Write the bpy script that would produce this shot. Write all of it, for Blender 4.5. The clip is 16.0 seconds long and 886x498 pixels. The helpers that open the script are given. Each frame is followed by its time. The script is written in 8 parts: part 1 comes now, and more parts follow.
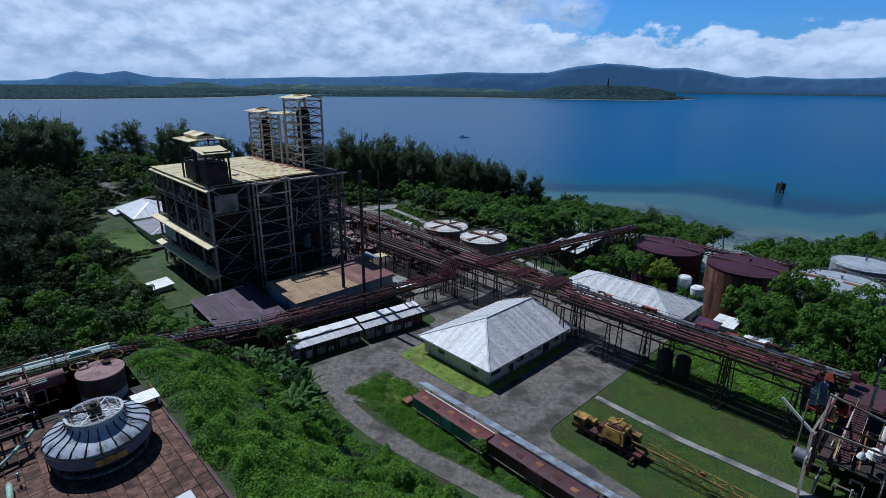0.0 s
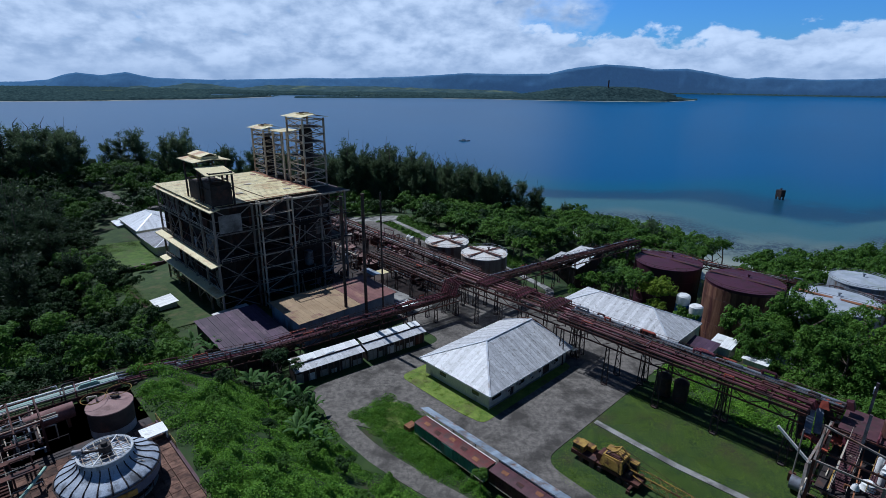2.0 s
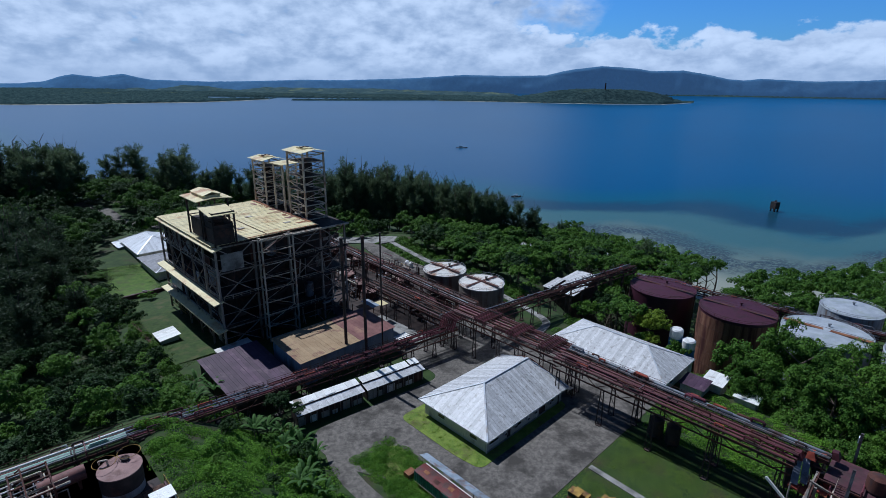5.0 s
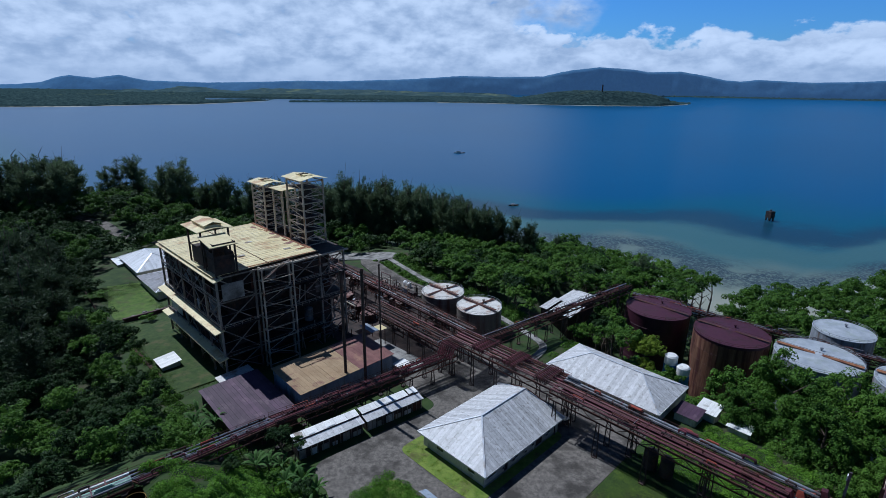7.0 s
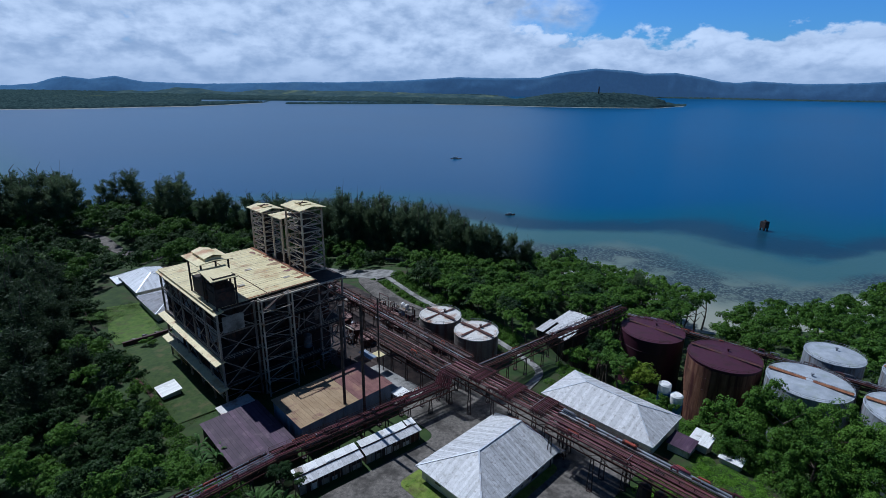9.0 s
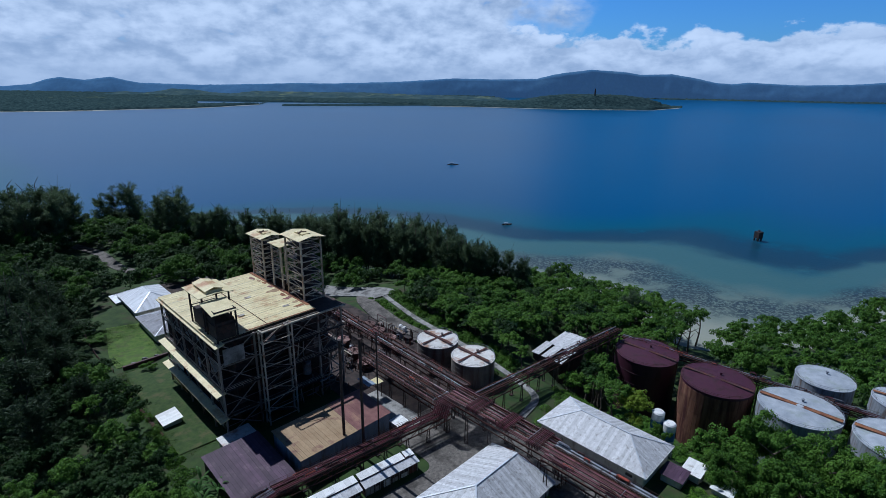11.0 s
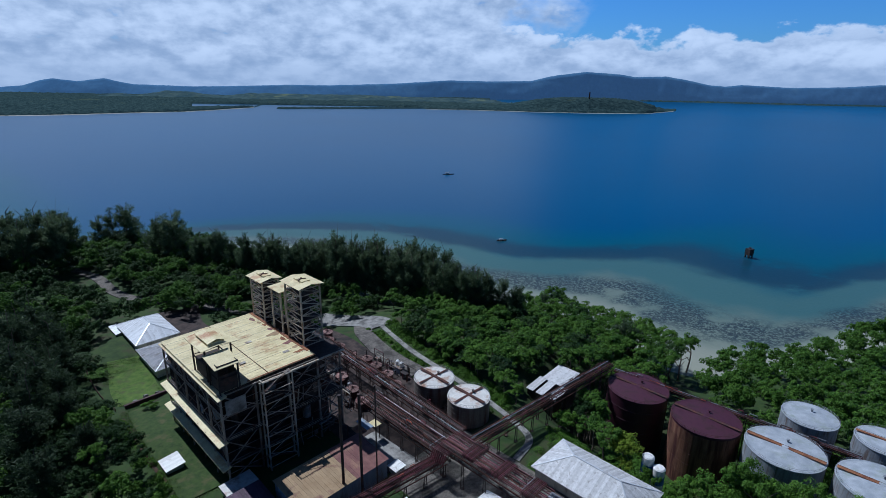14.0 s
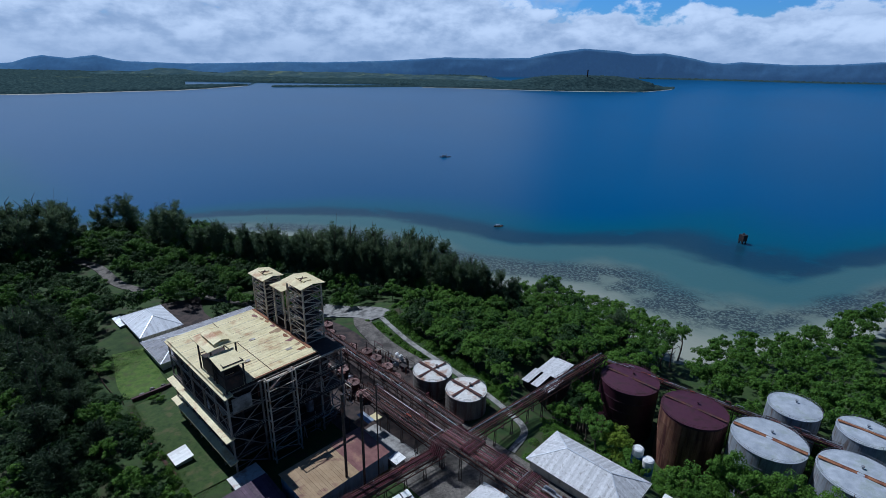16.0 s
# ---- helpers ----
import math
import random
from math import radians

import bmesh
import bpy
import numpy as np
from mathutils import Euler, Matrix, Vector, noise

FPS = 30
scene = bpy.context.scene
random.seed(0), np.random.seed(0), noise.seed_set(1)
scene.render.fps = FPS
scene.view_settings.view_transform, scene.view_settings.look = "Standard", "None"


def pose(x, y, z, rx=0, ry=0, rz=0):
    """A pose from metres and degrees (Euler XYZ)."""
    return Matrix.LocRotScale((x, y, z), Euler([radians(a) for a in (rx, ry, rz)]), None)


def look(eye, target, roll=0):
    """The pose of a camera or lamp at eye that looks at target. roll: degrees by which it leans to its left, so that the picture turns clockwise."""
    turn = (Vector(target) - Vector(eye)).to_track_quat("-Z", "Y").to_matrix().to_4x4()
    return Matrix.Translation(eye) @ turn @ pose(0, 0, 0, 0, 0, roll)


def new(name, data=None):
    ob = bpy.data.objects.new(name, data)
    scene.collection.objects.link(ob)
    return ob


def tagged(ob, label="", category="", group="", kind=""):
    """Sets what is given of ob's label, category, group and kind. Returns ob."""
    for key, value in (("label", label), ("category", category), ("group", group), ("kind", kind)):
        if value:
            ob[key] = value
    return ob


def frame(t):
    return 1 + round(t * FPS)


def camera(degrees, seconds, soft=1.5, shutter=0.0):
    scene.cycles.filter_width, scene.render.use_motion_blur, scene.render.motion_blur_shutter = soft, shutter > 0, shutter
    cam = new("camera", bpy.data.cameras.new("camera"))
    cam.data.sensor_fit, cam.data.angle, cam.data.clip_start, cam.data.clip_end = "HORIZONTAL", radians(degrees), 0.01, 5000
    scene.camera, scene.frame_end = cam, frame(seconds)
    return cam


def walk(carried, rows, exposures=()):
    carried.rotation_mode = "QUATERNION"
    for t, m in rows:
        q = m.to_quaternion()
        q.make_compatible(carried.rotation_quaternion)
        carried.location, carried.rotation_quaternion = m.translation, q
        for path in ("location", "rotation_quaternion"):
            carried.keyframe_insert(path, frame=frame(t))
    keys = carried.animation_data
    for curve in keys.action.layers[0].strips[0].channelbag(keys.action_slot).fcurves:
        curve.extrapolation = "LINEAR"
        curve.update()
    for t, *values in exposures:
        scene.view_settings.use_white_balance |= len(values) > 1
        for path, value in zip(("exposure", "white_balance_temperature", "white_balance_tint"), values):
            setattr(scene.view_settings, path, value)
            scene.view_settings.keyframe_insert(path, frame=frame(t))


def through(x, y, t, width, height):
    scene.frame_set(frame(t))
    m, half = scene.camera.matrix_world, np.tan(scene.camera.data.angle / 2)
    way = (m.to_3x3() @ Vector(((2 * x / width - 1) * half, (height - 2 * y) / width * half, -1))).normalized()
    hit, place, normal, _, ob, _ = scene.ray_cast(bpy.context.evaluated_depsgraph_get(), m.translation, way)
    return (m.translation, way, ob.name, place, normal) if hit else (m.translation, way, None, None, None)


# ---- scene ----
cam = camera(80.8, 16.0, soft=0.5)
PATH = [
    (0, (1.555, -1.572, 60.993), (1.529, 0.329, 60.373), 0.70),
    (0.5, (1.479, -1.529, 61.951), (1.452, 0.372, 61.331), 0.70),
    (1, (1.410, -1.503, 63.330), (1.382, 0.399, 62.710), 0.70),
    (1.5, (1.347, -1.483, 64.906), (1.320, 0.419, 64.288), 0.70),
    (2, (1.289, -1.461, 66.561), (1.261, 0.441, 65.942), 0.70),
    (2.5, (1.232, -1.430, 68.240), (1.205, 0.472, 67.621), 0.70),
    (3, (1.176, -1.385, 69.934), (1.151, 0.517, 69.316), 0.70),
    (3.5, (1.120, -1.324, 71.656), (1.096, 0.578, 71.038), 0.71),
    (4, (1.063, -1.245, 73.427), (1.041, 0.657, 72.810), 0.71),
    (6.5, (0.751, -0.603, 83.540), (0.739, 1.299, 82.923), 0.74),
    (7, (0.683, -0.442, 85.815), (0.674, 1.460, 85.198), 0.75),
    (7.5, (0.612, -0.278, 88.146), (0.606, 1.624, 87.529), 0.76),
    (8, (0.540, -0.113, 90.520), (0.537, 1.789, 89.902), 0.77),
    (8.5, (0.467, 0.047, 92.922), (0.466, 1.950, 92.305), 0.78),
    (9, (0.391, 0.200, 95.346), (0.394, 2.103, 94.729), 0.79),
    (11.5, (-0.017, 0.795, 107.878), (0.001, 2.698, 107.261), 0.86),
    (12, (-0.109, 0.880, 110.539), (-0.088, 2.782, 109.923), 0.88),
    (12.5, (-0.207, 0.960, 113.277), (-0.182, 2.862, 112.661), 0.90),
    (13, (-0.312, 1.041, 116.094), (-0.284, 2.943, 115.478), 0.92),
    (13.5, (-0.427, 1.130, 118.983), (-0.396, 3.032, 118.366), 0.94),
    (14, (-0.554, 1.237, 121.928), (-0.520, 3.140, 121.311), 0.96),
    (14.5, (-0.696, 1.375, 124.905), (-0.659, 3.277, 124.288), 0.99),
    (15, (-0.856, 1.557, 127.885), (-0.816, 3.459, 127.267), 1.01),
    (15.5, (-1.038, 1.802, 130.840), (-0.995, 3.704, 130.222), 1.04),
    (15.8, (-1.116, 1.892, 132.621), (-1.073, 3.794, 132.003), 1.04),
    (15.9, (-1.142, 1.922, 133.214), (-1.099, 3.824, 132.597), 1.04),
    (16, (-1.171, -0.338, 130.417), (-1.124, 1.537, 129.722), 1.00),
]
walk(cam, [(t, look(eye, target, roll)) for t, eye, target, roll in PATH], [(0.0, -0.44, 5300, 10.0), (16.0, -0.54, 5200, 10.0)])

# ---- light ----
SUN_AZ = (-0.731, 0.682)
SUN_EL = radians(54)
world = bpy.data.worlds.new("world")
scene.world = world
world.use_nodes = True


def build_sky(nt):
    N, L = nt.nodes, nt.links
    N.clear()
    out = N.new("ShaderNodeOutputWorld")
    bg = N.new("ShaderNodeBackground")
    sky = N.new("ShaderNodeTexSky")
    sky.sky_type, sky.sun_disc = "NISHITA", False
    sky.sun_elevation = SUN_EL
    sky.sun_rotation = math.atan2(SUN_AZ[0], SUN_AZ[1])
    sky.air_density, sky.dust_density, sky.ozone_density = 1.0, 0.6, 2.0
    co = N.new("ShaderNodeTexCoord")
    sep = N.new("ShaderNodeSeparateXYZ")
    L.new(co.outputs["Generated"], sep.inputs[0])

    def m(op, a, b=None, c=None, clamp=False):
        n = N.new("ShaderNodeMath")
        n.operation, n.use_clamp = op, clamp
        for k, x in enumerate((a, b, c)):
            if x is None:
                continue
            if isinstance(x, (int, float)):
                n.inputs[k].default_value = x
            else:
                L.new(x, n.inputs[k])
        return n.outputs[0]

    def ramp(x, lo, hi):
        n = N.new("ShaderNodeMapRange")
        n.interpolation_type = "SMOOTHSTEP"
        L.new(x, n.inputs[0])
        n.inputs[1].default_value, n.inputs[2].default_value = lo, hi
        return n.outputs[0]

    x, y, z = sep.outputs
    az = m("ARCTAN2", x, y)
    el = m("ARCSINE", z)
    # cloud space: long in azimuth, layered by height
    cb = N.new("ShaderNodeCombineXYZ")
    L.new(m("MULTIPLY", az, 14.0), cb.inputs[0])
    L.new(m("MULTIPLY", m("POWER", m("MAXIMUM", m("ADD", el, 0.05), 0.0), 0.85), 22.0), cb.inputs[1])

    def noise_tex(scale, detail, rough, vec, dist=0.0):
        n = N.new("ShaderNodeTexNoise")
        n.inputs["Scale"].default_value, n.inputs["Detail"].default_value = scale, detail
        n.inputs["Roughness"].default_value, n.inputs["Distortion"].default_value = rough, dist
        L.new(vec, n.inputs["Vector"])
        return n.outputs["Fac"]

    big = noise_tex(0.75, 8, 0.52, cb.outputs[0], 0.2)
    fine = noise_tex(2.6, 7, 0.55, cb.outputs[0], 0.1)
    mixed = m("ADD", m("MULTIPLY", big, 0.75), m("MULTIPLY", fine, 0.25))
    # overcast sheet to the west, clear above a cumulus bank to the east
    west = ramp(m("ADD", az, m("MULTIPLY", m("SUBTRACT", big, 0.5), 0.35)), 0.24, 0.13)
    bank_top = m("ADD", m("MULTIPLY", m("SUBTRACT", big, 0.5), 0.12), m("ADD", 0.079, m("MULTIPLY", m("SUBTRACT", fine, 0.5), 0.05)))
    bank = ramp(m("SUBTRACT", bank_top, el), -0.004, 0.012)
    sheet = m("MULTIPLY", m("MULTIPLY", west, ramp(az, -1.75, -1.15)), ramp(mixed, 0.24, 0.42))
    bank_c = m("MULTIPLY", bank, ramp(mixed, 0.20, 0.32))
    cover = m("MULTIPLY", m("MAXIMUM", sheet, bank_c, clamp=True), ramp(el, 0.34, 0.17))
    # bright tops, grey bellies
    cb2 = N.new("ShaderNodeVectorMath")
    cb2.operation = "ADD"
    L.new(cb.outputs[0], cb2.inputs[0])
    cb2.inputs[1].default_value = (0.05, -0.55, 0.0)
    above = noise_tex(0.75, 8, 0.52, cb2.outputs[0], 0.2)
    lit = ramp(m("ADD", m("MULTIPLY", m("SUBTRACT", big, above), 1.6), m("MULTIPLY", m("SUBTRACT", fine, 0.5), 0.8)), -0.46, 0.40)
    crest = m("MULTIPLY", ramp(m("SUBTRACT", bank_top, el), 0.042, 0.006), m("SUBTRACT", 1.0, west))
    lowgrey = ramp(el, 0.0, 0.05)
    lit2 = m("MAXIMUM", m("MULTIPLY", lit, m("ADD", 0.5, m("MULTIPLY", lowgrey, 0.5))), m("MULTIPLY", crest, m("ADD", 0.55, m("MULTIPLY", lit, 0.45))))
    col = N.new("ShaderNodeMix")
    col.data_type = "RGBA"
    L.new(lit2, col.inputs[0])
    col.inputs[6].default_value, col.inputs[7].default_value = (10.2, 12.9, 17.0, 1), (20.4, 22.6, 25.6, 1)
    tint = N.new("ShaderNodeMix")
    tint.data_type, tint.blend_type = "RGBA", "MULTIPLY"
    tint.inputs[0].default_value = 1.0
    L.new(sky.outputs[0], tint.inputs[6])
    tone = N.new("ShaderNodeMix")
    tone.data_type = "RGBA"
    L.new(m("MAXIMUM", ramp(el, 0.13, 0.34), ramp(m("ABSOLUTE", az), 1.1, 1.7)), tone.inputs[0])
    tone.inputs[6].default_value, tone.inputs[7].default_value = (1.0, 1.95, 3.2, 1), (0.46, 0.72, 0.98, 1)
    L.new(tone.outputs[2], tint.inputs[7])
    mix = N.new("ShaderNodeMix")
    mix.data_type = "RGBA"
    L.new(cover, mix.inputs[0])
    L.new(tint.outputs[2], mix.inputs[6])
    L.new(col.outputs[2], mix.inputs[7])
    L.new(mix.outputs[2], bg.inputs[0])
    bg.inputs[1].default_value = 0.0425
    L.new(bg.outputs[0], out.inputs[0])


build_sky(world.node_tree)
sun_data = bpy.data.lights.new("sun", "SUN")
sun_data.energy, sun_data.angle, sun_data.color = 5.0, radians(0.53), (1.0, 0.95, 0.87)
sun = new("sun", sun_data)
sun.matrix_world = look((0, 0, 200), (-SUN_AZ[0] * math.cos(SUN_EL) * 100, -SUN_AZ[1] * math.cos(SUN_EL) * 100, 200 - 100 * math.sin(SUN_EL)))

# ---- materials ----


def surface(name, c1, c2, scale=0.5, rough=0.7, metal=0.0, stain=None, stain_scale=0.25, stain_amount=0.5, streak=1.0, bump=0.15, fine=6.0, each=0.12, spec=0.4, crack=0.0):
    """A weathered surface: two tones, finer grain, stains (stretched upright by streak) and a tone of its own for each piece."""
    mat = bpy.data.materials.new(name)
    mat.use_nodes = True
    N, L = mat.node_tree.nodes, mat.node_tree.links
    bsdf = N["Principled BSDF"]
    geo = N.new("ShaderNodeNewGeometry")

    def tex(sc, detail, stretch):
        mp = N.new("ShaderNodeMapping")
        mp.inputs["Scale"].default_value = (1, 1, stretch)
        L.new(geo.outputs["Position"], mp.inputs[0])
        n = N.new("ShaderNodeTexNoise")
        n.inputs["Scale"].default_value, n.inputs["Detail"].default_value, n.inputs["Roughness"].default_value = sc, detail, 0.62
        L.new(mp.outputs[0], n.inputs[0])
        return n.outputs["Fac"]

    def rng(x, lo, hi, to0=0.0, to1=1.0):
        n = N.new("ShaderNodeMapRange")
        L.new(x, n.inputs[0])
        n.inputs[1].default_value, n.inputs[2].default_value, n.inputs[3].default_value, n.inputs[4].default_value = lo, hi, to0, to1
        return n.outputs[0]

    def mix(fac, a, b, blend="MIX"):
        n = N.new("ShaderNodeMix")
        n.data_type, n.blend_type = "RGBA", blend
        for slot, x in ((0, fac), (6, a), (7, b)):
            if isinstance(x, (int, float)):
                n.inputs[slot].default_value = x
            elif isinstance(x, tuple):
                n.inputs[slot].default_value = (*x, 1)
            else:
                L.new(x, n.inputs[slot])
        return n.outputs[2]

    base = mix(rng(tex(scale, 5, streak), 0.33, 0.67), c1, c2)
    grain = tex(fine, 4, streak)
    if stain:
        mask = rng(tex(stain_scale, 7, streak), 0.62 - 0.3 * stain_amount, 0.72 - 0.2 * stain_amount)
        base = mix(mask, base, stain)
    if crack:
        vo = N.new("ShaderNodeTexVoronoi")
        vo.feature = "DISTANCE_TO_EDGE"
        vo.inputs["Scale"].default_value = crack
        wv = N.new("ShaderNodeMixRGB")
        wv.blend_type = "LINEAR_LIGHT"
        wv.inputs[0].default_value = 0.9
        wn = N.new("ShaderNodeTexNoise")
        wn.inputs["Scale"].default_value, wn.inputs["Detail"].default_value = 0.4, 4
        L.new(geo.outputs["Position"], wn.inputs[0])
        L.new(geo.outputs["Position"], wv.inputs[1])
        L.new(wn.outputs["Color"], wv.inputs[2])
        L.new(wv.outputs[0], vo.inputs["Vector"])
        base = mix(rng(vo.outputs["Distance"], 0.004, 0.016, 0.3, 0.0), base, (0.02, 0.025, 0.012))
    tone = N.new("ShaderNodeCombineColor")
    g = rng(grain, 0.25, 0.75, 0.8, 1.2)
    for k in range(3):
        L.new(g, tone.inputs[k])
    base = mix(1.0, base, tone.outputs[0], "MULTIPLY")
    if each:
        info = N.new("ShaderNodeObjectInfo")
        tone2 = N.new("ShaderNodeCombineColor")
        r = rng(info.outputs["Random"], 0, 1, 1 - each, 1 + each)
        for k in range(3):
            L.new(r, tone2.inputs[k])
        base = mix(1.0, base, tone2.outputs[0], "MULTIPLY")
    L.new(base, bsdf.inputs["Base Color"])
    L.new(rng(grain, 0.3, 0.7, max(0.05, rough - 0.12), min(1.0, rough + 0.12)), bsdf.inputs["Roughness"])
    bsdf.inputs["Metallic"].default_value = metal
    bsdf.inputs["Specular IOR Level"].default_value = spec
    if bump:
        b = N.new("ShaderNodeBump")
        b.inputs["Strength"].default_value, b.inputs["Distance"].default_value = bump, 0.05
        L.new(grain, b.inputs["Height"])
        L.new(b.outputs[0], bsdf.inputs["Normal"])
    return mat


def leaf_surface(name, dark, light, through=0.34, scale=0.25, rough=0.55):
    """Leaves: tone by clump and by leaf, light passing through."""
    mat = bpy.data.materials.new(name)
    mat.use_nodes = True
    N, L = mat.node_tree.nodes, mat.node_tree.links
    bsdf, out = N["Principled BSDF"], N["Material Output"]
    geo = N.new("ShaderNodeNewGeometry")
    n = N.new("ShaderNodeTexNoise")
    n.inputs["Scale"].default_value, n.inputs["Detail"].default_value = scale, 5
    L.new(geo.outputs["Position"], n.inputs[0])
    info = N.new("ShaderNodeObjectInfo")
    s = N.new("ShaderNodeMath")
    s.operation = "MULTIPLY_ADD"
    L.new(geo.outputs["Random Per Island"], s.inputs[0])
    s.inputs[1].default_value = 0.45
    L.new(n.outputs["Fac"], s.inputs[2])
    s2 = N.new("ShaderNodeMath")
    s2.operation = "MULTIPLY_ADD"
    L.new(info.outputs["Random"], s2.inputs[0])
    s2.inputs[1].default_value = 0.35
    L.new(s.outputs[0], s2.inputs[2])
    r = N.new("ShaderNodeMapRange")
    L.new(s2.outputs[0], r.inputs[0])
    r.inputs[1].default_value, r.inputs[2].default_value = 0.5, 1.25
    mx = N.new("ShaderNodeMix")
    mx.data_type = "RGBA"
    L.new(r.outputs[0], mx.inputs[0])
    mx.inputs[6].default_value, mx.inputs[7].default_value = (*dark, 1), (*light, 1)
    L.new(mx.outputs[2], bsdf.inputs["Base Color"])
    bsdf.inputs["Roughness"].default_value = rough
    bsdf.inputs["Specular IOR Level"].default_value = 0.12
    tr = N.new("ShaderNodeBsdfTranslucent")
    L.new(mx.outputs[2], tr.inputs[0])
    sh = N.new("ShaderNodeMixShader")
    sh.inputs[0].default_value = through
    L.new(bsdf.outputs[0], sh.inputs[1])
    L.new(tr.outputs[0], sh.inputs[2])
    L.new(sh.outputs[0], out.inputs[0])
    return mat


M_CREAM = surface("cream_roof_sheet", (0.65, 0.55, 0.29), (0.80, 0.70, 0.41), 0.35, 0.55, stain=(0.42, 0.20, 0.08), stain_scale=0.10, stain_amount=0.24, each=0.07)
M_WHITE_ROOF = surface("weathered_white_roof", (0.48, 0.48, 0.49), (0.64, 0.64, 0.65), 0.9, 0.5, stain=(0.34, 0.33, 0.32), stain_scale=1.1, stain_amount=0.26, each=0.17)
M_DIRTY_ROOF = surface("dirty_streaked_roof", (0.30, 0.27, 0.23), (0.48, 0.44, 0.38), 0.9, 0.6, stain=(0.16, 0.09, 0.05), stain_scale=0.5, stain_amount=0.42, each=0.35)
M_ZINC = surface("zinc_sheet", (0.55, 0.58, 0.62), (0.72, 0.75, 0.79), 0.5, 0.42, metal=0.25, stain=(0.40, 0.36, 0.33), stain_scale=0.25, stain_amount=0.25)
M_WHITE = surface("white_paint", (0.72, 0.72, 0.70), (0.82, 0.82, 0.80), 0.6, 0.55, stain=(0.45, 0.42, 0.38), stain_scale=0.4, stain_amount=0.2, streak=0.3)
M_WALL = surface("cream_render_wall", (0.55, 0.53, 0.46), (0.66, 0.64, 0.57), 0.6, 0.85, stain=(0.30, 0.28, 0.24), stain_scale=0.5, stain_amount=0.3, streak=0.25)
M_BLUEWALL = surface("pale_blue_wall", (0.22, 0.28, 0.36), (0.32, 0.38, 0.46), 0.5, 0.8, stain=(0.18, 0.17, 0.16), stain_scale=0.4, stain_amount=0.4, streak=0.25)
M_ORANGE = surface("rusty_tan_roof", (0.29, 0.190, 0.100), (0.395, 0.280, 0.158), 0.25, 0.75, stain=(0.19, 0.09, 0.07), stain_scale=0.2, stain_amount=0.3, each=0.08)
M_PURPLE = surface("dark_maroon_roof", (0.050, 0.025, 0.048), (0.082, 0.042, 0.074), 0.4, 0.65, stain=(0.12, 0.075, 0.10), stain_scale=0.3, stain_amount=0.22, each=0.25)
M_RUST = surface("rusted_steel", (0.055, 0.020, 0.016), (0.115, 0.045, 0.032), 0.7, 0.85, stain=(0.05, 0.03, 0.03), stain_scale=0.5, stain_amount=0.4, streak=0.4)
M_RUSTBRIGHT = surface("orange_rust", (0.19, 0.075, 0.035), (0.31, 0.14, 0.065), 0.7, 0.85, stain=(0.14, 0.05, 0.03), stain_scale=0.5, stain_amount=0.4)
M_REDPIPE = surface("oxide_red_pipe", (0.078, 0.017, 0.027), (0.165, 0.042, 0.056), 0.5, 0.55, stain=(0.045, 0.012, 0.017), stain_scale=0.25, stain_amount=0.45, each=0.5)
M_GREYPIPE = surface("grey_clad_pipe", (0.17, 0.19, 0.22), (0.29, 0.31, 0.35), 0.5, 0.5, metal=0.2, stain=(0.10, 0.065, 0.06), stain_scale=0.3, stain_amount=0.45, each=0.25)
M_STEEL = surface("grey_painted_steel", (0.175, 0.158, 0.142), (0.31, 0.285, 0.26), 0.5, 0.7, stain=(0.15, 0.075, 0.05), stain_scale=0.5, stain_amount=0.45, streak=0.5, each=0.25)
M_FRAME = surface("weathered_pale_frame", (0.185, 0.160, 0.140), (0.335, 0.305, 0.270), 0.5, 0.65, stain=(0.10, 0.045, 0.03), stain_scale=0.5, stain_amount=0.42, streak=0.4, each=0.3)
M_PALE = surface("pale_painted_steel", (0.40, 0.35, 0.28), (0.58, 0.52, 0.42), 0.5, 0.6, stain=(0.28, 0.16, 0.09), stain_scale=0.6, stain_amount=0.36, streak=0.5, each=0.15)
# sooty steel; also the dark put in for shade in interiors and open bays
M_DARK = surface("dark_sooty_shaded_steel", (0.022, 0.018, 0.018), (0.055, 0.042, 0.04), 0.6, 0.8, stain=(0.09, 0.045, 0.035), stain_scale=0.4, stain_amount=0.3)
M_CONC = surface("old_concrete", (0.20, 0.195, 0.185), (0.32, 0.31, 0.29), 0.4, 0.9, stain=(0.11, 0.105, 0.10), stain_scale=0.25, stain_amount=0.5, each=0.15)
M_TANKDARK = surface("maroon_tank_paint", (0.050, 0.013, 0.028), (0.082, 0.024, 0.043), 0.3, 0.55, stain=(0.045, 0.016, 0.022), stain_scale=0.3, stain_amount=0.4, streak=0.3, each=0.05)
M_TANKGREY = surface("pale_tank_plate", (0.20, 0.22, 0.25), (0.34, 0.365, 0.40), 0.6, 0.55, stain=(0.16, 0.13, 0.12), stain_scale=0.7, stain_amount=0.4, streak=0.12, each=0.05)
M_RUSTPLATE = surface("streaked_rust_plate", (0.120, 0.045, 0.028), (0.235, 0.125, 0.080), 0.7, 0.8, stain=(0.070, 0.022, 0.020), stain_scale=0.55, stain_amount=0.5, streak=0.1, each=0.25)
M_TANKTOP = surface("weathered_tank_roof", (0.55, 0.53, 0.49), (0.70, 0.68, 0.64), 0.4, 0.55, stain=(0.36, 0.20, 0.12), stain_scale=0.22, stain_amount=0.38, each=0.05)
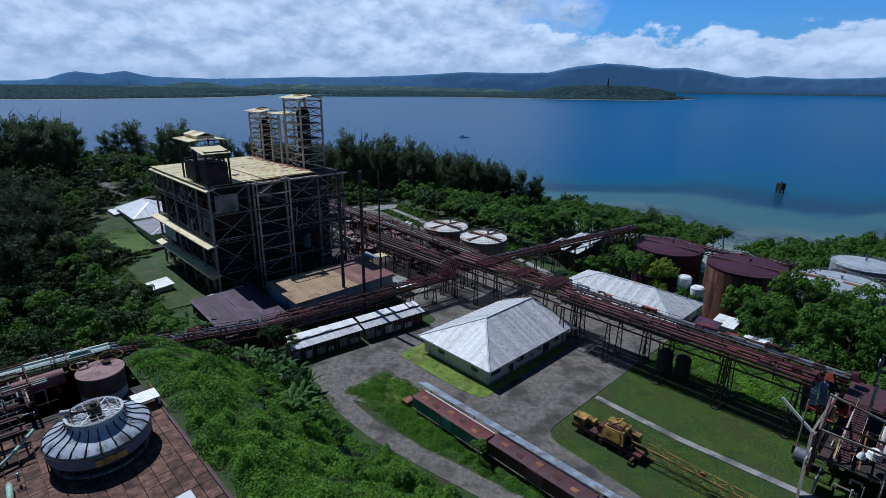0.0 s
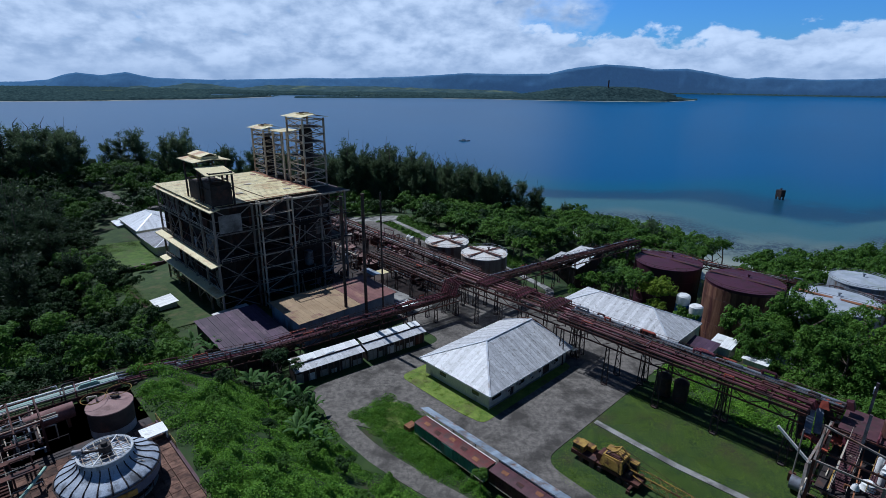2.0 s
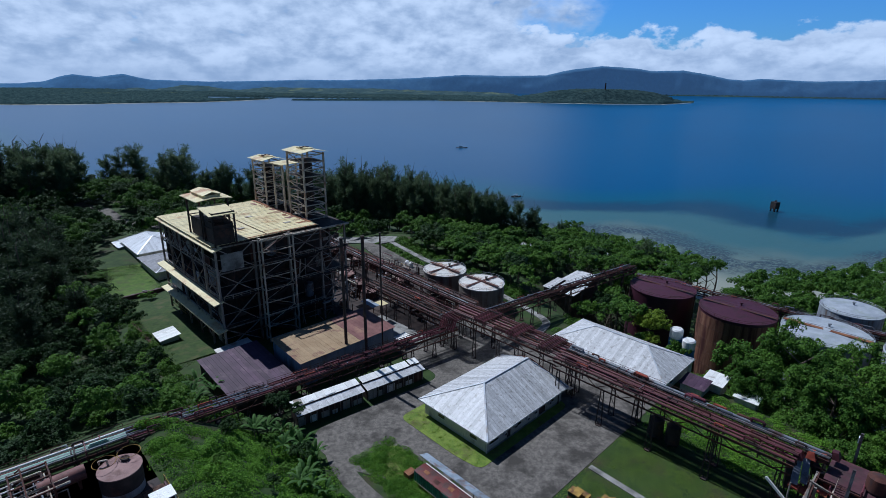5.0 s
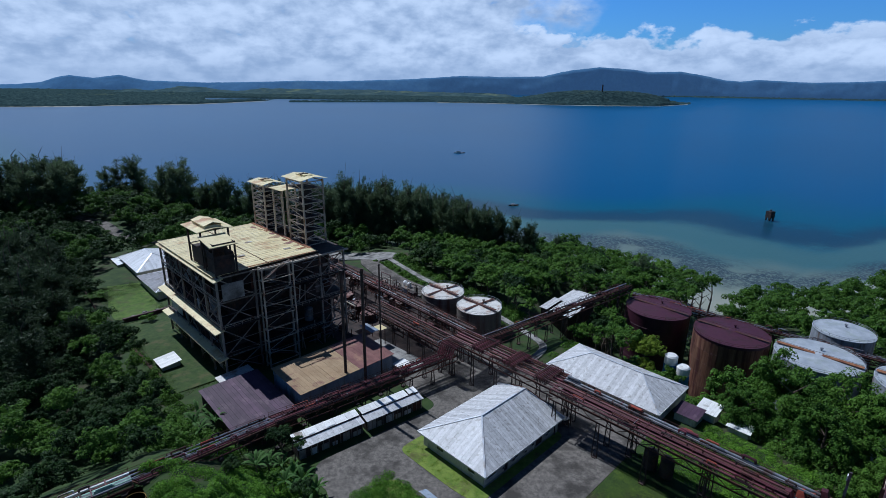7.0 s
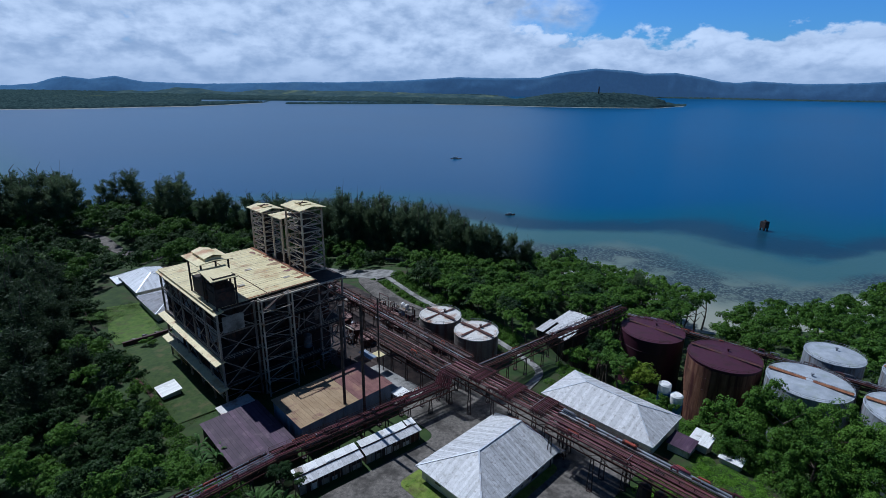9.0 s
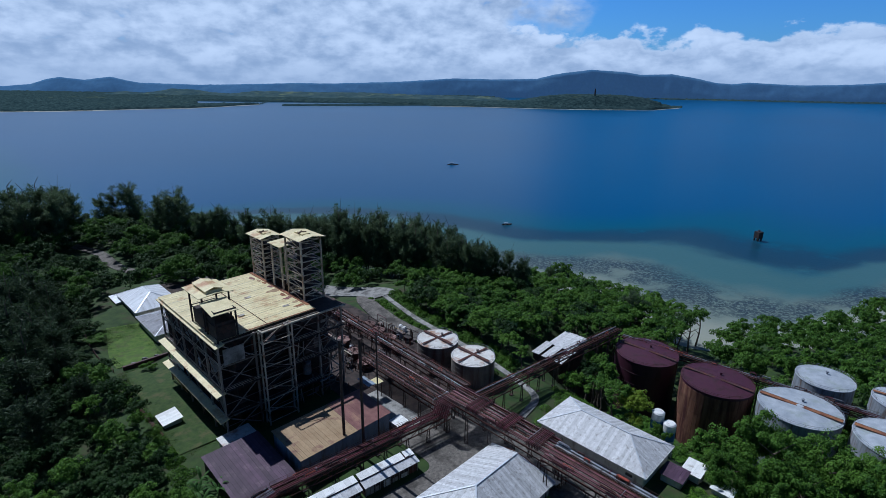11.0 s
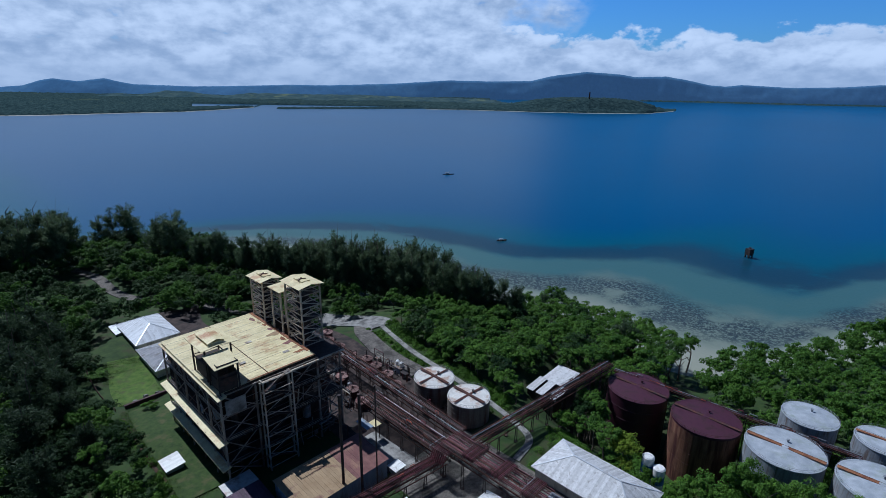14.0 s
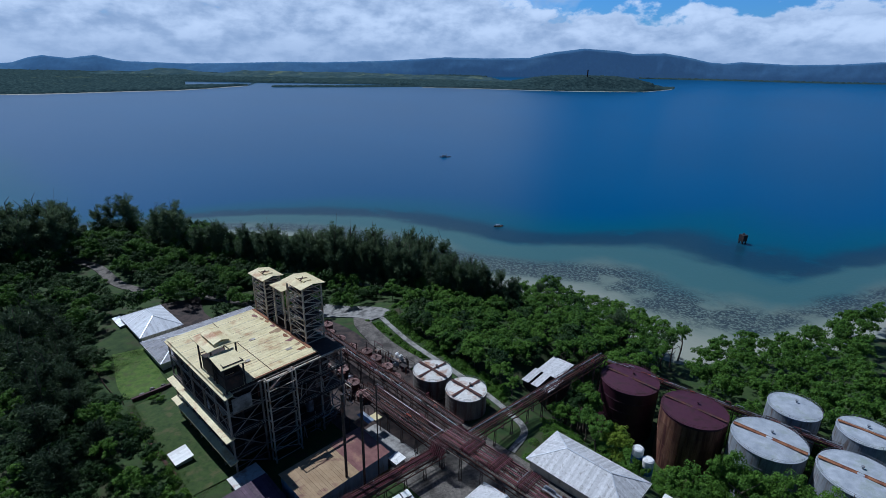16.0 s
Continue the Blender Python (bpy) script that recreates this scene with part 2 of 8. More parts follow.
# rust-stained beige plate, darkened for the shade on the squat tanks' sides
M_TANKOLD = surface("shade_dark_beige_tank_plate", (0.120, 0.105, 0.096), (0.205, 0.182, 0.162), 0.5, 0.6, stain=(0.085, 0.05, 0.038), stain_scale=0.6, stain_amount=0.45, streak=0.12, each=0.05)
M_OXIDE = surface("faded_oxide_roof", (0.16, 0.066, 0.060), (0.23, 0.105, 0.090), 0.35, 0.75, stain=(0.30, 0.17, 0.11), stain_scale=0.15, stain_amount=0.25, each=0.08)
M_GREYROOF = surface("lilac_grey_roof", (0.25, 0.25, 0.27), (0.35, 0.35, 0.37), 0.5, 0.8, stain=(0.18, 0.17, 0.17), stain_scale=0.3, stain_amount=0.35, each=0.10)
M_TANKTOPW = surface("pale_tank_roof", (0.30, 0.33, 0.37), (0.45, 0.48, 0.52), 0.3, 0.5, stain=(0.30, 0.34, 0.32), stain_scale=0.2, stain_amount=0.3, each=0.05)
M_REDBRIGHT = surface("bright_oxide_sheet", (0.26, 0.045, 0.030), (0.40, 0.095, 0.055), 0.7, 0.7, stain=(0.13, 0.04, 0.03), stain_scale=0.6, stain_amount=0.4)
M_LEANTO = surface("blue_grey_corrugated", (0.20, 0.25, 0.31), (0.34, 0.39, 0.45), 0.7, 0.55, stain=(0.20, 0.13, 0.10), stain_scale=0.5, stain_amount=0.35, each=0.25)
M_TEAL = surface("faded_teal_wagon", (0.06, 0.20, 0.17), (0.11, 0.29, 0.25), 0.7, 0.75, stain=(0.10, 0.06, 0.045), stain_scale=0.5, stain_amount=0.25, streak=0.3)
M_WAGONRED = surface("red_wagon_roof", (0.115, 0.022, 0.020), (0.19, 0.046, 0.040), 0.5, 0.65, stain=(0.09, 0.045, 0.04), stain_scale=0.5, stain_amount=0.5)
M_WAGONDARK = surface("maroon_wagon", (0.060, 0.022, 0.030), (0.105, 0.044, 0.052), 0.5, 0.7, stain=(0.06, 0.035, 0.035), stain_scale=0.4, stain_amount=0.4)
M_YELLOW = surface("faded_yellow_paint", (0.32, 0.19, 0.035), (0.45, 0.29, 0.065), 0.7, 0.7, stain=(0.13, 0.06, 0.03), stain_scale=0.9, stain_amount=0.5, each=0.12)
M_MINT = surface("mint_green_paint", (0.28, 0.48, 0.38), (0.40, 0.60, 0.48), 0.5, 0.6, stain=(0.22, 0.20, 0.15), stain_scale=0.6, stain_amount=0.3)
M_BLUEGREY = surface("blue_grey_cowl", (0.34, 0.385, 0.46), (0.52, 0.565, 0.64), 0.6, 0.5, stain=(0.15, 0.16, 0.18), stain_scale=0.7, stain_amount=0.38, streak=0.4, each=0.2)
M_SLAB = surface("brown_stained_slab", (0.085, 0.042, 0.028), (0.175, 0.098, 0.068), 1.2, 0.9, stain=(0.055, 0.028, 0.020), stain_scale=1.0, stain_amount=0.5, fine=9.0, each=0.45)
M_ASPHALT = surface("worn_asphalt", (0.085, 0.076, 0.068), (0.200, 0.180, 0.158), 0.9, 0.92, stain=(0.055, 0.049, 0.043), stain_scale=0.16, stain_amount=0.45, fine=5.0, each=0.0, crack=0.3)
M_GLASS = surface("dark_window_glass", (0.02, 0.025, 0.03), (0.03, 0.035, 0.04), 1.0, 0.12, each=0.2, bump=0.0, spec=0.6)
M_BLUE = surface("blue_label_paint", (0.04, 0.14, 0.40), (0.06, 0.20, 0.50), 0.8, 0.5)
M_BARK = surface("grey_bark", (0.10, 0.075, 0.055), (0.18, 0.14, 0.11), 1.5, 0.9, each=0.2)
M_LEAF = leaf_surface("broad_leaves", (0.022, 0.068, 0.009), (0.128, 0.245, 0.032), 0.26)
M_LEAFDARK = leaf_surface("deep_green_leaves", (0.008, 0.028, 0.008), (0.042, 0.086, 0.020), 0.2)
M_LEAFLIGHT = leaf_surface("bright_vine_leaves", (0.030, 0.105, 0.010), (0.190, 0.360, 0.036), 0.26, scale=0.4)
M_NEEDLE = leaf_surface("casuarina_needles", (0.040, 0.074, 0.040), (0.170, 0.225, 0.115), 0.4)
M_NEEDLEDARK = leaf_surface("dark_casuarina_needles", (0.018, 0.036, 0.020), (0.070, 0.105, 0.050), 0.3)
M_BANANA = leaf_surface("banana_leaves", (0.050, 0.120, 0.030), (0.130, 0.230, 0.070))
M_YELLEAF = leaf_surface("yellow_green_leaves", (0.060, 0.130, 0.012), (0.220, 0.300, 0.030))

# ---- building kit ----
S2 = math.sqrt(0.5)


def xy(u, v):
    return (u - v) * S2, (u + v) * S2


def place(u, v, z, turn=0.0):
    """A pose on the works' own grid, which stands at 45 degrees."""
    x, y = xy(u, v)
    return pose(x, y, z, 0, 0, 45 + turn)


class Geo:
    """Vertices and faces of one part."""

    def __init__(self):
        self.v, self.f, self.smooth = [], [], False

    def poly(self, pts, faces):
        n = len(self.v)
        self.v += [tuple(p) for p in pts]
        self.f += [tuple(n + k for k in f) for f in faces]
        return self

    def box(self, x0, x1, y0, y1, z0, z1):
        p = [(x, y, z) for z in (z0, z1) for y in (y0, y1) for x in (x0, x1)]
        return self.poly(p, [(0, 2, 3, 1), (4, 5, 7, 6), (0, 1, 5, 4), (2, 6, 7, 3), (0, 4, 6, 2), (1, 3, 7, 5)])

    def beam(self, a, b, w, h=None):
        a, b, h = Vector(a), Vector(b), h or w
        d = (b - a).normalized()
        side = d.cross(Vector((0, 0, 1)))
        side = Vector((1, 0, 0)) if side.length < 1e-3 else side.normalized()
        up = side.cross(d)
        p = [e + side * (sx * w / 2) + up * (sz * h / 2) for e in (a, b) for sz in (-1, 1) for sx in (-1, 1)]
        return self.poly(p, [(0, 1, 3, 2), (4, 6, 7, 5), (0, 4, 5, 1), (2, 3, 7, 6), (0, 2, 6, 4), (1, 5, 7, 3)])

    def tube(self, a, b, r, n=8, r2=None, caps=True):
        a, b = Vector(a), Vector(b)
        r2 = r if r2 is None else r2
        d = (b - a).normalized()
        side = d.cross(Vector((0, 0, 1)))
        side = Vector((1, 0, 0)) if side.length < 1e-3 else side.normalized()
        up = side.cross(d)
        ring = [(math.cos(2 * math.pi * k / n), math.sin(2 * math.pi * k / n)) for k in range(n)]
        p = [e + side * (c * q) + up * (s * q) for e, q in ((a, r), (b, r2)) for c, s in ring]
        f = [(k, (k + 1) % n, n + (k + 1) % n, n + k) for k in range(n)]
        if caps:
            f += [tuple(range(n - 1, -1, -1)), tuple(range(n, 2 * n))]
        self.smooth = True
        return self.poly(p, f)

    def path(self, pts, r, n=8):
        for a, b in zip(pts, pts[1:]):
            self.tube(a, b, r, n)
        return self

    def lathe(self, prof, n=48, cx=0.0, cy=0.0, closed=False):
        """Turned about the upright axis: prof is (radius, height) from below."""
        p, f, m = [], [], len(prof)
        for r, z in prof:
            p += [(cx + r * math.cos(2 * math.pi * k / n), cy + r * math.sin(2 * math.pi * k / n), z) for k in range(n)]
        for i in range(m - 1):
            f += [(i * n + k, i * n + (k + 1) % n, (i + 1) * n + (k + 1) % n, (i + 1) * n + k) for k in range(n)]
        if prof[0][0] > 0.01:
            f.append(tuple(range(n - 1, -1, -1)))
        if prof[-1][0] > 0.01:
            f.append(tuple((m - 1) * n + k for k in range(n)))
        self.smooth = True
        return self.poly(p, f)

    def ring(self, r, z, t, n=48, cx=0.0, cy=0.0, a0=0.0, a1=2 * math.pi):
        """A round rail."""
        pts = [(cx + r * math.cos(a0 + (a1 - a0) * k / n), cy + r * math.sin(a0 + (a1 - a0) * k / n), z) for k in range(n + 1)]
        for a, b in zip(pts, pts[1:]):
            self.tube(a, b, t, 4, caps=False)
        return self

    def slab(self, pts, t):
        """A thick plate over a convex or simple outline (points in order, any heights); t is its thickness downward."""
        n = len(pts)
        p = [tuple(q) for q in pts] + [(q[0], q[1], q[2] - t) for q in pts]
        return self.poly(p, [tuple(range(n)), tuple(range(2 * n - 1, n - 1, -1))] + [(k, n + k, n + (k + 1) % n, (k + 1) % n) for k in range(n)])

    def mesh(self, name, mat):
        me = bpy.data.meshes.new(name)
        me.from_pydata(self.v, [], self.f)
        me.materials.append(mat)
        if self.smooth:
            me.polygons.foreach_set("use_smooth", [True] * len(me.polygons))
            me.set_sharp_from_angle(angle=radians(38))
        me.update()
        return me


def part(name, geo, mat, parent, label=""):
    ob = new(name, geo.mesh(name, mat))
    ob.parent = parent
    return tagged(ob, label) if label else ob


def shared(name, me, parent, m=None):
    ob = new(name, me)
    ob.parent = parent
    if m is not None:
        ob.matrix_basis = m
    return ob


def thing(name, u, v, z, label, category, group="", turn=0.0, kind=""):
    ob = new(name)
    ob.matrix_world = place(u, v, z, turn)
    return tagged(ob, label, category, group, kind)


def single(name, geo, mat, u, v, z, label, category, group="", turn=0.0, kind=""):
    ob = new(name, geo.mesh(name, mat))
    ob.matrix_world = place(u, v, z, turn)
    return tagged(ob, label, category, group, kind)


def smooth(x, a, b):
    t = min(1.0, max(0.0, (x - a) / (b - a)))
    return t * t * (3 - 2 * t)


SEA = -31.6


def shore(v):
    """How far the land reaches along u."""
    return float(np.interp(v, [-400, -120, 0, 40, 62, 110, 150, 220, 330, 420, 500, 560, 620], [700, 560, 430, 345, 300, 292, 305, 298, 288, 262, 190, 100, -60]))


def height(u, v):
    """The lie of the land."""
    edge = float(np.interp(v, [-100, 20, 90, 115, 160, 300, 500], [122, 126, 142, 150, 160, 110, 20]))
    far = shore(v)
    z = 1.0 - 4.0 * smooth(v, 185, 235) - 2.2 * smooth(v, 128, 158) * (1 - smooth(u, 47, 62)) - 2.0 * smooth(v, 185, 235) * smooth(u, 47, 62)
    z += 15.8 * (1 - smooth(u, 17, 45)) * (1 - smooth(v, 93, 128))
    z += 9.0 * (1 - smooth(u, -60, 25)) * smooth(v, 100, 150) * (1 - smooth(v, 300, 380))
    if u > edge:
        low = 1 - smooth(v, 85, 125)
        t = (u - edge) / max(20.0, far - edge)
        gentle = z + (SEA - 1.0 - z) * smooth(t, 0.12, 1.02)
        bench = z + (-22.0 - z) * smooth(u, edge, edge + 42)
        bench += (SEA - 1.0 + 22.0) * smooth(t, 0.35, 1.03)
        z = gentle + (bench - gentle) * low
    if u > far:
        z = min(z, SEA - 1.0 - 0.03 * (u - far))
    n = noise.noise((u * 0.03, v * 0.03, 1.7))
    flat = smooth(u, 30, 46) * (1 - smooth(u, 118, 130)) * (1 - smooth(v, 120, 200))
    deck = (1 - smooth(u, 15, 20)) * (1 - smooth(v, 92, 100))
    return z + n * 1.6 * (1 - max(flat, deck)) - 1.2 * (1 - smooth(u, 14.6, 15.6)) * (1 - smooth(v, 74, 78)) * smooth(v, 36, 40)

# ---- ground, sea and distance ----


def ground_material():
    mat = surface("grass_and_earth", (0.018, 0.042, 0.008), (0.042, 0.074, 0.014), 0.3, 0.95, stain=(0.045, 0.042, 0.020), stain_scale=0.12, stain_amount=0.32, fine=4.0, each=0.0, bump=0.5)
    return mat


def grid_mesh(name, us, vs, fn, mat, depth=None):
    nu, nv = len(us), len(vs)
    pts, dep = [], []
    for v in vs:
        for u in us:
            x, y = xy(u, v)
            pts.append((x, y, fn(u, v)))
            if depth:
                dep.append(depth(u, v))
    faces = [(j * nu + i, j * nu + i + 1, (j + 1) * nu + i + 1, (j + 1) * nu + i) for j in range(nv - 1) for i in range(nu - 1)]
    me = bpy.data.meshes.new(name)
    me.from_pydata(pts, [], faces)
    me.materials.append(mat)
    me.polygons.foreach_set("use_smooth", [True] * len(faces))
    if depth:
        me.attributes.new("depth", "FLOAT", "POINT").data.foreach_set("value", dep)
    me.update()
    return new(name, me)


M_GROUND = ground_material()
us = np.concatenate([np.arange(-300, -30, 10.0), np.arange(-30, 220, 3.0), np.arange(220, 760, 8.0)])
vs = np.concatenate([np.arange(-420, -30, 12.0), np.arange(-30, 260, 3.0), np.arange(260, 700, 9.0)])
tagged(grid_mesh("ground", us, vs, height, M_GROUND), "grassy ground falling to the sea shore", "ground", kind="structure")


def water_material():
    mat = bpy.data.materials.new("sea_water")
    mat.use_nodes = True
    N, L = mat.node_tree.nodes, mat.node_tree.links
    bsdf = N["Principled BSDF"]
    at = N.new("ShaderNodeAttribute")
    at.attribute_name = "depth"
    geo = N.new("ShaderNodeNewGeometry")

    def tex(sc, detail, stretch=(1, 1, 1), rough=0.6):
        mp = N.new("ShaderNodeMapping")
        mp.inputs["Scale"].default_value = stretch
        L.new(geo.outputs["Position"], mp.inputs[0])
        n = N.new("ShaderNodeTexNoise")
        n.inputs["Scale"].default_value, n.inputs["Detail"].default_value, n.inputs["Roughness"].default_value = sc, detail, rough
        L.new(mp.outputs[0], n.inputs[0])
        return n.outputs["Fac"]

    def m(op, a, b):
        n = N.new("ShaderNodeMath")
        n.operation = op
        for k, x in enumerate((a, b)):
            if isinstance(x, (int, float)):
                n.inputs[k].default_value = x
            else:
                L.new(x, n.inputs[k])
        return n.outputs[0]

    def rng(x, lo, hi, a=0.0, b=1.0):
        n = N.new("ShaderNodeMapRange")
        n.interpolation_type = "SMOOTHSTEP"
        L.new(x, n.inputs[0])
        n.inputs[1].default_value, n.inputs[2].default_value, n.inputs[3].default_value, n.inputs[4].default_value = lo, hi, a, b
        return n.outputs[0]

    def mix(f, a, b):
        n = N.new("ShaderNodeMix")
        n.data_type = "RGBA"
        L.new(f, n.inputs[0])
        for slot, x in ((6, a), (7, b)):
            if isinstance(x, tuple):
                n.inputs[slot].default_value = (*x, 1)
            else:
                L.new(x, n.inputs[slot])
        return n.outputs[2]

    wob = m("MULTIPLY", m("SUBTRACT", tex(0.012, 5), 0.5), 110.0)
    d = m("ADD", at.outputs["Fac"], wob)
    d2 = m("ADD", at.outputs["Fac"], m("MULTIPLY", m("SUBTRACT", tex(0.03, 6), 0.5), 45.0))
    c = mix(rng(d2, 2, 46), (0.31, 0.325, 0.265), (0.160, 0.205, 0.172))
    c = mix(rng(d, 50, 115), c, (0.060, 0.138, 0.142))
    c = mix(rng(d, 150, 225), c, (0.004, 0.084, 0.132))
    c = mix(rng(d, 220, 420), c, (0.0005, 0.067, 0.172))
    grass_bed = m("MULTIPLY", m("MULTIPLY", rng(d2, 150, 180), rng(d2, 262, 215)), rng(tex(0.018, 6, (1, 1, 1), 0.7), 0.33, 0.47))
    c = mix(m("MULTIPLY", grass_bed, 0.8), c, (0.012, 0.036, 0.066))
    reef_band = m("MULTIPLY", rng(d2, 30, 46), rng(d2, 104, 74))
    patch = m("MULTIPLY", rng(tex(0.02, 3), 0.33, 0.45), rng(tex(0.5, 4, rough=0.7), 0.44, 0.51))
    c = mix(m("MULTIPLY", m("MULTIPLY", reef_band, patch), 0.88), c, (0.018, 0.030, 0.044))
    slick = rng(tex(0.0016, 2), 0.3, 0.7, 0.94, 1.06)
    tone = N.new("ShaderNodeCombineColor")
    for k in range(3):
        L.new(slick, tone.inputs[k])
    mul = N.new("ShaderNodeMix")
    mul.data_type, mul.blend_type = "RGBA", "MULTIPLY"
    mul.inputs[0].default_value = 1.0
    L.new(c, mul.inputs[6])
    L.new(tone.outputs[0], mul.inputs[7])
    L.new(mul.outputs[2], bsdf.inputs["Base Color"])
    bsdf.inputs["Roughness"].default_value = 0.3
    bsdf.inputs["IOR"].default_value = 1.33
    bsdf.inputs["Specular IOR Level"].default_value = 0.30
    b = N.new("ShaderNodeBump")
    b.inputs["Strength"].default_value, b.inputs["Distance"].default_value = 0.22, 0.3
    L.new(tex(0.42, 2, (1, 1.2, 1)), b.inputs["Height"])
    L.new(b.outputs[0], bsdf.inputs["Normal"])
    return mat


M_SEA = water_material()
us = np.concatenate([np.linspace(-5200, -200, 12), np.arange(-150, 700, 9.0), np.linspace(720, 1500, 12), np.linspace(1700, 9000, 12)])
vs = np.concatenate([np.linspace(-5200, -500, 10), np.arange(-400, 660, 11.0), np.linspace(680, 1500, 10), np.linspace(1700, 9000, 12)])
tagged(grid_mesh("water", us, vs, lambda u, v: SEA, M_SEA, lambda u, v: (u - shore(v)) * (1 + 0.7 * smooth(v, 150, 310)) + 42 * smooth(v, 170, 300)), "deep blue sea, turquoise over sand near the shore", "sea", kind="structure")


def fbm(x, y, s, seed=0.0, oct=4):
    return noise.fractal((x * s, y * s, seed), 1.0, 2.0, oct)


def far_front(a):
    """Depth of the far waterline by bearing (x over y)."""
    return float(np.interp(a, [-1.2, -0.81, -0.71, -0.66, -0.55, -0.467, -0.415, -0.335, -0.32, -0.032, -0.02, 0.077, 0.183, 0.288, 0.394, 0.425, 0.45, 0.46, 1.2], [1900, 2032, 2107, 2162, 2320, 2426, 2568, 2860, 3180, 3180, 2970, 2940, 2852, 2824, 2881, 3040, 3200, 6000, 6000]))


def far_height(a, y):
    """Height of the far shore by bearing (x over y) and depth."""
    x = a * y
    n = fbm(x, y, 1 / 420.0, 3.0)
    canopy = 4.5 * noise.noise((x / 17.0, y / 17.0, 1.0)) + 3.0 * noise.noise((x / 8.0, y / 8.0, 4.0))
    front = far_front(a) + 14 * fbm(x, y, 1 / 120.0, 7.0, 2)
    z = SEA - 6
    if y > front and not (-0.45 < a < -0.32 and front + 190 * smooth(-a, 0.335, 0.43) + 25 < y < 3175):
        d = y - front
        top = float(np.interp(a, [-1.1, -0.8, -0.74, -0.6, -0.55, -0.49, -0.45, -0.39, -0.34, -0.22, -0.14, 0.0, 0.1, 0.13, 0.2], [-18, -18, -17, -17, -16, -12, -12, -16, -15, -15, -15, -17, -19, -21, -22]))
        z = SEA + 2 + 9 * smooth(d, 0, 22) + (canopy + 6 * n) * smooth(d, 6, 40)
        z += (top - SEA - 11) * (1 + 0.5 * n) * smooth(y, max(front + 60, 2700), 3900)
        z += 24 * math.exp(-((a + 0.80) / 0.09) ** 2) * smooth(d, 120, 330) * (1 - smooth(d, 380, 620))
        hill = float(np.interp(a, [0.06, 0.13, 0.183, 0.233, 0.295, 0.337, 0.375, 0.40, 0.43], [0, 14, 48, 62, 66, 65, 50, 26, 0]))
        z += (hill * 0.9) * smooth(d, 10, 190) * (1 - smooth(y, 3250, 3500))
        if a > 0.10:
            z -= 60 * smooth(y, 3420, 3560)
        if a > 0.41:
            z = min(z, SEA + 2 + 10 * (1 - smooth(a, 0.415, 0.43)))
    if -0.294 < a < -0.02:
        mid = float(np.interp(a, [-0.294, -0.164, -0.028], [2807, 2914, 3066]))
        if abs(y - mid) < 42:
            z = max(z, SEA + 6 + canopy)
    if a > 0.38:
        lo = float(np.interp(a, [0.38, 0.497, 0.581, 0.656, 0.741, 1.2], [4850, 4760, 4660, 4560, 4460, 4460]))
        if lo < y < lo + 170:
            z = max(z, SEA + 7 + 2.0 * canopy)
    return z


def ridge(a):
    return float(np.interp(a, [-1.2, -0.8, -0.748, -0.721, -0.695, -0.65, -0.602, -0.578, -0.553, -0.441, -0.358, -0.265, -0.203, -0.079, -0.007, 0.024, 0.106, 0.174, 0.209, 0.23, 0.274, 0.333, 0.365, 0.421, 0.459, 0.502, 0.533, 0.564, 0.659, 0.753, 0.823, 1.2],
                           [-0.028, -0.0232, -0.0185, -0.0102, -0.0059, -0.0101, -0.0041, -0.0091, -0.0136, -0.0159, -0.0137, -0.0103, -0.0104, -0.0056, -0.0006, 0.0018, 0.0011, 0.0031, 0.0115, 0.0147, 0.0203, 0.0172, 0.0128, 0.0146, 0.0093, 0.0011, -0.0014, 0.002, -0.0016, 0.0008, 0.0058, 0.006]))


def hill_height(a, t):
    """Low hills between the shore and the range, from their foot (t = 0) to the crest (t = 1)."""
    y = 3560 + 260 * t
    e = float(np.interp(a, [-1.2, -0.8, -0.744, -0.63, -0.597, -0.576, -0.556, -0.52, -0.493, -0.452, -0.42, -0.391, -0.339, -0.225, -0.142, -0.08, 0.024, 0.097, 0.14, 0.2, 1.2], [-0.039, -0.039, -0.037, -0.035, -0.031, -0.0287, -0.0325, -0.028, -0.0235, -0.0245, -0.029, -0.031, -0.0255, -0.026, -0.0255, -0.0272, -0.0290, -0.0300, -0.036, -0.05, -0.06]))
    top = 113.3 + 3820 * e + 5 * noise.noise((a * 60, 1.0, 2.0)) + 3 * noise.noise((a * 190, 1.0, 3.0))
    if t > 1:
        return top - 30 * (t - 1)
    return SEA - 4 + (top - SEA + 4) * max(0.0, t ** 0.9 + 0.12 * noise.noise((a * 40, t * 3, 8.0)) * math.sin(math.pi * t))


def foot(a):
    return float(np.interp(a, [-1.2, -0.44, -0.03, 0.13, 0.39, 1.2], [4250, 4250, 4500, 4700, 4960, 4960]))


def mountain_height(a, t):
    """The range from its foot (t = 0) over the crest (t = 1) and down behind."""
    y = foot(a) + 110 * t
    top = 113.3 + (foot(a) + 110) * (ridge(a) + 0.0005 * noise.noise((a * 60, 0, 5)) + 0.0004 * noise.noise((a * 170, 0, 9)))
    if t > 1:
        return top - 60 * (t - 1)
    spur = 0.10 * noise.noise((a * 24, t * 1.5, 2.0)) + 0.05 * noise.noise((a * 70, t * 3, 6.0))
    return SEA - 3 + (top - SEA + 3) * max(0.0, t ** 0.8 + spur * math.sin(math.pi * t))


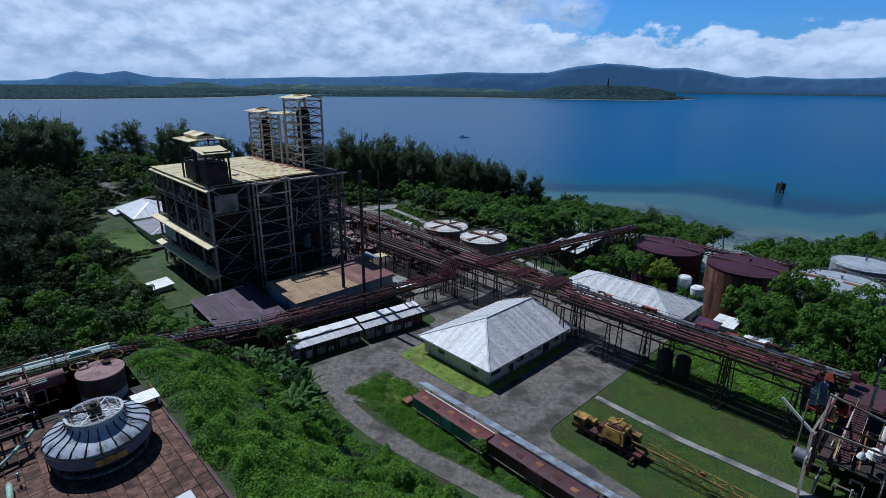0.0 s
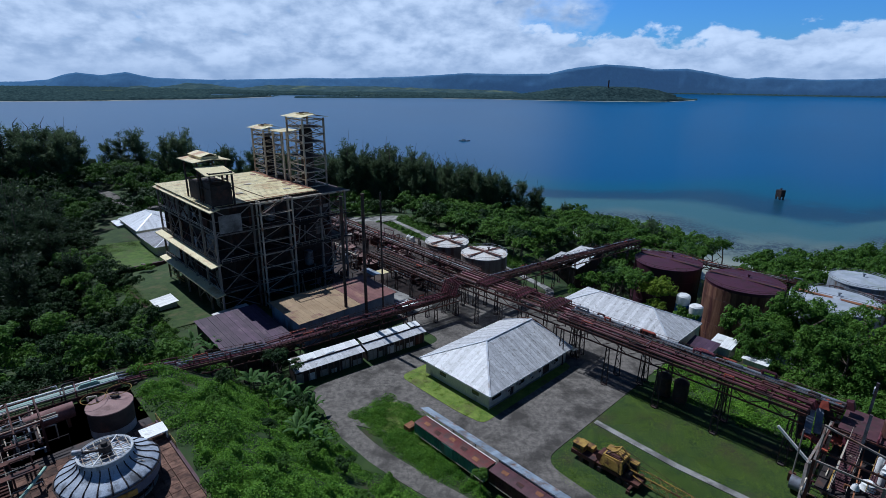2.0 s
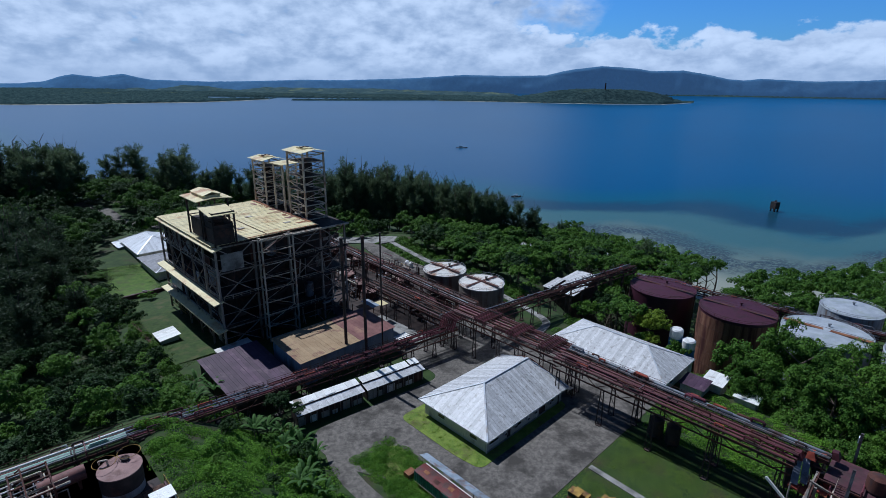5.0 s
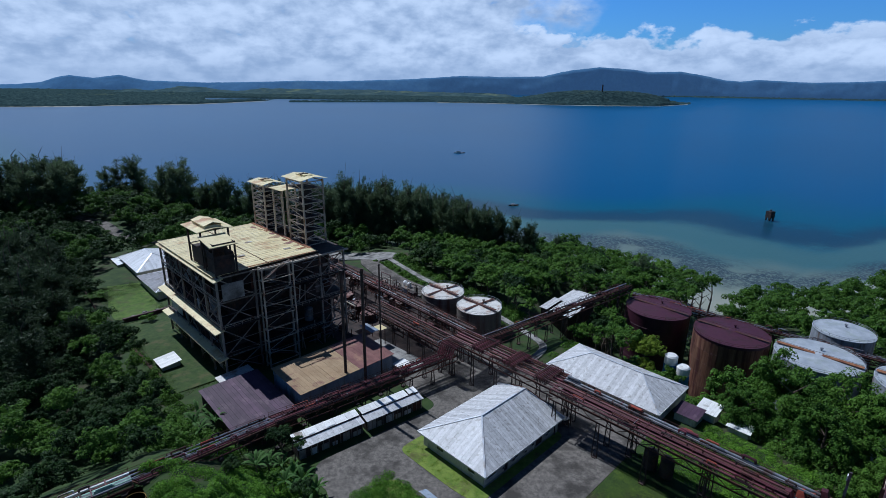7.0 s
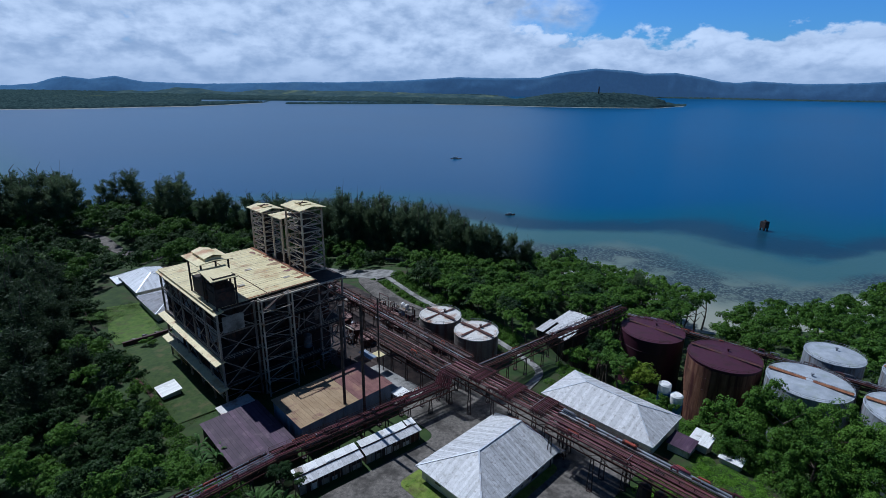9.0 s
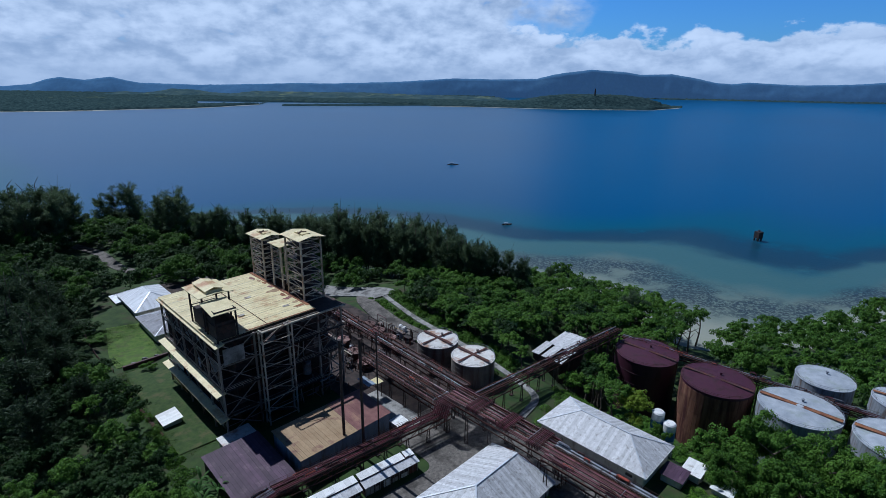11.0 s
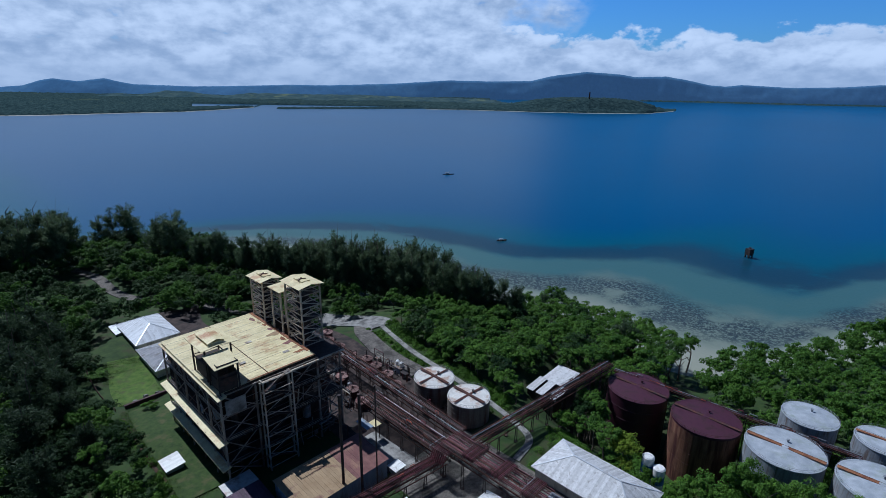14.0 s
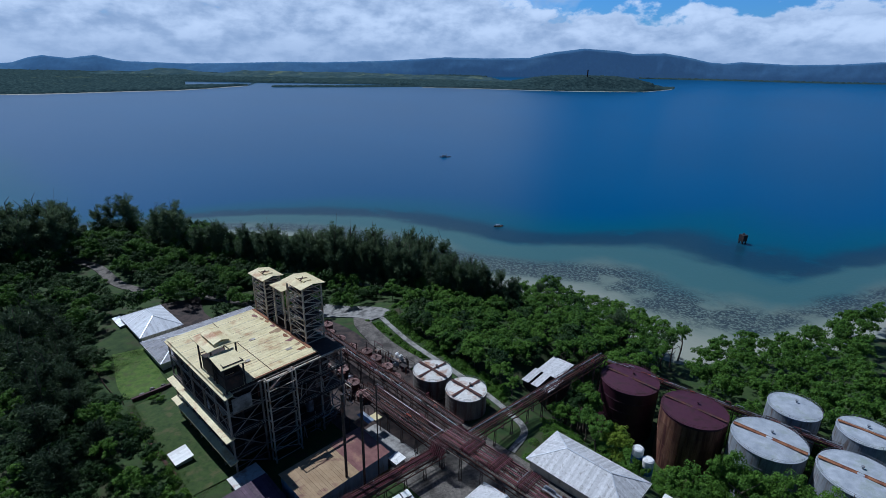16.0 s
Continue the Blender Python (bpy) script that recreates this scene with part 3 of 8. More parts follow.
def depth_mesh(name, a_list, rows, fn, mat, where=None):
    """A sheet over bearing and depth."""
    na = len(a_list)
    pts = []
    for q in rows:
        for a in a_list:
            y = where(a, q) if where else q
            pts.append((a * y, y, fn(a, q)))
    faces = [(j * na + i, j * na + i + 1, (j + 1) * na + i + 1, (j + 1) * na + i) for j in range(len(rows) - 1) for i in range(na - 1)]
    me = bpy.data.meshes.new(name)
    me.from_pydata(pts, [], faces)
    me.materials.append(mat)
    me.polygons.foreach_set("use_smooth", [True] * len(faces))
    return new(name, me)


# the air haze over land, range and hills is put into these base colours
M_FARLAND = surface("haze_tinted_wooded_land", (0.017, 0.036, 0.042), (0.054, 0.088, 0.088), 0.05, 0.95, spec=0.0, stain=(0.090, 0.118, 0.075), stain_scale=0.006, stain_amount=0.04, fine=0.10, each=0.0, bump=0.0)
M_MOUNTAIN = surface("haze_blue_mountain", (0.042, 0.100, 0.190), (0.062, 0.130, 0.225), 0.004, 1.0, spec=0.0, stain=(0.075, 0.145, 0.225), stain_scale=0.006, stain_amount=0.3, fine=0.03, each=0.0, bump=0.0)
M_FARHILL = surface("haze_tinted_green_hills", (0.040, 0.076, 0.092), (0.080, 0.122, 0.122), 0.012, 1.0, spec=0.0, stain=(0.140, 0.180, 0.125), stain_scale=0.007, stain_amount=0.22, fine=0.04, each=0.0, bump=0.0)
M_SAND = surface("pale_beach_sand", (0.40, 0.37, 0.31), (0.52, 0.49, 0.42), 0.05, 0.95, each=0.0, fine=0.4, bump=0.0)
# weak blue emission lifts the backlit range to its hazy tone; no lamp there
haze_glow = M_MOUNTAIN.node_tree.nodes["Principled BSDF"]
haze_glow.inputs["Emission Color"].default_value, haze_glow.inputs["Emission Strength"].default_value = (0.075, 0.15, 0.27, 1), 0.55
A = list(np.linspace(-1.08, 1.08, 640))
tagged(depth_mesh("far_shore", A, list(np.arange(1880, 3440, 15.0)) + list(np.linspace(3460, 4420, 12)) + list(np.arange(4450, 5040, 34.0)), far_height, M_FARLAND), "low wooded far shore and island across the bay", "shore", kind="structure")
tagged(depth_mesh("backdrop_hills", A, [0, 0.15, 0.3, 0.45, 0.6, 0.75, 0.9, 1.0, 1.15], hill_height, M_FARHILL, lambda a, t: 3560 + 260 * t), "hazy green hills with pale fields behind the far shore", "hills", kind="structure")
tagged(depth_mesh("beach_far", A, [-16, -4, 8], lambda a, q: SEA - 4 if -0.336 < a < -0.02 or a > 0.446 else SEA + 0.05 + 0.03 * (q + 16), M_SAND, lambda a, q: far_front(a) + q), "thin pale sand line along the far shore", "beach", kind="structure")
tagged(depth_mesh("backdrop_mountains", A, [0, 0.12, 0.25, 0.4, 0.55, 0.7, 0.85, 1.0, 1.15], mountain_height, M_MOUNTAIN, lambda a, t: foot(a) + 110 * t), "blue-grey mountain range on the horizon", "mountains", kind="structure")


def flat_sheet(name, outline, z, mat, label, category, thick=0.12):
    """A paved or planted sheet laid on the level ground, its outline on the works' grid."""
    g = Geo()
    g.slab([(u, v, 0) for u, v in outline], thick)
    ob = new(name, g.mesh(name, mat))
    ob.matrix_world = pose(0, 0, z, 0, 0, 45)
    return tagged(ob, label, category, kind="structure")


def rounded(outline, rad=3.0, n=5):
    """The outline with its corners rounded."""
    out = []
    k = len(outline)
    for i in range(k):
        p, a, b = Vector(outline[i]), Vector(outline[i - 1]), Vector(outline[(i + 1) % k])
        r = min(rad, 0.45 * (a - p).length, 0.45 * (b - p).length)
        s, e = p + (a - p).normalized() * r, p + (b - p).normalized() * r
        for j in range(n + 1):
            t = j / n
            q = s * (1 - t) ** 2 + p * 2 * t * (1 - t) + e * t * t
            out.append((q.x, q.y))
    return out


def ribbon(name, line, width, z, mat, label, category, follow=False):
    """A strip along a line."""
    pts = [Vector(p) for p in line]
    fine = []
    for i in range(len(pts) - 1):
        p0, p1, p2, p3 = pts[max(0, i - 1)], pts[i], pts[i + 1], pts[min(len(pts) - 1, i + 2)]
        for j in range(8):
            t = j / 8
            fine.append(0.5 * (2 * p1 + (p2 - p0) * t + (2 * p0 - 5 * p1 + 4 * p2 - p3) * t * t + (3 * p1 - p0 - 3 * p2 + p3) * t ** 3))
    fine.append(pts[-1])
    g, rows = Geo(), []
    for i, p in enumerate(fine):
        d = (fine[min(i + 1, len(fine) - 1)] - fine[max(i - 1, 0)]).normalized()
        s = Vector((-d.y, d.x)) * width / 2
        for q in (p + s, p - s):
            rows.append((q.x, q.y, (height(q.x, q.y) + z) if follow else z))
    n = len(fine)
    low = [(a, b, c - 0.5) for a, b, c in rows]
    g.poly(rows + low, [(2 * i, 2 * i + 1, 2 * i + 3, 2 * i + 2) for i in range(n - 1)] + [(2 * i, 2 * i + 2, 2 * n + 2 * i + 2, 2 * n + 2 * i) for i in range(n - 1)] + [(2 * i + 1, 2 * n + 2 * i + 1, 2 * n + 2 * i + 3, 2 * i + 3) for i in range(n - 1)])
    g.smooth = False
    ob = new(name, g.mesh(name, mat))
    ob.matrix_world = pose(0, 0, 0, 0, 0, 45)
    return tagged(ob, label, category, kind="structure")


M_LAWN = surface("mown_grass", (0.098, 0.165, 0.018), (0.205, 0.262, 0.046), 0.5, 0.95, stain=(0.105, 0.105, 0.032), stain_scale=0.2, stain_amount=0.42, fine=3.0, each=0.0, bump=0.5)
M_UPPERLAWN = surface("field_grass", (0.046, 0.098, 0.011), (0.105, 0.165, 0.024), 0.5, 0.95, stain=(0.075, 0.095, 0.028), stain_scale=0.2, stain_amount=0.4, fine=3.0, each=0.0, bump=0.5)
M_YARD = surface("oil_dark_concrete", (0.034, 0.024, 0.022), (0.080, 0.056, 0.048), 0.3, 0.9, stain=(0.022, 0.018, 0.017), stain_scale=0.25, stain_amount=0.5, fine=2.5, each=0.0)
M_FIELD = surface("dull_field_grass", (0.020, 0.046, 0.008), (0.050, 0.082, 0.016), 0.5, 0.95, stain=(0.075, 0.080, 0.028), stain_scale=0.2, stain_amount=0.35, fine=3.0, each=0.0, bump=0.5)
PAVED = rounded([(49, 90), (46.5, 84), (47, 76), (52, 66), (60.5, 56), (60.5, 20), (66, 20), (67.5, 41), (122, 41), (122, 108), (86, 108), (86, 86.5), (60, 89)], 4.0)
flat_sheet("pavement", PAVED, 1.10, M_ASPHALT, "worn grey asphalt yard between the sheds", "yard", 0.3)
ribbon("road", [(50, 84), (47.2, 76), (46.2, 66), (47.5, 54), (50.0, 40), (53.5, 22), (57, 0)], 4.0, 1.104, M_ASPHALT, "narrow worn asphalt road through the green", "road")
ribbon("path_far", [(122, 83), (134, 86), (139, 96), (142, 112), (144, 140), (147, 165), (151, 181), (155, 194)], 2.6, 0.35, M_CONC, "pale concrete path behind the tanks", "path", follow=True)
ribbon("road_far", [(150, 203), (149, 214), (138, 238), (116, 272), (98, 300), (82, 324), (73, 350), (71, 390), (62, 420)], 6.4, 0.42, M_ASPHALT, "grey asphalt road leaving through the woods", "road", follow=True)
ribbon("road_back", [(152, 206), (142, 191), (136.5, 170), (135.5, 145)], 9.0, 0.44, M_ASPHALT, "grey road beside the vats", "road", follow=True)
ribbon("yard_back", [(108, 107.6), (109, 140), (111, 175), (114, 214)], 44.0, 0.2, M_YARD, "stained concrete ground under the trestles", "yard", follow=True)
ribbon("apron", [(155, 193), (155, 203), (147, 220), (136, 240)], 16.0, 0.5, M_CONC, "wide pale concrete apron behind the plant", "yard", follow=True)
flat_sheet("lawn", rounded([(66.5, 80.5), (66.5, 62), (67.5, 55.5), (71.5, 55.5), (100, 55.5), (100, 80)], 2.5), 1.16, M_LAWN, "trimmed grass strip round the hipped building", "lawn", 0.2)
flat_sheet("lawn_island", rounded([(51.5, 74.5), (59.8, 74.0), (60.2, 55), (56, 56), (52, 63)], 2.5), 1.18, M_LAWN, "rough grass island beside the wagons", "lawn", 0.2)
flat_sheet("footpath", [(84.0, 40.5), (85.3, 40.5), (84.6, 24), (85.8, 2), (84.4, 2), (83.2, 24)], 1.15, M_CONC, "narrow concrete footpath across the lawn", "path", 0.2)
ribbon("yard_west", [(84, 258), (84, 275), (90, 296)], 22.0, 0.3, M_YARD, "dark asphalt yard behind the warehouses", "yard", follow=True)
flat_sheet("terrace", rounded([(90, 104), (99, 104), (98, 128), (88.5, 128)], 1.0), 1.3, M_CONC, "stained pale concrete terrace beside the store", "yard", 0.4)
ribbon("lawn_field", [(44, 142), (45, 165), (46, 190), (47.5, 209)], 15.0, 0.14, M_FIELD, "dull mown grass beside the process building", "lawn", follow=True)
ribbon("lawn_upper", [(47.5, 217), (48.5, 232), (52, 248), (54, 258)], 17.0, 0.14, M_UPPERLAWN, "bright grass field before the warehouses", "lawn", follow=True)

# ---- buildings ----


def sheet_roof(parent, corners, mat, width=1.4, name="roof_sheet", thick=0.06, along=None, gaps=()):
    """Roof sheets side by side over a planar polygon in the parent's space, laid down the slope, each an object."""
    P = [Vector(c) for c in corners]
    nrm = (P[1] - P[0]).cross(P[2] - P[0]).normalized()
    if nrm.z < 0:
        nrm = -nrm
    down = Vector((nrm.x, nrm.y, 0))
    if along is not None:
        down = Vector(along)
    down = (down - nrm * down.dot(nrm)).normalized()
    side = nrm.cross(down).normalized()
    q = [((p - P[0]).dot(side), (p - P[0]).dot(down)) for p in P]
    lo, hi = min(a for a, _ in q), max(a for a, _ in q)
    n = max(1, round((hi - lo) / width))

    def clip(poly, s, keep_above):
        out = []
        for (a, b), (c, d) in zip(poly, poly[1:] + poly[:1]):
            ia, ic = (a >= s) == keep_above or a == s, (c >= s) == keep_above or c == s
            if ia:
                out.append((a, b))
            if ia != ic:
                t = (s - a) / (c - a)
                out.append((s, b + t * (d - b)))
        return out

    for k in range(n):
        if k in gaps:
            continue
        s0, s1 = lo + (hi - lo) * k / n, lo + (hi - lo) * (k + 1) / n
        poly = clip(clip(q, s0 + 0.015, True), s1 - 0.015, False)
        if len(poly) < 3:
            continue
        lift = random.uniform(0.0, 0.035)
        top = [P[0] + side * a + down * b + nrm * (thick + lift) for a, b in poly]
        low = [p - nrm * thick for p in top]
        m = len(top)
        g = Geo().poly(top + low, [tuple(range(m)), tuple(range(2 * m - 1, m - 1, -1))] + [(i, m + i, m + (i + 1) % m, (i + 1) % m) for i in range(m)])
        shared(name, g.mesh(name, mat), parent)


def hip_house(u0, u1, v0, v1, z, eave, top, ridge_pts, label, over=1.0, wall=M_WALL, roof=M_WHITE_ROOF, openings=(), worn=()):
    """A long low building under a hipped sheet roof. ridge_pts: the two ends (u, v) of the ridge."""
    h = thing("building", u0, v0, z, label, "building")
    w, d = u1 - u0, v1 - v0
    e = eave - z
    t = 0.25
    a, b, c, dd = over, w - over, over, d - over
    part("wall", Geo().box(a, b, c, c + t, -0.6, e - 0.05), wall, h)
    part("wall", Geo().box(a, b, dd - t, dd, -0.6, e - 0.05), wall, h)
    part("wall", Geo().box(a, a + t, c + t, dd - t, -0.6, e - 0.05), wall, h)
    part("wall", Geo().box(b - t, b, c + t, dd - t, -0.6, e - 0.05), wall, h)
    part("ceiling_board", Geo().box(0.1, w - 0.1, 0.1, d - 0.1, e - 0.04, e + 0.02), M_WHITE, h)
    fascia = Geo()
    fascia.box(-0.08, w + 0.08, -0.08, 0.0, e - 0.25, e + 0.08).box(-0.08, w + 0.08, d, d + 0.08, e - 0.25, e + 0.08)
    fascia.box(-0.08, 0, 0, d, e - 0.25, e + 0.08).box(w, w + 0.08, 0, d, e - 0.25, e + 0.08)
    part("fascia", fascia, M_WHITE, h)
    r0 = (ridge_pts[0][0] - u0, ridge_pts[0][1] - v0, top - z)
    r1 = (ridge_pts[1][0] - u0, ridge_pts[1][1] - v0, top - z)
    A, B, C, D = (0, 0, e), (w, 0, e), (w, d, e), (0, d, e)
    if abs(r1[0] - r0[0]) > abs(r1[1] - r0[1]):
        slopes = [(A, B, r1, r0), (B, C, r1), (C, D, r0, r1), (D, A, r0)]
    else:
        slopes = [(A, B, r0), (B, C, r1, r0), (C, D, r1), (D, A, r0, r1)]
    for k, s in enumerate(slopes):
        sheet_roof(h, s, M_DIRTY_ROOF if k in worn else roof, 0.85)
    caps = Geo().beam(Vector(r0) + Vector((0, 0, 0.12)), Vector(r1) + Vector((0, 0, 0.12)), 0.5, 0.12)
    for corner, r in ((A, r0), (D, r0) if slopes[3][-1] == r0 or len(slopes[3]) == 3 else (D, r1), (B, r1) if len(slopes[0]) == 4 else (B, r0), (C, r1)):
        caps.beam(Vector(corner) + Vector((0, 0, 0.1)), Vector(r) + Vector((0, 0, 0.12)), 0.4, 0.1)
    part("ridge_cap", caps, M_ZINC, h, "pale metal ridge and hip capping")
    for side, s0, s1, z0, z1, kind in openings:
        g = Geo()
        fr, si = Geo(), Geo()
        if side == "v0":
            g.box(s0, s1, c - 0.02, c + 0.1, z0, z1)
            fr.box(s0 - 0.08, s1 + 0.08, c - 0.06, c - 0.02, z1, z1 + 0.1)
            si.box(s0 - 0.1, s1 + 0.1, c - 0.14, c - 0.02, z0 - 0.1, z0)
        else:
            g.box(a - 0.02, a + 0.1, s0, s1, z0, z1)
            fr.box(a - 0.06, a - 0.02, s0 - 0.08, s1 + 0.08, z1, z1 + 0.1)
            si.box(a - 0.14, a - 0.02, s0 - 0.1, s1 + 0.1, z0 - 0.1, z0)
        o = part(kind, g, M_GLASS if kind == "window" else M_DARK, h)
        part("frame", fr, M_WHITE, o)
        part("sill", si, M_WHITE, o)
    return h


M_ZINCPALE = surface("pale_blue_white_sheet", (0.70, 0.72, 0.75), (0.80, 0.82, 0.85), 0.5, 0.5, stain=(0.55, 0.56, 0.58), stain_scale=0.4, stain_amount=0.2)
hipA = hip_house(70.9, 101.4, 56.9, 78.6, 1.1, 5.0, 10.0, ((81.4, 67.4), (98.2, 67.4)), "long cream building under a weathered white hipped roof", 1.1, worn=(1,),
                 openings=[("v0", 2.0, 5.0, 1.6, 2.6, "window"), ("v0", 8.0, 9.2, 0.1, 2.2, "door"), ("v0", 11, 13, 1.5, 2.6, "window"), ("v0", 20, 22.5, 0.1, 2.5, "door"), ("v0", 24, 26, 1.5, 2.6, "window"), ("u0", 4, 6, 1.6, 2.6, "window"), ("u0", 14, 16, 1.6, 2.6, "window")])
hipB = hip_house(119.3, 138.2, 40.5, 75.2, 1.0, 5.2, 9.3, ((128.8, 50.0), (128.8, 65.8)), "long building with a pale hipped sheet roof beside the pipe rack", 1.0, openings=[("v0", 6, 8, 1.5, 2.6, "window"), ("u0", 4, 6, 1.5, 2.5, "window")])
for k, (x, z) in enumerate(((6.4, 1.9), (10.0, 2.0), (14.6, 1.7), (17.4, 2.1), (23.2, 1.9))):
    unit = part("air_conditioner", Geo().box(x, x + 0.95, 0.45, 1.08, z, z + 0.65), M_WHITE_ROOF, hipA, "dusty white wall unit")
    part("grille", Geo().box(x + 0.1, x + 0.85, 0.42, 0.46, z + 0.08, z + 0.57), M_DARK, unit)
for x in (0.9, 9.6, 19.0, 28.6):
    part("down_pipe", Geo().tube((x, 0.95, -0.5), (x, 0.95, 3.8), 0.07, 6), M_WHITE, hipA)
part("plinth", Geo().box(0.95, 28.95, 0.9, 1.09, -0.6, 0.35), M_CONC, hipA)
for k in range(7):
    v = 1.0 + 3.2 * k
    part("rafter", Geo().beam((27.4, 10.6 + (v - 10.6) * 0.12, 9.06), (30.8, v, 4.0), 0.16, 0.2), M_RUSTBRIGHT if k % 2 else M_RUST, hipA, "bare rust-brown roof rafter")
porch = Geo().slab([(30.2, -0.4, 3.3), (32.6, -0.4, 2.9), (32.6, 12.0, 2.9), (30.2, 12.0, 3.3)], 0.08)
part("porch_roof", porch, M_DIRTY_ROOF, hipA, "brown-stained lean-to roof")
for y in (-0.2, 3.8, 7.8, 11.8):
    part("porch_post", Geo().box(32.3, 32.45, y - 0.07, y + 0.07, -0.3, 2.85), M_RUST, hipA)
whC = hip_house(58.5, 79.0, 260.5, 292.0, height(70, 280), -1.4, 3.4, ((68.8, 271.0), (68.8, 281.5)), "pale blue-white hipped warehouse beside the field", 0.8, roof=M_ZINCPALE)
whD = hip_house(57.5, 114.0, 230.5, 257.5, height(70, 250), -1.9, 1.2, ((72.0, 246.0), (104.0, 246.0)), "long grey-roofed warehouse built against the white one", 0.8, roof=M_GREYROOF)


def shed(u0, u1, v0, v1, z, lo, hi, label, roof, wall=M_WALL, width=1.0, over=0.5, axis="u", turn=0.0, second=None, split=0.5, gaps=()):
    """A small lean-to shed: walls and a one-pitch sheet roof, higher on the far side of the axis."""
    s = thing("shed", u0, v0, z, label, "shed", turn=turn)
    w, d, l, h = u1 - u0, v1 - v0, lo - z, hi - z
    top = [(over, over), (w - over, over), (w - over, d - over), (over, d - over)]
    f = (lambda x, y: l + (h - l) * x / w) if axis == "u" else (lambda x, y: l + (h - l) * y / d)
    for (xa, ya), (xb, yb) in zip(top, top[1:] + top[:1]):
        nx, ny = (yb - ya), -(xb - xa)
        q = math.hypot(nx, ny)
        nx, ny = nx / q * 0.15, ny / q * 0.15
        za, zb = f(xa, ya) - 0.03, f(xb, yb) - 0.03
        g = Geo().poly([(xa, ya, -1.0), (xb, yb, -1.0), (xb, yb, zb), (xa, ya, za), (xa - nx, ya - ny, -1.0), (xb - nx, yb - ny, -1.0), (xb - nx, yb - ny, zb), (xa - nx, ya - ny, za)],
                       [(0, 1, 2, 3), (5, 4, 7, 6), (3, 2, 6, 7), (0, 3, 7, 4), (1, 5, 6, 2)])
        part("wall", g, wall, s)
    m = w * split if second else w
    sheet_roof(s, [(0, 0, f(0, 0)), (m, 0, f(m, 0)), (m, d, f(m, d)), (0, d, f(0, d))], roof, width, gaps=gaps)
    if second:
        sheet_roof(s, [(m, 0, f(m, 0)), (w, 0, f(w, 0)), (w, d, f(w, d)), (m, d, f(m, d))], second, width)
    return s


shed(56.0, 87.2, 107.0, 123.2, 1.0, 8.0, 8.8, "tan rust-stained sheet roof on a pale blue walled store", M_ORANGE, M_BLUEWALL, 1.2, axis="v", second=M_OXIDE, split=0.6)
shed(38.0, 54.3, 105.5, 128.0, 1.0, 5.6, 7.4, "low shed under a dark maroon corrugated roof", M_PURPLE, M_DARK, 1.1, axis="v")
shed(37.6, 43.8, 158.6, 166.2, height(40, 162), 0.9, 1.5, "small white shed with a bright sheet roof on grass", M_WHITE, M_WALL, 0.9)
shed(46.0, 56.0, 130.5, 138.5, 0.8, 3.2, 3.6, "low flat grey-white roofed annexe", M_TANKTOP, M_WALL, 1.6)
shed(126.8, 132.8, 33.5, 40.0, 0.6, 3.2, 3.8, "dark maroon roofed outhouse beside the long building", M_PURPLE, M_WALL, 0.9)
shed(132.8, 139.2, 31.0, 36.5, 0.2, 2.9, 3.4, "outhouse with a bright white sheet roof", M_WHITE, M_WALL, 0.8)
shed(132.5, 136.8, 22.6, 28.5, -0.4, 2.0, 2.4, "small pale hut with a flat white roof", M_WHITE, M_WALL, 1.0)
shed(160.5, 171.0, 92.5, 106.5, height(166, 98), 1.0, 2.0, "ruined shed with torn pale roof sheets", M_WHITE_ROOF, M_DARK, 1.2, gaps=(3, 7, 8))
shed(171.0, 186.0, 96.0, 106.5, height(178, 100), 0.4, 1.4, "long shed with a grey-white sheet roof among trees", M_WHITE_ROOF, M_DARK, 1.2)
shed(56.0, 60.0, 284.0, 297.0, height(58, 290), -3.4, -2.8, "low white annexe beside the warehouse", M_ZINC, M_WALL, 1.0)
shed(88.2, 92.6, 105.0, 109.5, 1.3, 3.2, 3.5, "small white flat-roofed hut beside the store", M_WHITE, M_WALL, 1.2)


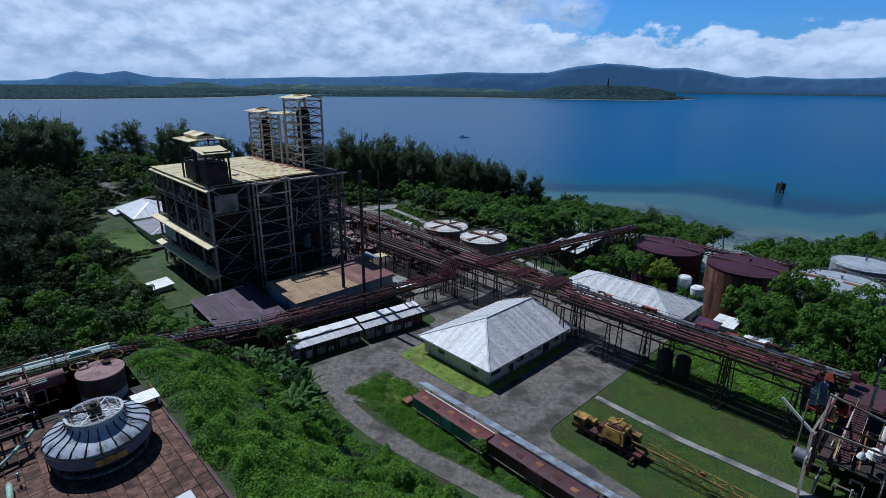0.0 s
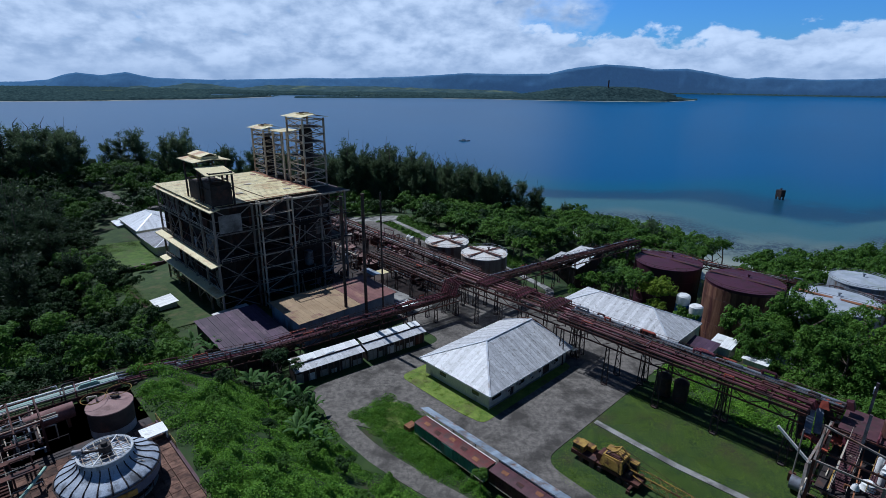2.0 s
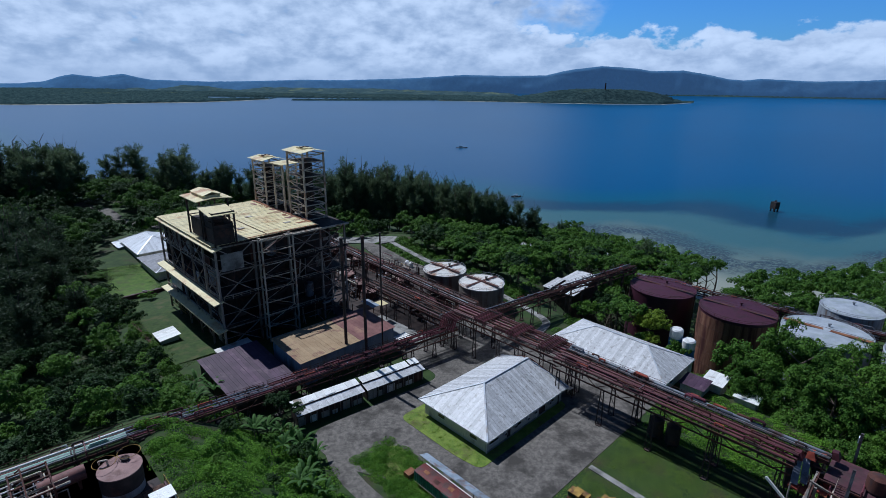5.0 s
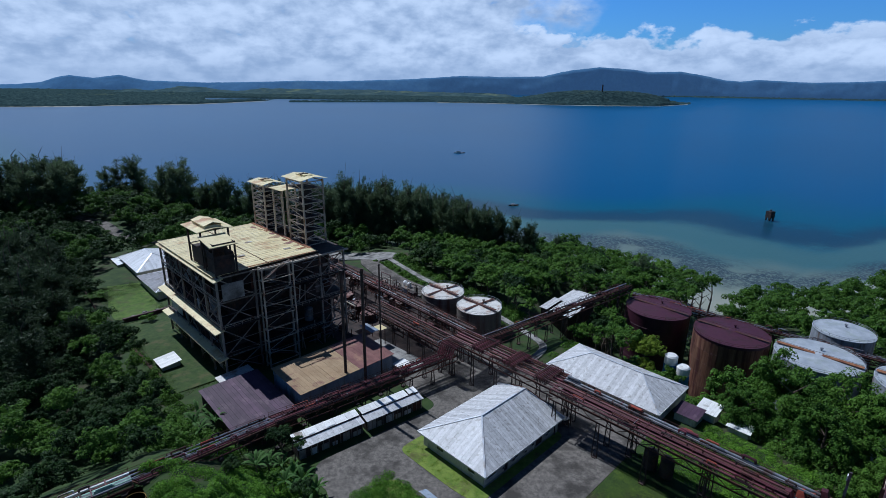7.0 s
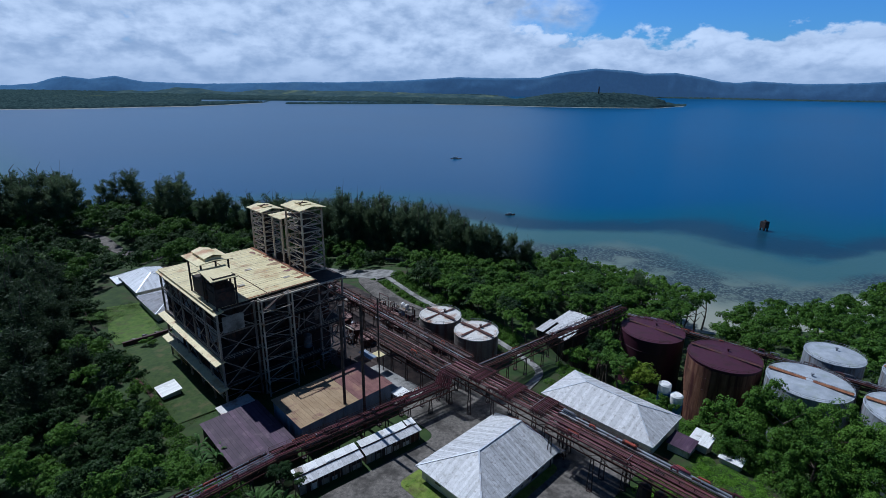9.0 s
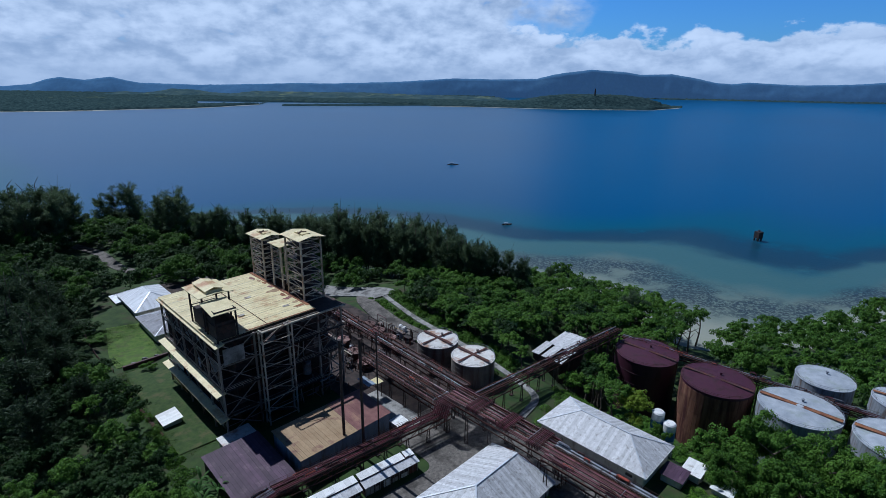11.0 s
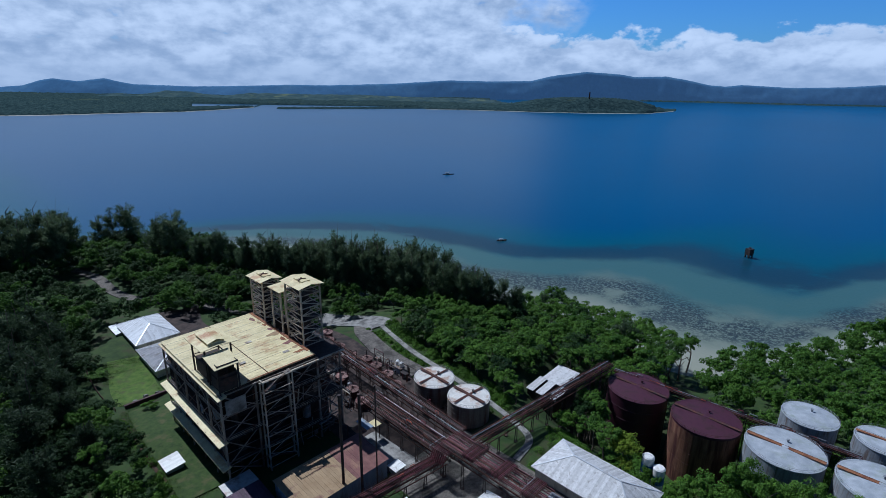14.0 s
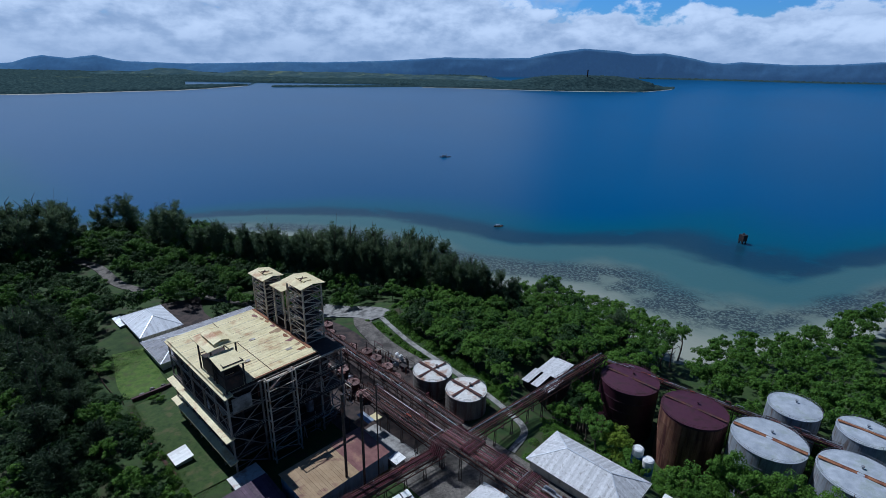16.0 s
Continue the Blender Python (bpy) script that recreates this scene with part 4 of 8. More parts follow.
def proc_building():
    """The tall open-framed process house."""
    h = thing("process_building", 50, 139, 1.0, "tall derelict open steel process building with a cream sheet roof", "factory")
    X, Y = [0, 11, 22, 33, 42], [0, 9.5, 19, 28.5, 38, 47]
    Z = [7.0, 16.0, 24.0, 31.5]
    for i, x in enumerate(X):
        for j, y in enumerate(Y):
            # inner columns take the dark colour in place of the shade indoors
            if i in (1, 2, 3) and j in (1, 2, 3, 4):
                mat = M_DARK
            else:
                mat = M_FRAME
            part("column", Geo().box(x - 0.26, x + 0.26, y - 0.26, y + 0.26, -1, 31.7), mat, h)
    # beams off the outer faces are coloured dark too, as interior shade
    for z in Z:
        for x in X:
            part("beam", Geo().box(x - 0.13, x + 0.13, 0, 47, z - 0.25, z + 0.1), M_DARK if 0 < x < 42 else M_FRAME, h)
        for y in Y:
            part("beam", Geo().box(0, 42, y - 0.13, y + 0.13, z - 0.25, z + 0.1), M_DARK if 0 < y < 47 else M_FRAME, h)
    for z, x1 in ((7.1, 33), (16.1, 42), (24.1, 33)):
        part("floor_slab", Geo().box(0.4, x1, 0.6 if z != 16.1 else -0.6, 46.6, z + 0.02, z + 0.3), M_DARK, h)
    # inner cladding, coloured dark to stand for the shade inside, and vessels
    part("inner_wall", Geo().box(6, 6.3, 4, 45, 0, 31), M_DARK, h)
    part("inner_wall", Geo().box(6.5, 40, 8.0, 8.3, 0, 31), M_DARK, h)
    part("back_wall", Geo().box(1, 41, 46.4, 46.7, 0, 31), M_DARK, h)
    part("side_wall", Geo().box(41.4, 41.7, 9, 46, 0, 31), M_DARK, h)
    for x, y, r, z0, z1 in ((14, 4, 1.6, 7.4, 14), (26, 4.2, 1.8, 16.4, 22), (30, 4, 1.4, 7.4, 13), (18, 4, 1.5, 24.4, 30), (37, 4, 1.7, 16.4, 21), (3.2, 12, 1.5, 16.4, 22), (3.2, 24, 1.6, 7.4, 13), (3.2, 33, 1.4, 24.4, 29)):
        part("vessel", Geo().lathe([(0.2, z0), (r, z0 + 0.6), (r, z1 - 0.6), (0.2, z1)], 16, x, y), M_GREYPIPE if r < 1.6 else M_RUST, h)
    # bracing
    for y0, y1 in zip(Y, Y[1:]):
        for z0, z1 in zip([0.5] + Z, Z):
            if (round(y0) + round(z0)) % 3 != 0:
                part("brace", Geo().beam((0, y0, z0), (0, y1, z1), 0.2).beam((0, y1, z0), (0, y0, z1), 0.2), M_RUST if (round(y0) + round(z0)) % 2 else M_FRAME, h)
    for x0, x1 in zip(X, X[1:]):
        for z0, z1 in zip([0.5] + Z, Z):
            if x0 in (0, 33) or z0 > 15 and x0 == 22:
                part("brace", Geo().beam((x0, 0, z0), (x1, 0, z1), 0.24).beam((x1, 0, z0), (x0, 0, z1), 0.24), M_FRAME, h)
    # intermediate rails on the two open faces
    for z in [z0 + 1.1 for z0 in Z[:3]] + [4.0, 11.5, 20.0, 28.0]:
        part("rail", Geo().tube((0, -0.1, z), (42, -0.1, z), 0.09, 5), M_FRAME, h)
        part("rail", Geo().tube((-0.1, 0, z), (-0.1, 47, z), 0.09, 5), M_FRAME, h)
    # galleries, rails and pipes on the open faces
    for x0, x1, z in ((22.5, 42.5, 16.4), (22.5, 42.5, 24.2), (0.5, 11.5, 16.4), (22.5, 33, 7.4)):
        part("gallery", Geo().box(x0, x1, -1.5, -0.25, z - 0.12, z), M_DARK, h)
        part("gallery_rail", Geo().tube((x0, -1.45, z + 1.1), (x1, -1.45, z + 1.1), 0.06, 5).tube((x0, -1.45, z + 0.6), (x1, -1.45, z + 0.6), 0.05, 5), M_PALE, h)
        for k in range(int((x1 - x0) / 2.5) + 1):
            part("gallery_post", Geo().tube((x0 + 2.5 * k, -1.45, z), (x0 + 2.5 * k, -1.45, z + 1.1), 0.05, 4), M_PALE, h)
    frnd = random.Random(77)
    for k in range(16):
        x = frnd.uniform(23, 41.5)
        z0 = frnd.choice((0.0, 7.3, 16.4))
        part("riser_pipe", Geo().tube((x, frnd.uniform(0.4, 2.5), z0), (x, frnd.uniform(0.4, 2.5), z0 + frnd.uniform(5, 9)), frnd.uniform(0.1, 0.22)), frnd.choice((M_FRAME, M_GREYPIPE, M_RUST, M_PALE)), h)
    for k in range(10):
        x, z = frnd.uniform(23, 34), frnd.choice((3.0, 5.5, 10.0, 13.5, 19.5, 22.0, 27.5, 29.5))
        part("run_pipe", Geo().tube((x, 0.8, z), (x + frnd.uniform(4, 8), 0.8, z), frnd.uniform(0.1, 0.2)), frnd.choice((M_FRAME, M_GREYPIPE, M_RUST)), h)
    for k in range(14):
        y, z = frnd.uniform(1, 40), frnd.choice((1.8, 4.5, 9.0, 11.0, 18.0, 21.5, 26.0))
        part("run_pipe", Geo().tube((1.0, y, z), (1.0, y + frnd.uniform(3, 7), z), frnd.uniform(0.1, 0.25)), frnd.choice((M_FRAME, M_GREYPIPE, M_RUST, M_DARK)), h)
    for k in range(8):
        y = 2.0 + 5.6 * k
        part("wall_panel", Geo().box(0.9, 1.0, y, y + frnd.uniform(2.5, 5.0), 24.4, 24.4 + frnd.uniform(1.5, 4.5)), frnd.choice((M_DARK, M_CONC, M_RUST)), h)
    part("rust_gutter", Geo().box(32.2, 33.5, 5.0, 46.8, 32.32, 32.42), M_RUSTBRIGHT, h, "rust-stained gutter line")
    part("rust_gutter", Geo().box(9.2, 33.0, 1.0, 1.5, 32.3, 32.4), M_RUSTBRIGHT, h)
    for k in range(30):
        part("roof_rib", Geo().beam((-0.5, 1.1 + 1.55 * k, 31.94), (33.1, 1.1 + 1.55 * k, 32.34), 0.09, 0.04), M_DIRTY_ROOF if k % 3 == 0 else M_CREAM, h)
    part("roof_seam", Geo().beam((16.3, 1.0, 32.24), (16.3, 46.8, 32.24), 0.2, 0.1), M_RUST, h)
    for x, y in ((12, 12), (20, 24), (26, 9)):
        part("roof_patch", Geo().box(x, x + 2.2, y, y + 1.3, 32.28, 32.36), M_DIRTY_ROOF, h)
    # rust run down from the towers over the roof
    rr = random.Random(9)
    for k in range(9):
        y, x = 7.0 + 4.3 * k + rr.uniform(-1.2, 1.2), 32.6 - rr.uniform(0.2, 1.4)
        ry, rx = rr.uniform(0.7, 2.4), rr.uniform(0.5, 1.5 if k > 4 else 2.8)
        rim = []
        for q in range(11):
            a, w = 2 * math.pi * q / 11, rr.uniform(0.55, 1.1)
            px = min(33.0, x - rx * 0.6 + rx * w * math.cos(a))
            rim.append((px, y + ry * w * math.sin(a), 32.375 - 0.0118 * (33.2 - px)))
        part("rust_stain", Geo().slab(rim, 0.03), (M_RUSTBRIGHT, M_ORANGE, M_OXIDE)[k % 3], h, "rust stain on the roof sheets")
    # canopies along the long face
    for z, out, mat in ((16.0, 2.5, M_CREAM), (7.2, 2.3, M_CREAM)):
        part("canopy", Geo().slab([(-out, -1.2, z - 0.5), (0.4, -1.2, z + 0.1), (0.4, 48, z + 0.1), (-out, 48, z - 0.5)], 0.3), mat, h, "cream edge canopy stained with rust")
    part("cladding", Geo().box(-0.45, -0.3, 32, 42, 9.5, 13.5), M_ZINC, h, "pale sheet cladding")
    part("cladding", Geo().box(1.2, 7.5, -0.45, -0.3, 24.5, 29.5), M_CONC, h, "grey weathered panel")
    # roof
    sheet_roof(h, [(-0.6, 1.0, 31.8), (33.2, 1.0, 32.2), (33.2, 46.8, 32.2), (-0.6, 46.8, 31.8)], M_CREAM, 1.55, thick=0.1, along=(1, 0, 0))
    part("roof_edge", Geo().slab([(-1.2, -1.4, 31.0), (1.6, -1.4, 31.75), (1.6, 47.5, 31.75), (-1.2, 47.5, 31.0)], 0.25), M_CREAM, h)
    part("annexe_roof", Geo().slab([(33.4, -1.6, 31.6), (42.6, -1.6, 31.6), (42.6, 20, 31.9), (33.4, 20, 31.9)], 0.25), M_DARK, h, "dark grey flat annexe roof")
    part("annexe_edge", Geo().box(11.5, 42.8, -1.9, -1.3, 31.3, 31.8), M_PALE, h)
    # clutter on the long open face: hand rails, tanks and hanging sheets behind the canopies
    drnd = random.Random(123)
    for z in (7.4, 16.4, 24.4):
        g = Geo().tube((-0.25, 0.2, z + 1.1), (-0.25, 46.8, z + 1.1), 0.06, 4).tube((-0.25, 0.2, z + 0.6), (-0.25, 46.8, z + 0.6), 0.05, 4)
        for k in range(16):
            g.tube((-0.25, 0.5 + 3.05 * k, z), (-0.25, 0.5 + 3.05 * k, z + 1.1), 0.05, 4)
        part("hand_rail", g, M_PALE, h)
    for k in range(26):
        y, z = drnd.uniform(0.8, 44), drnd.choice((0.2, 7.4, 16.4, 24.4))
        part("hanging_sheet", Geo().box(0.5, 0.6, y, y + drnd.uniform(1.0, 3.2), z + drnd.uniform(0.2, 2.5), z + drnd.uniform(3.0, 6.4)), drnd.choice((M_DARK, M_RUST, M_STEEL, M_CONC, M_BLUEWALL)), h, "loose weathered wall sheet")
    for k in range(18):
        x, z = drnd.uniform(0.6, 40), drnd.choice((0.2, 7.4, 16.4, 24.4))
        if 11 < x < 23:
            continue
        part("hanging_sheet", Geo().box(x, x + drnd.uniform(1.0, 3.4), 0.55, 0.65, z + drnd.uniform(0.2, 2.5), z + drnd.uniform(3.0, 6.0)), drnd.choice((M_DARK, M_RUST, M_STEEL, M_DARK)), h, "loose weathered wall sheet")
    for k in range(12):
        x = drnd.uniform(23, 41)
        z = drnd.uniform(2, 26)
        part("run_pipe", Geo().path([(x, -0.5, z), (x + drnd.uniform(2, 5), -0.5, z), (x + 5.2, -0.5, z + drnd.uniform(-4, 4))], drnd.uniform(0.09, 0.2), 6), drnd.choice((M_PALE, M_GREYPIPE, M_RUST, M_FRAME)), h)
    for k in range(7):
        y = 3 + 6.2 * k
        part("canopy_bracket", Geo().beam((-2.3, y, 15.6), (0.1, y, 13.9), 0.14).beam((-2.1, y, 6.8), (0.1, y, 5.2), 0.14), M_RUST, h)
    part("yellow_rail", Geo().tube((-0.9, 30, 3.2), (-0.9, 44, 3.2), 0.12, 6).tube((-0.9, 30, 2.2), (-0.9, 44, 2.2), 0.12, 6), M_YELLOW, h, "yellow guard rail")
    # stair tower on the short face
    for x in (12.0, 21.8):
        for y in (-3.2, -0.9):
            part("stair_post", Geo().box(x - 0.2, x + 0.2, y - 0.2, y + 0.2, -1, 32.2), M_PALE, h)
    for k in range(9):
        z = 1.0 + k * 3.9
        part("stair_beam", Geo().box(12, 21.8, -3.3, -3.1, z, z + 0.22), M_PALE, h)
        part("stair_beam", Geo().box(11.85, 12.15, -3.2, -0.9, z, z + 0.3), M_PALE, h)
        part("stair_beam", Geo().box(21.65, 21.95, -3.2, -0.9, z, z + 0.3), M_PALE, h)
        if k < 8:
            a, b = ((12.6, z + 0.2), (21.2, z + 4.0)) if k % 2 else ((21.2, z + 0.2), (12.6, z + 4.0))
            part("stair_flight", Geo().beam((a[0], -2.0, a[1]), (b[0], -2.0, b[1]), 1.0, 0.2), M_DARK, h)
            part("stair_rail", Geo().tube((a[0], -2.7, a[1] + 1.0), (b[0], -2.7, b[1] + 1.0), 0.1, 5), M_PALE, h)
            part("landing", Geo().box(12.1 if k % 2 == 0 else 19.8, 14.0 if k % 2 == 0 else 21.7, -3.0, -1.0, z + 3.8, z + 3.95), M_FRAME, h)
    # rooftop house
    def post_house(x0, x1, y0, y1, z0, z1, mat):
        for x in (x0, x1):
            for y in (y0, y1):
                part("post", Geo().box(x - 0.22, x + 0.22, y - 0.22, y + 0.22, z0, z1), mat, h)
        for z in (z0 + (z1 - z0) * 0.5, z1 - 0.3):
            part("beam", Geo().box(x0, x1, y0 - 0.12, y0 + 0.12, z, z + 0.25).box(x0, x1, y1 - 0.12, y1 + 0.12, z, z + 0.25).box(x0 - 0.12, x0 + 0.12, y0, y1, z, z + 0.25).box(x1 - 0.12, x1 + 0.12, y0, y1, z, z + 0.25), mat, h)
    post_house(0.8, 8.8, 9.5, 19.5, 31.5, 43.2, M_DARK)
    part("machine_box", Geo().box(1.2, 8.2, 9.8, 19.0, 31.9, 37.0), M_DARK, h)
    part("penthouse_roof", Geo().slab([(-0.6, 8.2, 43.2), (4.6, 8.2, 43.8), (4.6, 20.9, 43.8), (-0.6, 20.9, 43.2)], 0.2).slab([(4.6, 8.2, 43.8), (9.9, 8.2, 43.2), (9.9, 20.9, 43.2), (4.6, 20.9, 43.8)], 0.2), M_CREAM, h)
    part("roof_monitor", Geo().slab([(2.0, 9.5, 44.4), (4.7, 9.5, 45.2), (4.7, 19.5, 45.2), (2.0, 19.5, 44.4)], 0.15).slab([(4.7, 9.5, 45.2), (7.4, 9.5, 44.4), (7.4, 19.5, 44.4), (4.7, 19.5, 45.2)], 0.15).box(2.3, 7.1, 9.8, 19.2, 43.5, 44.3), M_CREAM, h)
    post_house(0.6, 6.6, 0.6, 7.4, 31.5, 41.2, M_DARK)
    part("tower_wall", Geo().box(0.9, 6.3, 0.9, 1.1, 32, 37.5).box(0.9, 1.1, 1.1, 7.2, 32, 38).box(6.1, 6.3, 1.1, 7.2, 32, 38), M_DARK, h)
    part("tower_roof", Geo().slab([(-0.6, -0.4, 40.7), (7.2, -0.4, 40.7), (7.2, 8.0, 42.0), (-0.6, 8.0, 42.0)], 0.2), M_CREAM, h)
    # column towers
    def tower(x0, x1, y0, y1, top, r, name):
        for x in (x0, x1):
            for y in (y0, y1):
                part("tower_post", Geo().box(x - 0.25, x + 0.25, y - 0.25, y + 0.25, 31, top), M_PALE, h)
        n = 9
        zz = [32.0 + (top - 32.5) * k / n for k in range(n + 1)]
        for k, z in enumerate(zz):
            for a, b in (((x0, y0), (x1, y0)), ((x1, y0), (x1, y1)), ((x1, y1), (x0, y1)), ((x0, y1), (x0, y0))):
                part("tower_beam", Geo().beam((*a, z), (*b, z), 0.28), M_PALE, h)
                if k < n:
                    p, q = (a, b) if k % 2 else (b, a)
                    part("tower_brace", Geo().beam((*p, z), (*q, zz[k + 1]), 0.2), M_PALE, h)
            if 0 < k < n and k % 2 == 0:
                part("platform", Geo().box(x0 + 0.2, x1 - 0.2, y0 + 0.2, y1 - 0.2, z - 0.15, z), M_DARK, h)
        cx, cy = (x0 + x1) / 2, (y0 + y1) / 2
        part("distillation_column", Geo().lathe([(r, 31), (r, top - 4.0), (r * 0.5, top - 2.9), (0.1, top - 2.6)], 20, cx, cy), M_DARK, h)
        sheet_roof(h, [(x0 - 1.3, y0 - 1.3, top + 0.2), (cx, y0 - 1.3, top + 1.1), (cx, y1 + 1.3, top + 1.1), (x0 - 1.3, y1 + 1.3, top + 0.2)], M_CREAM, 1.6)
        sheet_roof(h, [(cx, y0 - 1.3, top + 1.1), (x1 + 1.3, y0 - 1.3, top + 0.2), (x1 + 1.3, y1 + 1.3, top + 0.2), (cx, y1 + 1.3, top + 1.1)], M_CREAM, 1.6)
        part("vent_cap", Geo().box(cx - 1.6, cx + 1.6, cy - 2.6, cy + 2.6, top + 0.9, top + 1.35), M_CREAM, h, "raised cream roof cap")
        part("roof_debris", Geo().beam((cx - 2.2, cy - 1.5, top + 1.45), (cx + 0.4, cy + 0.9, top + 1.5), 0.3).beam((cx - 1.6, cy + 0.6, top + 1.45), (cx + 1.2, cy - 0.8, top + 1.5), 0.22), M_RUST, h, "rusted loose roof angle")
    tower(33.5, 41.0, 8.6, 18.6, 53.6, 2.1, "B")
    tower(33.5, 40.0, 36.0, 45.0, 48.2, 1.8, "A")
    for x in (33.5, 38.5):
        for y in (22.5, 29.0):
            part("tower_post", Geo().box(x - 0.25, x + 0.25, y - 0.25, y + 0.25, 31, 48.5), M_PALE, h)
    part("link_roof", Geo().slab([(32.5, 21.5, 48.6), (39.5, 21.5, 48.9), (39.5, 30, 48.9), (32.5, 30, 48.6)], 0.2), M_CREAM, h)
    for z in (36, 41, 46):
        part("tower_beam", Geo().beam((33.5, 22.5, z), (33.5, 29, z), 0.2).beam((33.5, 22.5, z), (38.5, 22.5, z), 0.2), M_PALE, h)
    return h


proc_building()

for (x, y, top, r) in ((-26.5, 126.5, 38.3, 0.42), (-20.9, 125.7, 39.2, 0.42), (-17.1, 130.9, 38.6, 0.22)):
    c = thing("chimney", (x + y) * S2, (y - x) * S2, 1.0, "thin soot-black steel chimney beside the store", "chimney", "chimneys")
    part("shaft", Geo().tube((0, 0, 0), (0, 0, top - 1.0), r, 12), M_DARK, c)
    part("base_ring", Geo().tube((0, 0, 0), (0, 0, 1.2), r * 1.5, 12), M_RUST, c)
    part("rim", Geo().tube((0, 0, top - 1.3), (0, 0, top - 0.9), r * 1.18, 12), M_DARK, c)


def tank(u, v, z, r, top, side, lid, label, rail=True, cone=0.06, plank=None, group="storage tanks", cross=False):
    t = thing("storage_tank", u, v, z, label, "tank", group)
    h = top - z
    part("shell", Geo().lathe([(r, -2.0), (r, h)], 56), side, t)
    part("roof", Geo().lathe([(r + 0.15, h - 0.1), (r + 0.15, h + 0.12), (0.05, h + 0.15 + r * cone)], 56), lid, t)
    for k in range(1, 5):
        part("seam", Geo().ring(r + 0.03, h * k / 5, 0.06, 48), side, t)
    if rail:
        g = Geo()
        for z1 in (0.55, 1.1):
            g.ring(r - 0.05, h + z1, 0.045, 40)
        for k in range(20):
            a = 2 * math.pi * k / 20
            g.tube(((r - 0.05) * math.cos(a), (r - 0.05) * math.sin(a), h), ((r - 0.05) * math.cos(a), (r - 0.05) * math.sin(a), h + 1.1), 0.04, 4)
        part("railing", g, M_RUST if side is M_TANKDARK else M_GREYPIPE, t)
    if plank:
        a = radians(plank[0])
        q = Vector((math.cos(a), math.sin(a), 0))
        part("walkway", Geo().beam(q * -(r - 0.3) + Vector((0, 0, h + 0.75)), q * (r - 0.3) + Vector((0, 0, h + 0.75)), plank[1], 0.14), M_RUSTBRIGHT if lid is M_TANKTOPW else M_RUST, t, "rusted roof walkway")
        part("walkway_rail", Geo().tube(q * -(r - 0.3) + Vector((-q.y, q.x, 0)) * plank[1] / 2 + Vector((0, 0, h + 1.8)), q * (r - 0.3) + Vector((-q.y, q.x, 0)) * plank[1] / 2 + Vector((0, 0, h + 1.8)), 0.05, 4), M_RUST, t)
    if cross:
        part("cross_walkway", Geo().beam((-r + 0.4, 0.4, h + 0.62), (r - 0.4, -0.3, h + 0.62), 0.9, 0.14), M_RUST, t, "rusted cross walkway")
    part("roof_vent", Geo().tube((r * 0.3, 0, h), (r * 0.3, 0, h + 1.4), 0.3, 10).tube((r * 0.3, 0, h + 1.4), (r * 0.3, 0, h + 1.7), 0.55, 10), side, t)
    lad = Geo()
    for s in (-0.25, 0.25):
        lad.tube((s, -r - 0.25, 0), (s, -r - 0.25, h + 0.8), 0.05, 4)
    for k in range(int(h / 0.6)):
        lad.tube((-0.25, -r - 0.25, 0.6 * k), (0.25, -r - 0.25, 0.6 * k), 0.03, 4)
    part("ladder", lad, M_RUST, t)
    return t


tank(193.5, 73.3, -22, 12.0, 1.5, M_TANKDARK, M_TANKDARK, "huge dark maroon storage tank", plank=(90, 1.2))
rusty = tank(191.8, 45.8, -22, 12.2, 1.5, M_TANKDARK, M_TANKDARK, "huge storage tank with rust-streaked side and maroon roof", plank=(90, 1.2))
for k in range(30):
    a0, a1 = radians(12 * k), radians(12 * (k + 1) - 0.3)
    for z0, z1 in ((-1.9, 4.6), (4.65, 9.2), (9.25, 13.8), (13.85, 18.4), (18.45, 22.6)):
        pts = [(q * math.cos(a), q * math.sin(a), z) for q in (12.21, 12.27) for z in (z0, z1) for a in (a0, (a0 + a1) / 2, a1)]
        part("rust_plate", Geo().poly(pts, [(6, 7, 10, 9), (7, 8, 11, 10), (0, 3, 4, 1), (1, 4, 5, 2), (0, 6, 9, 3), (2, 5, 11, 8), (3, 9, 10, 4), (4, 10, 11, 5), (0, 1, 7, 6), (1, 2, 8, 7)]), M_RUSTPLATE, rusty, "pale flaking rust plate")
tank(192.0, 20.0, -22, 12.2, 2.5, M_TANKGREY, M_TANKTOPW, "huge pale grey storage tank with a rusted roof walkway", plank=(90, 1.8))
tank(220.5, 17.8, -24, 9.3, 2.5, M_TANKGREY, M_TANKTOPW, "pale grey storage tank with a railed roof")
tank(222.0, -5.0, -24, 9.3, 2.5, M_TANKGREY, M_TANKTOPW, "pale storage tank with a rusted walkway", plank=(90, 1.4))
tank(193.5, -6.5, -22, 12.2, 2.5, M_TANKGREY, M_TANKTOPW, "pale grey storage tank with rust-streaked roof", plank=(90, 1.8))
tank(128.3, 128.3, 0.5, 7.9, 10.1, M_TANKOLD, M_TANKTOP, "squat grey tank with a rust-blotched pale roof", plank=(90, 1.3), cross=True)
tank(129.0, 110.6, 0.5, 7.9, 9.7, M_TANKOLD, M_TANKTOP, "squat grey tank with crossed rust streaks on its roof", plank=(90, 1.3), cross=True)
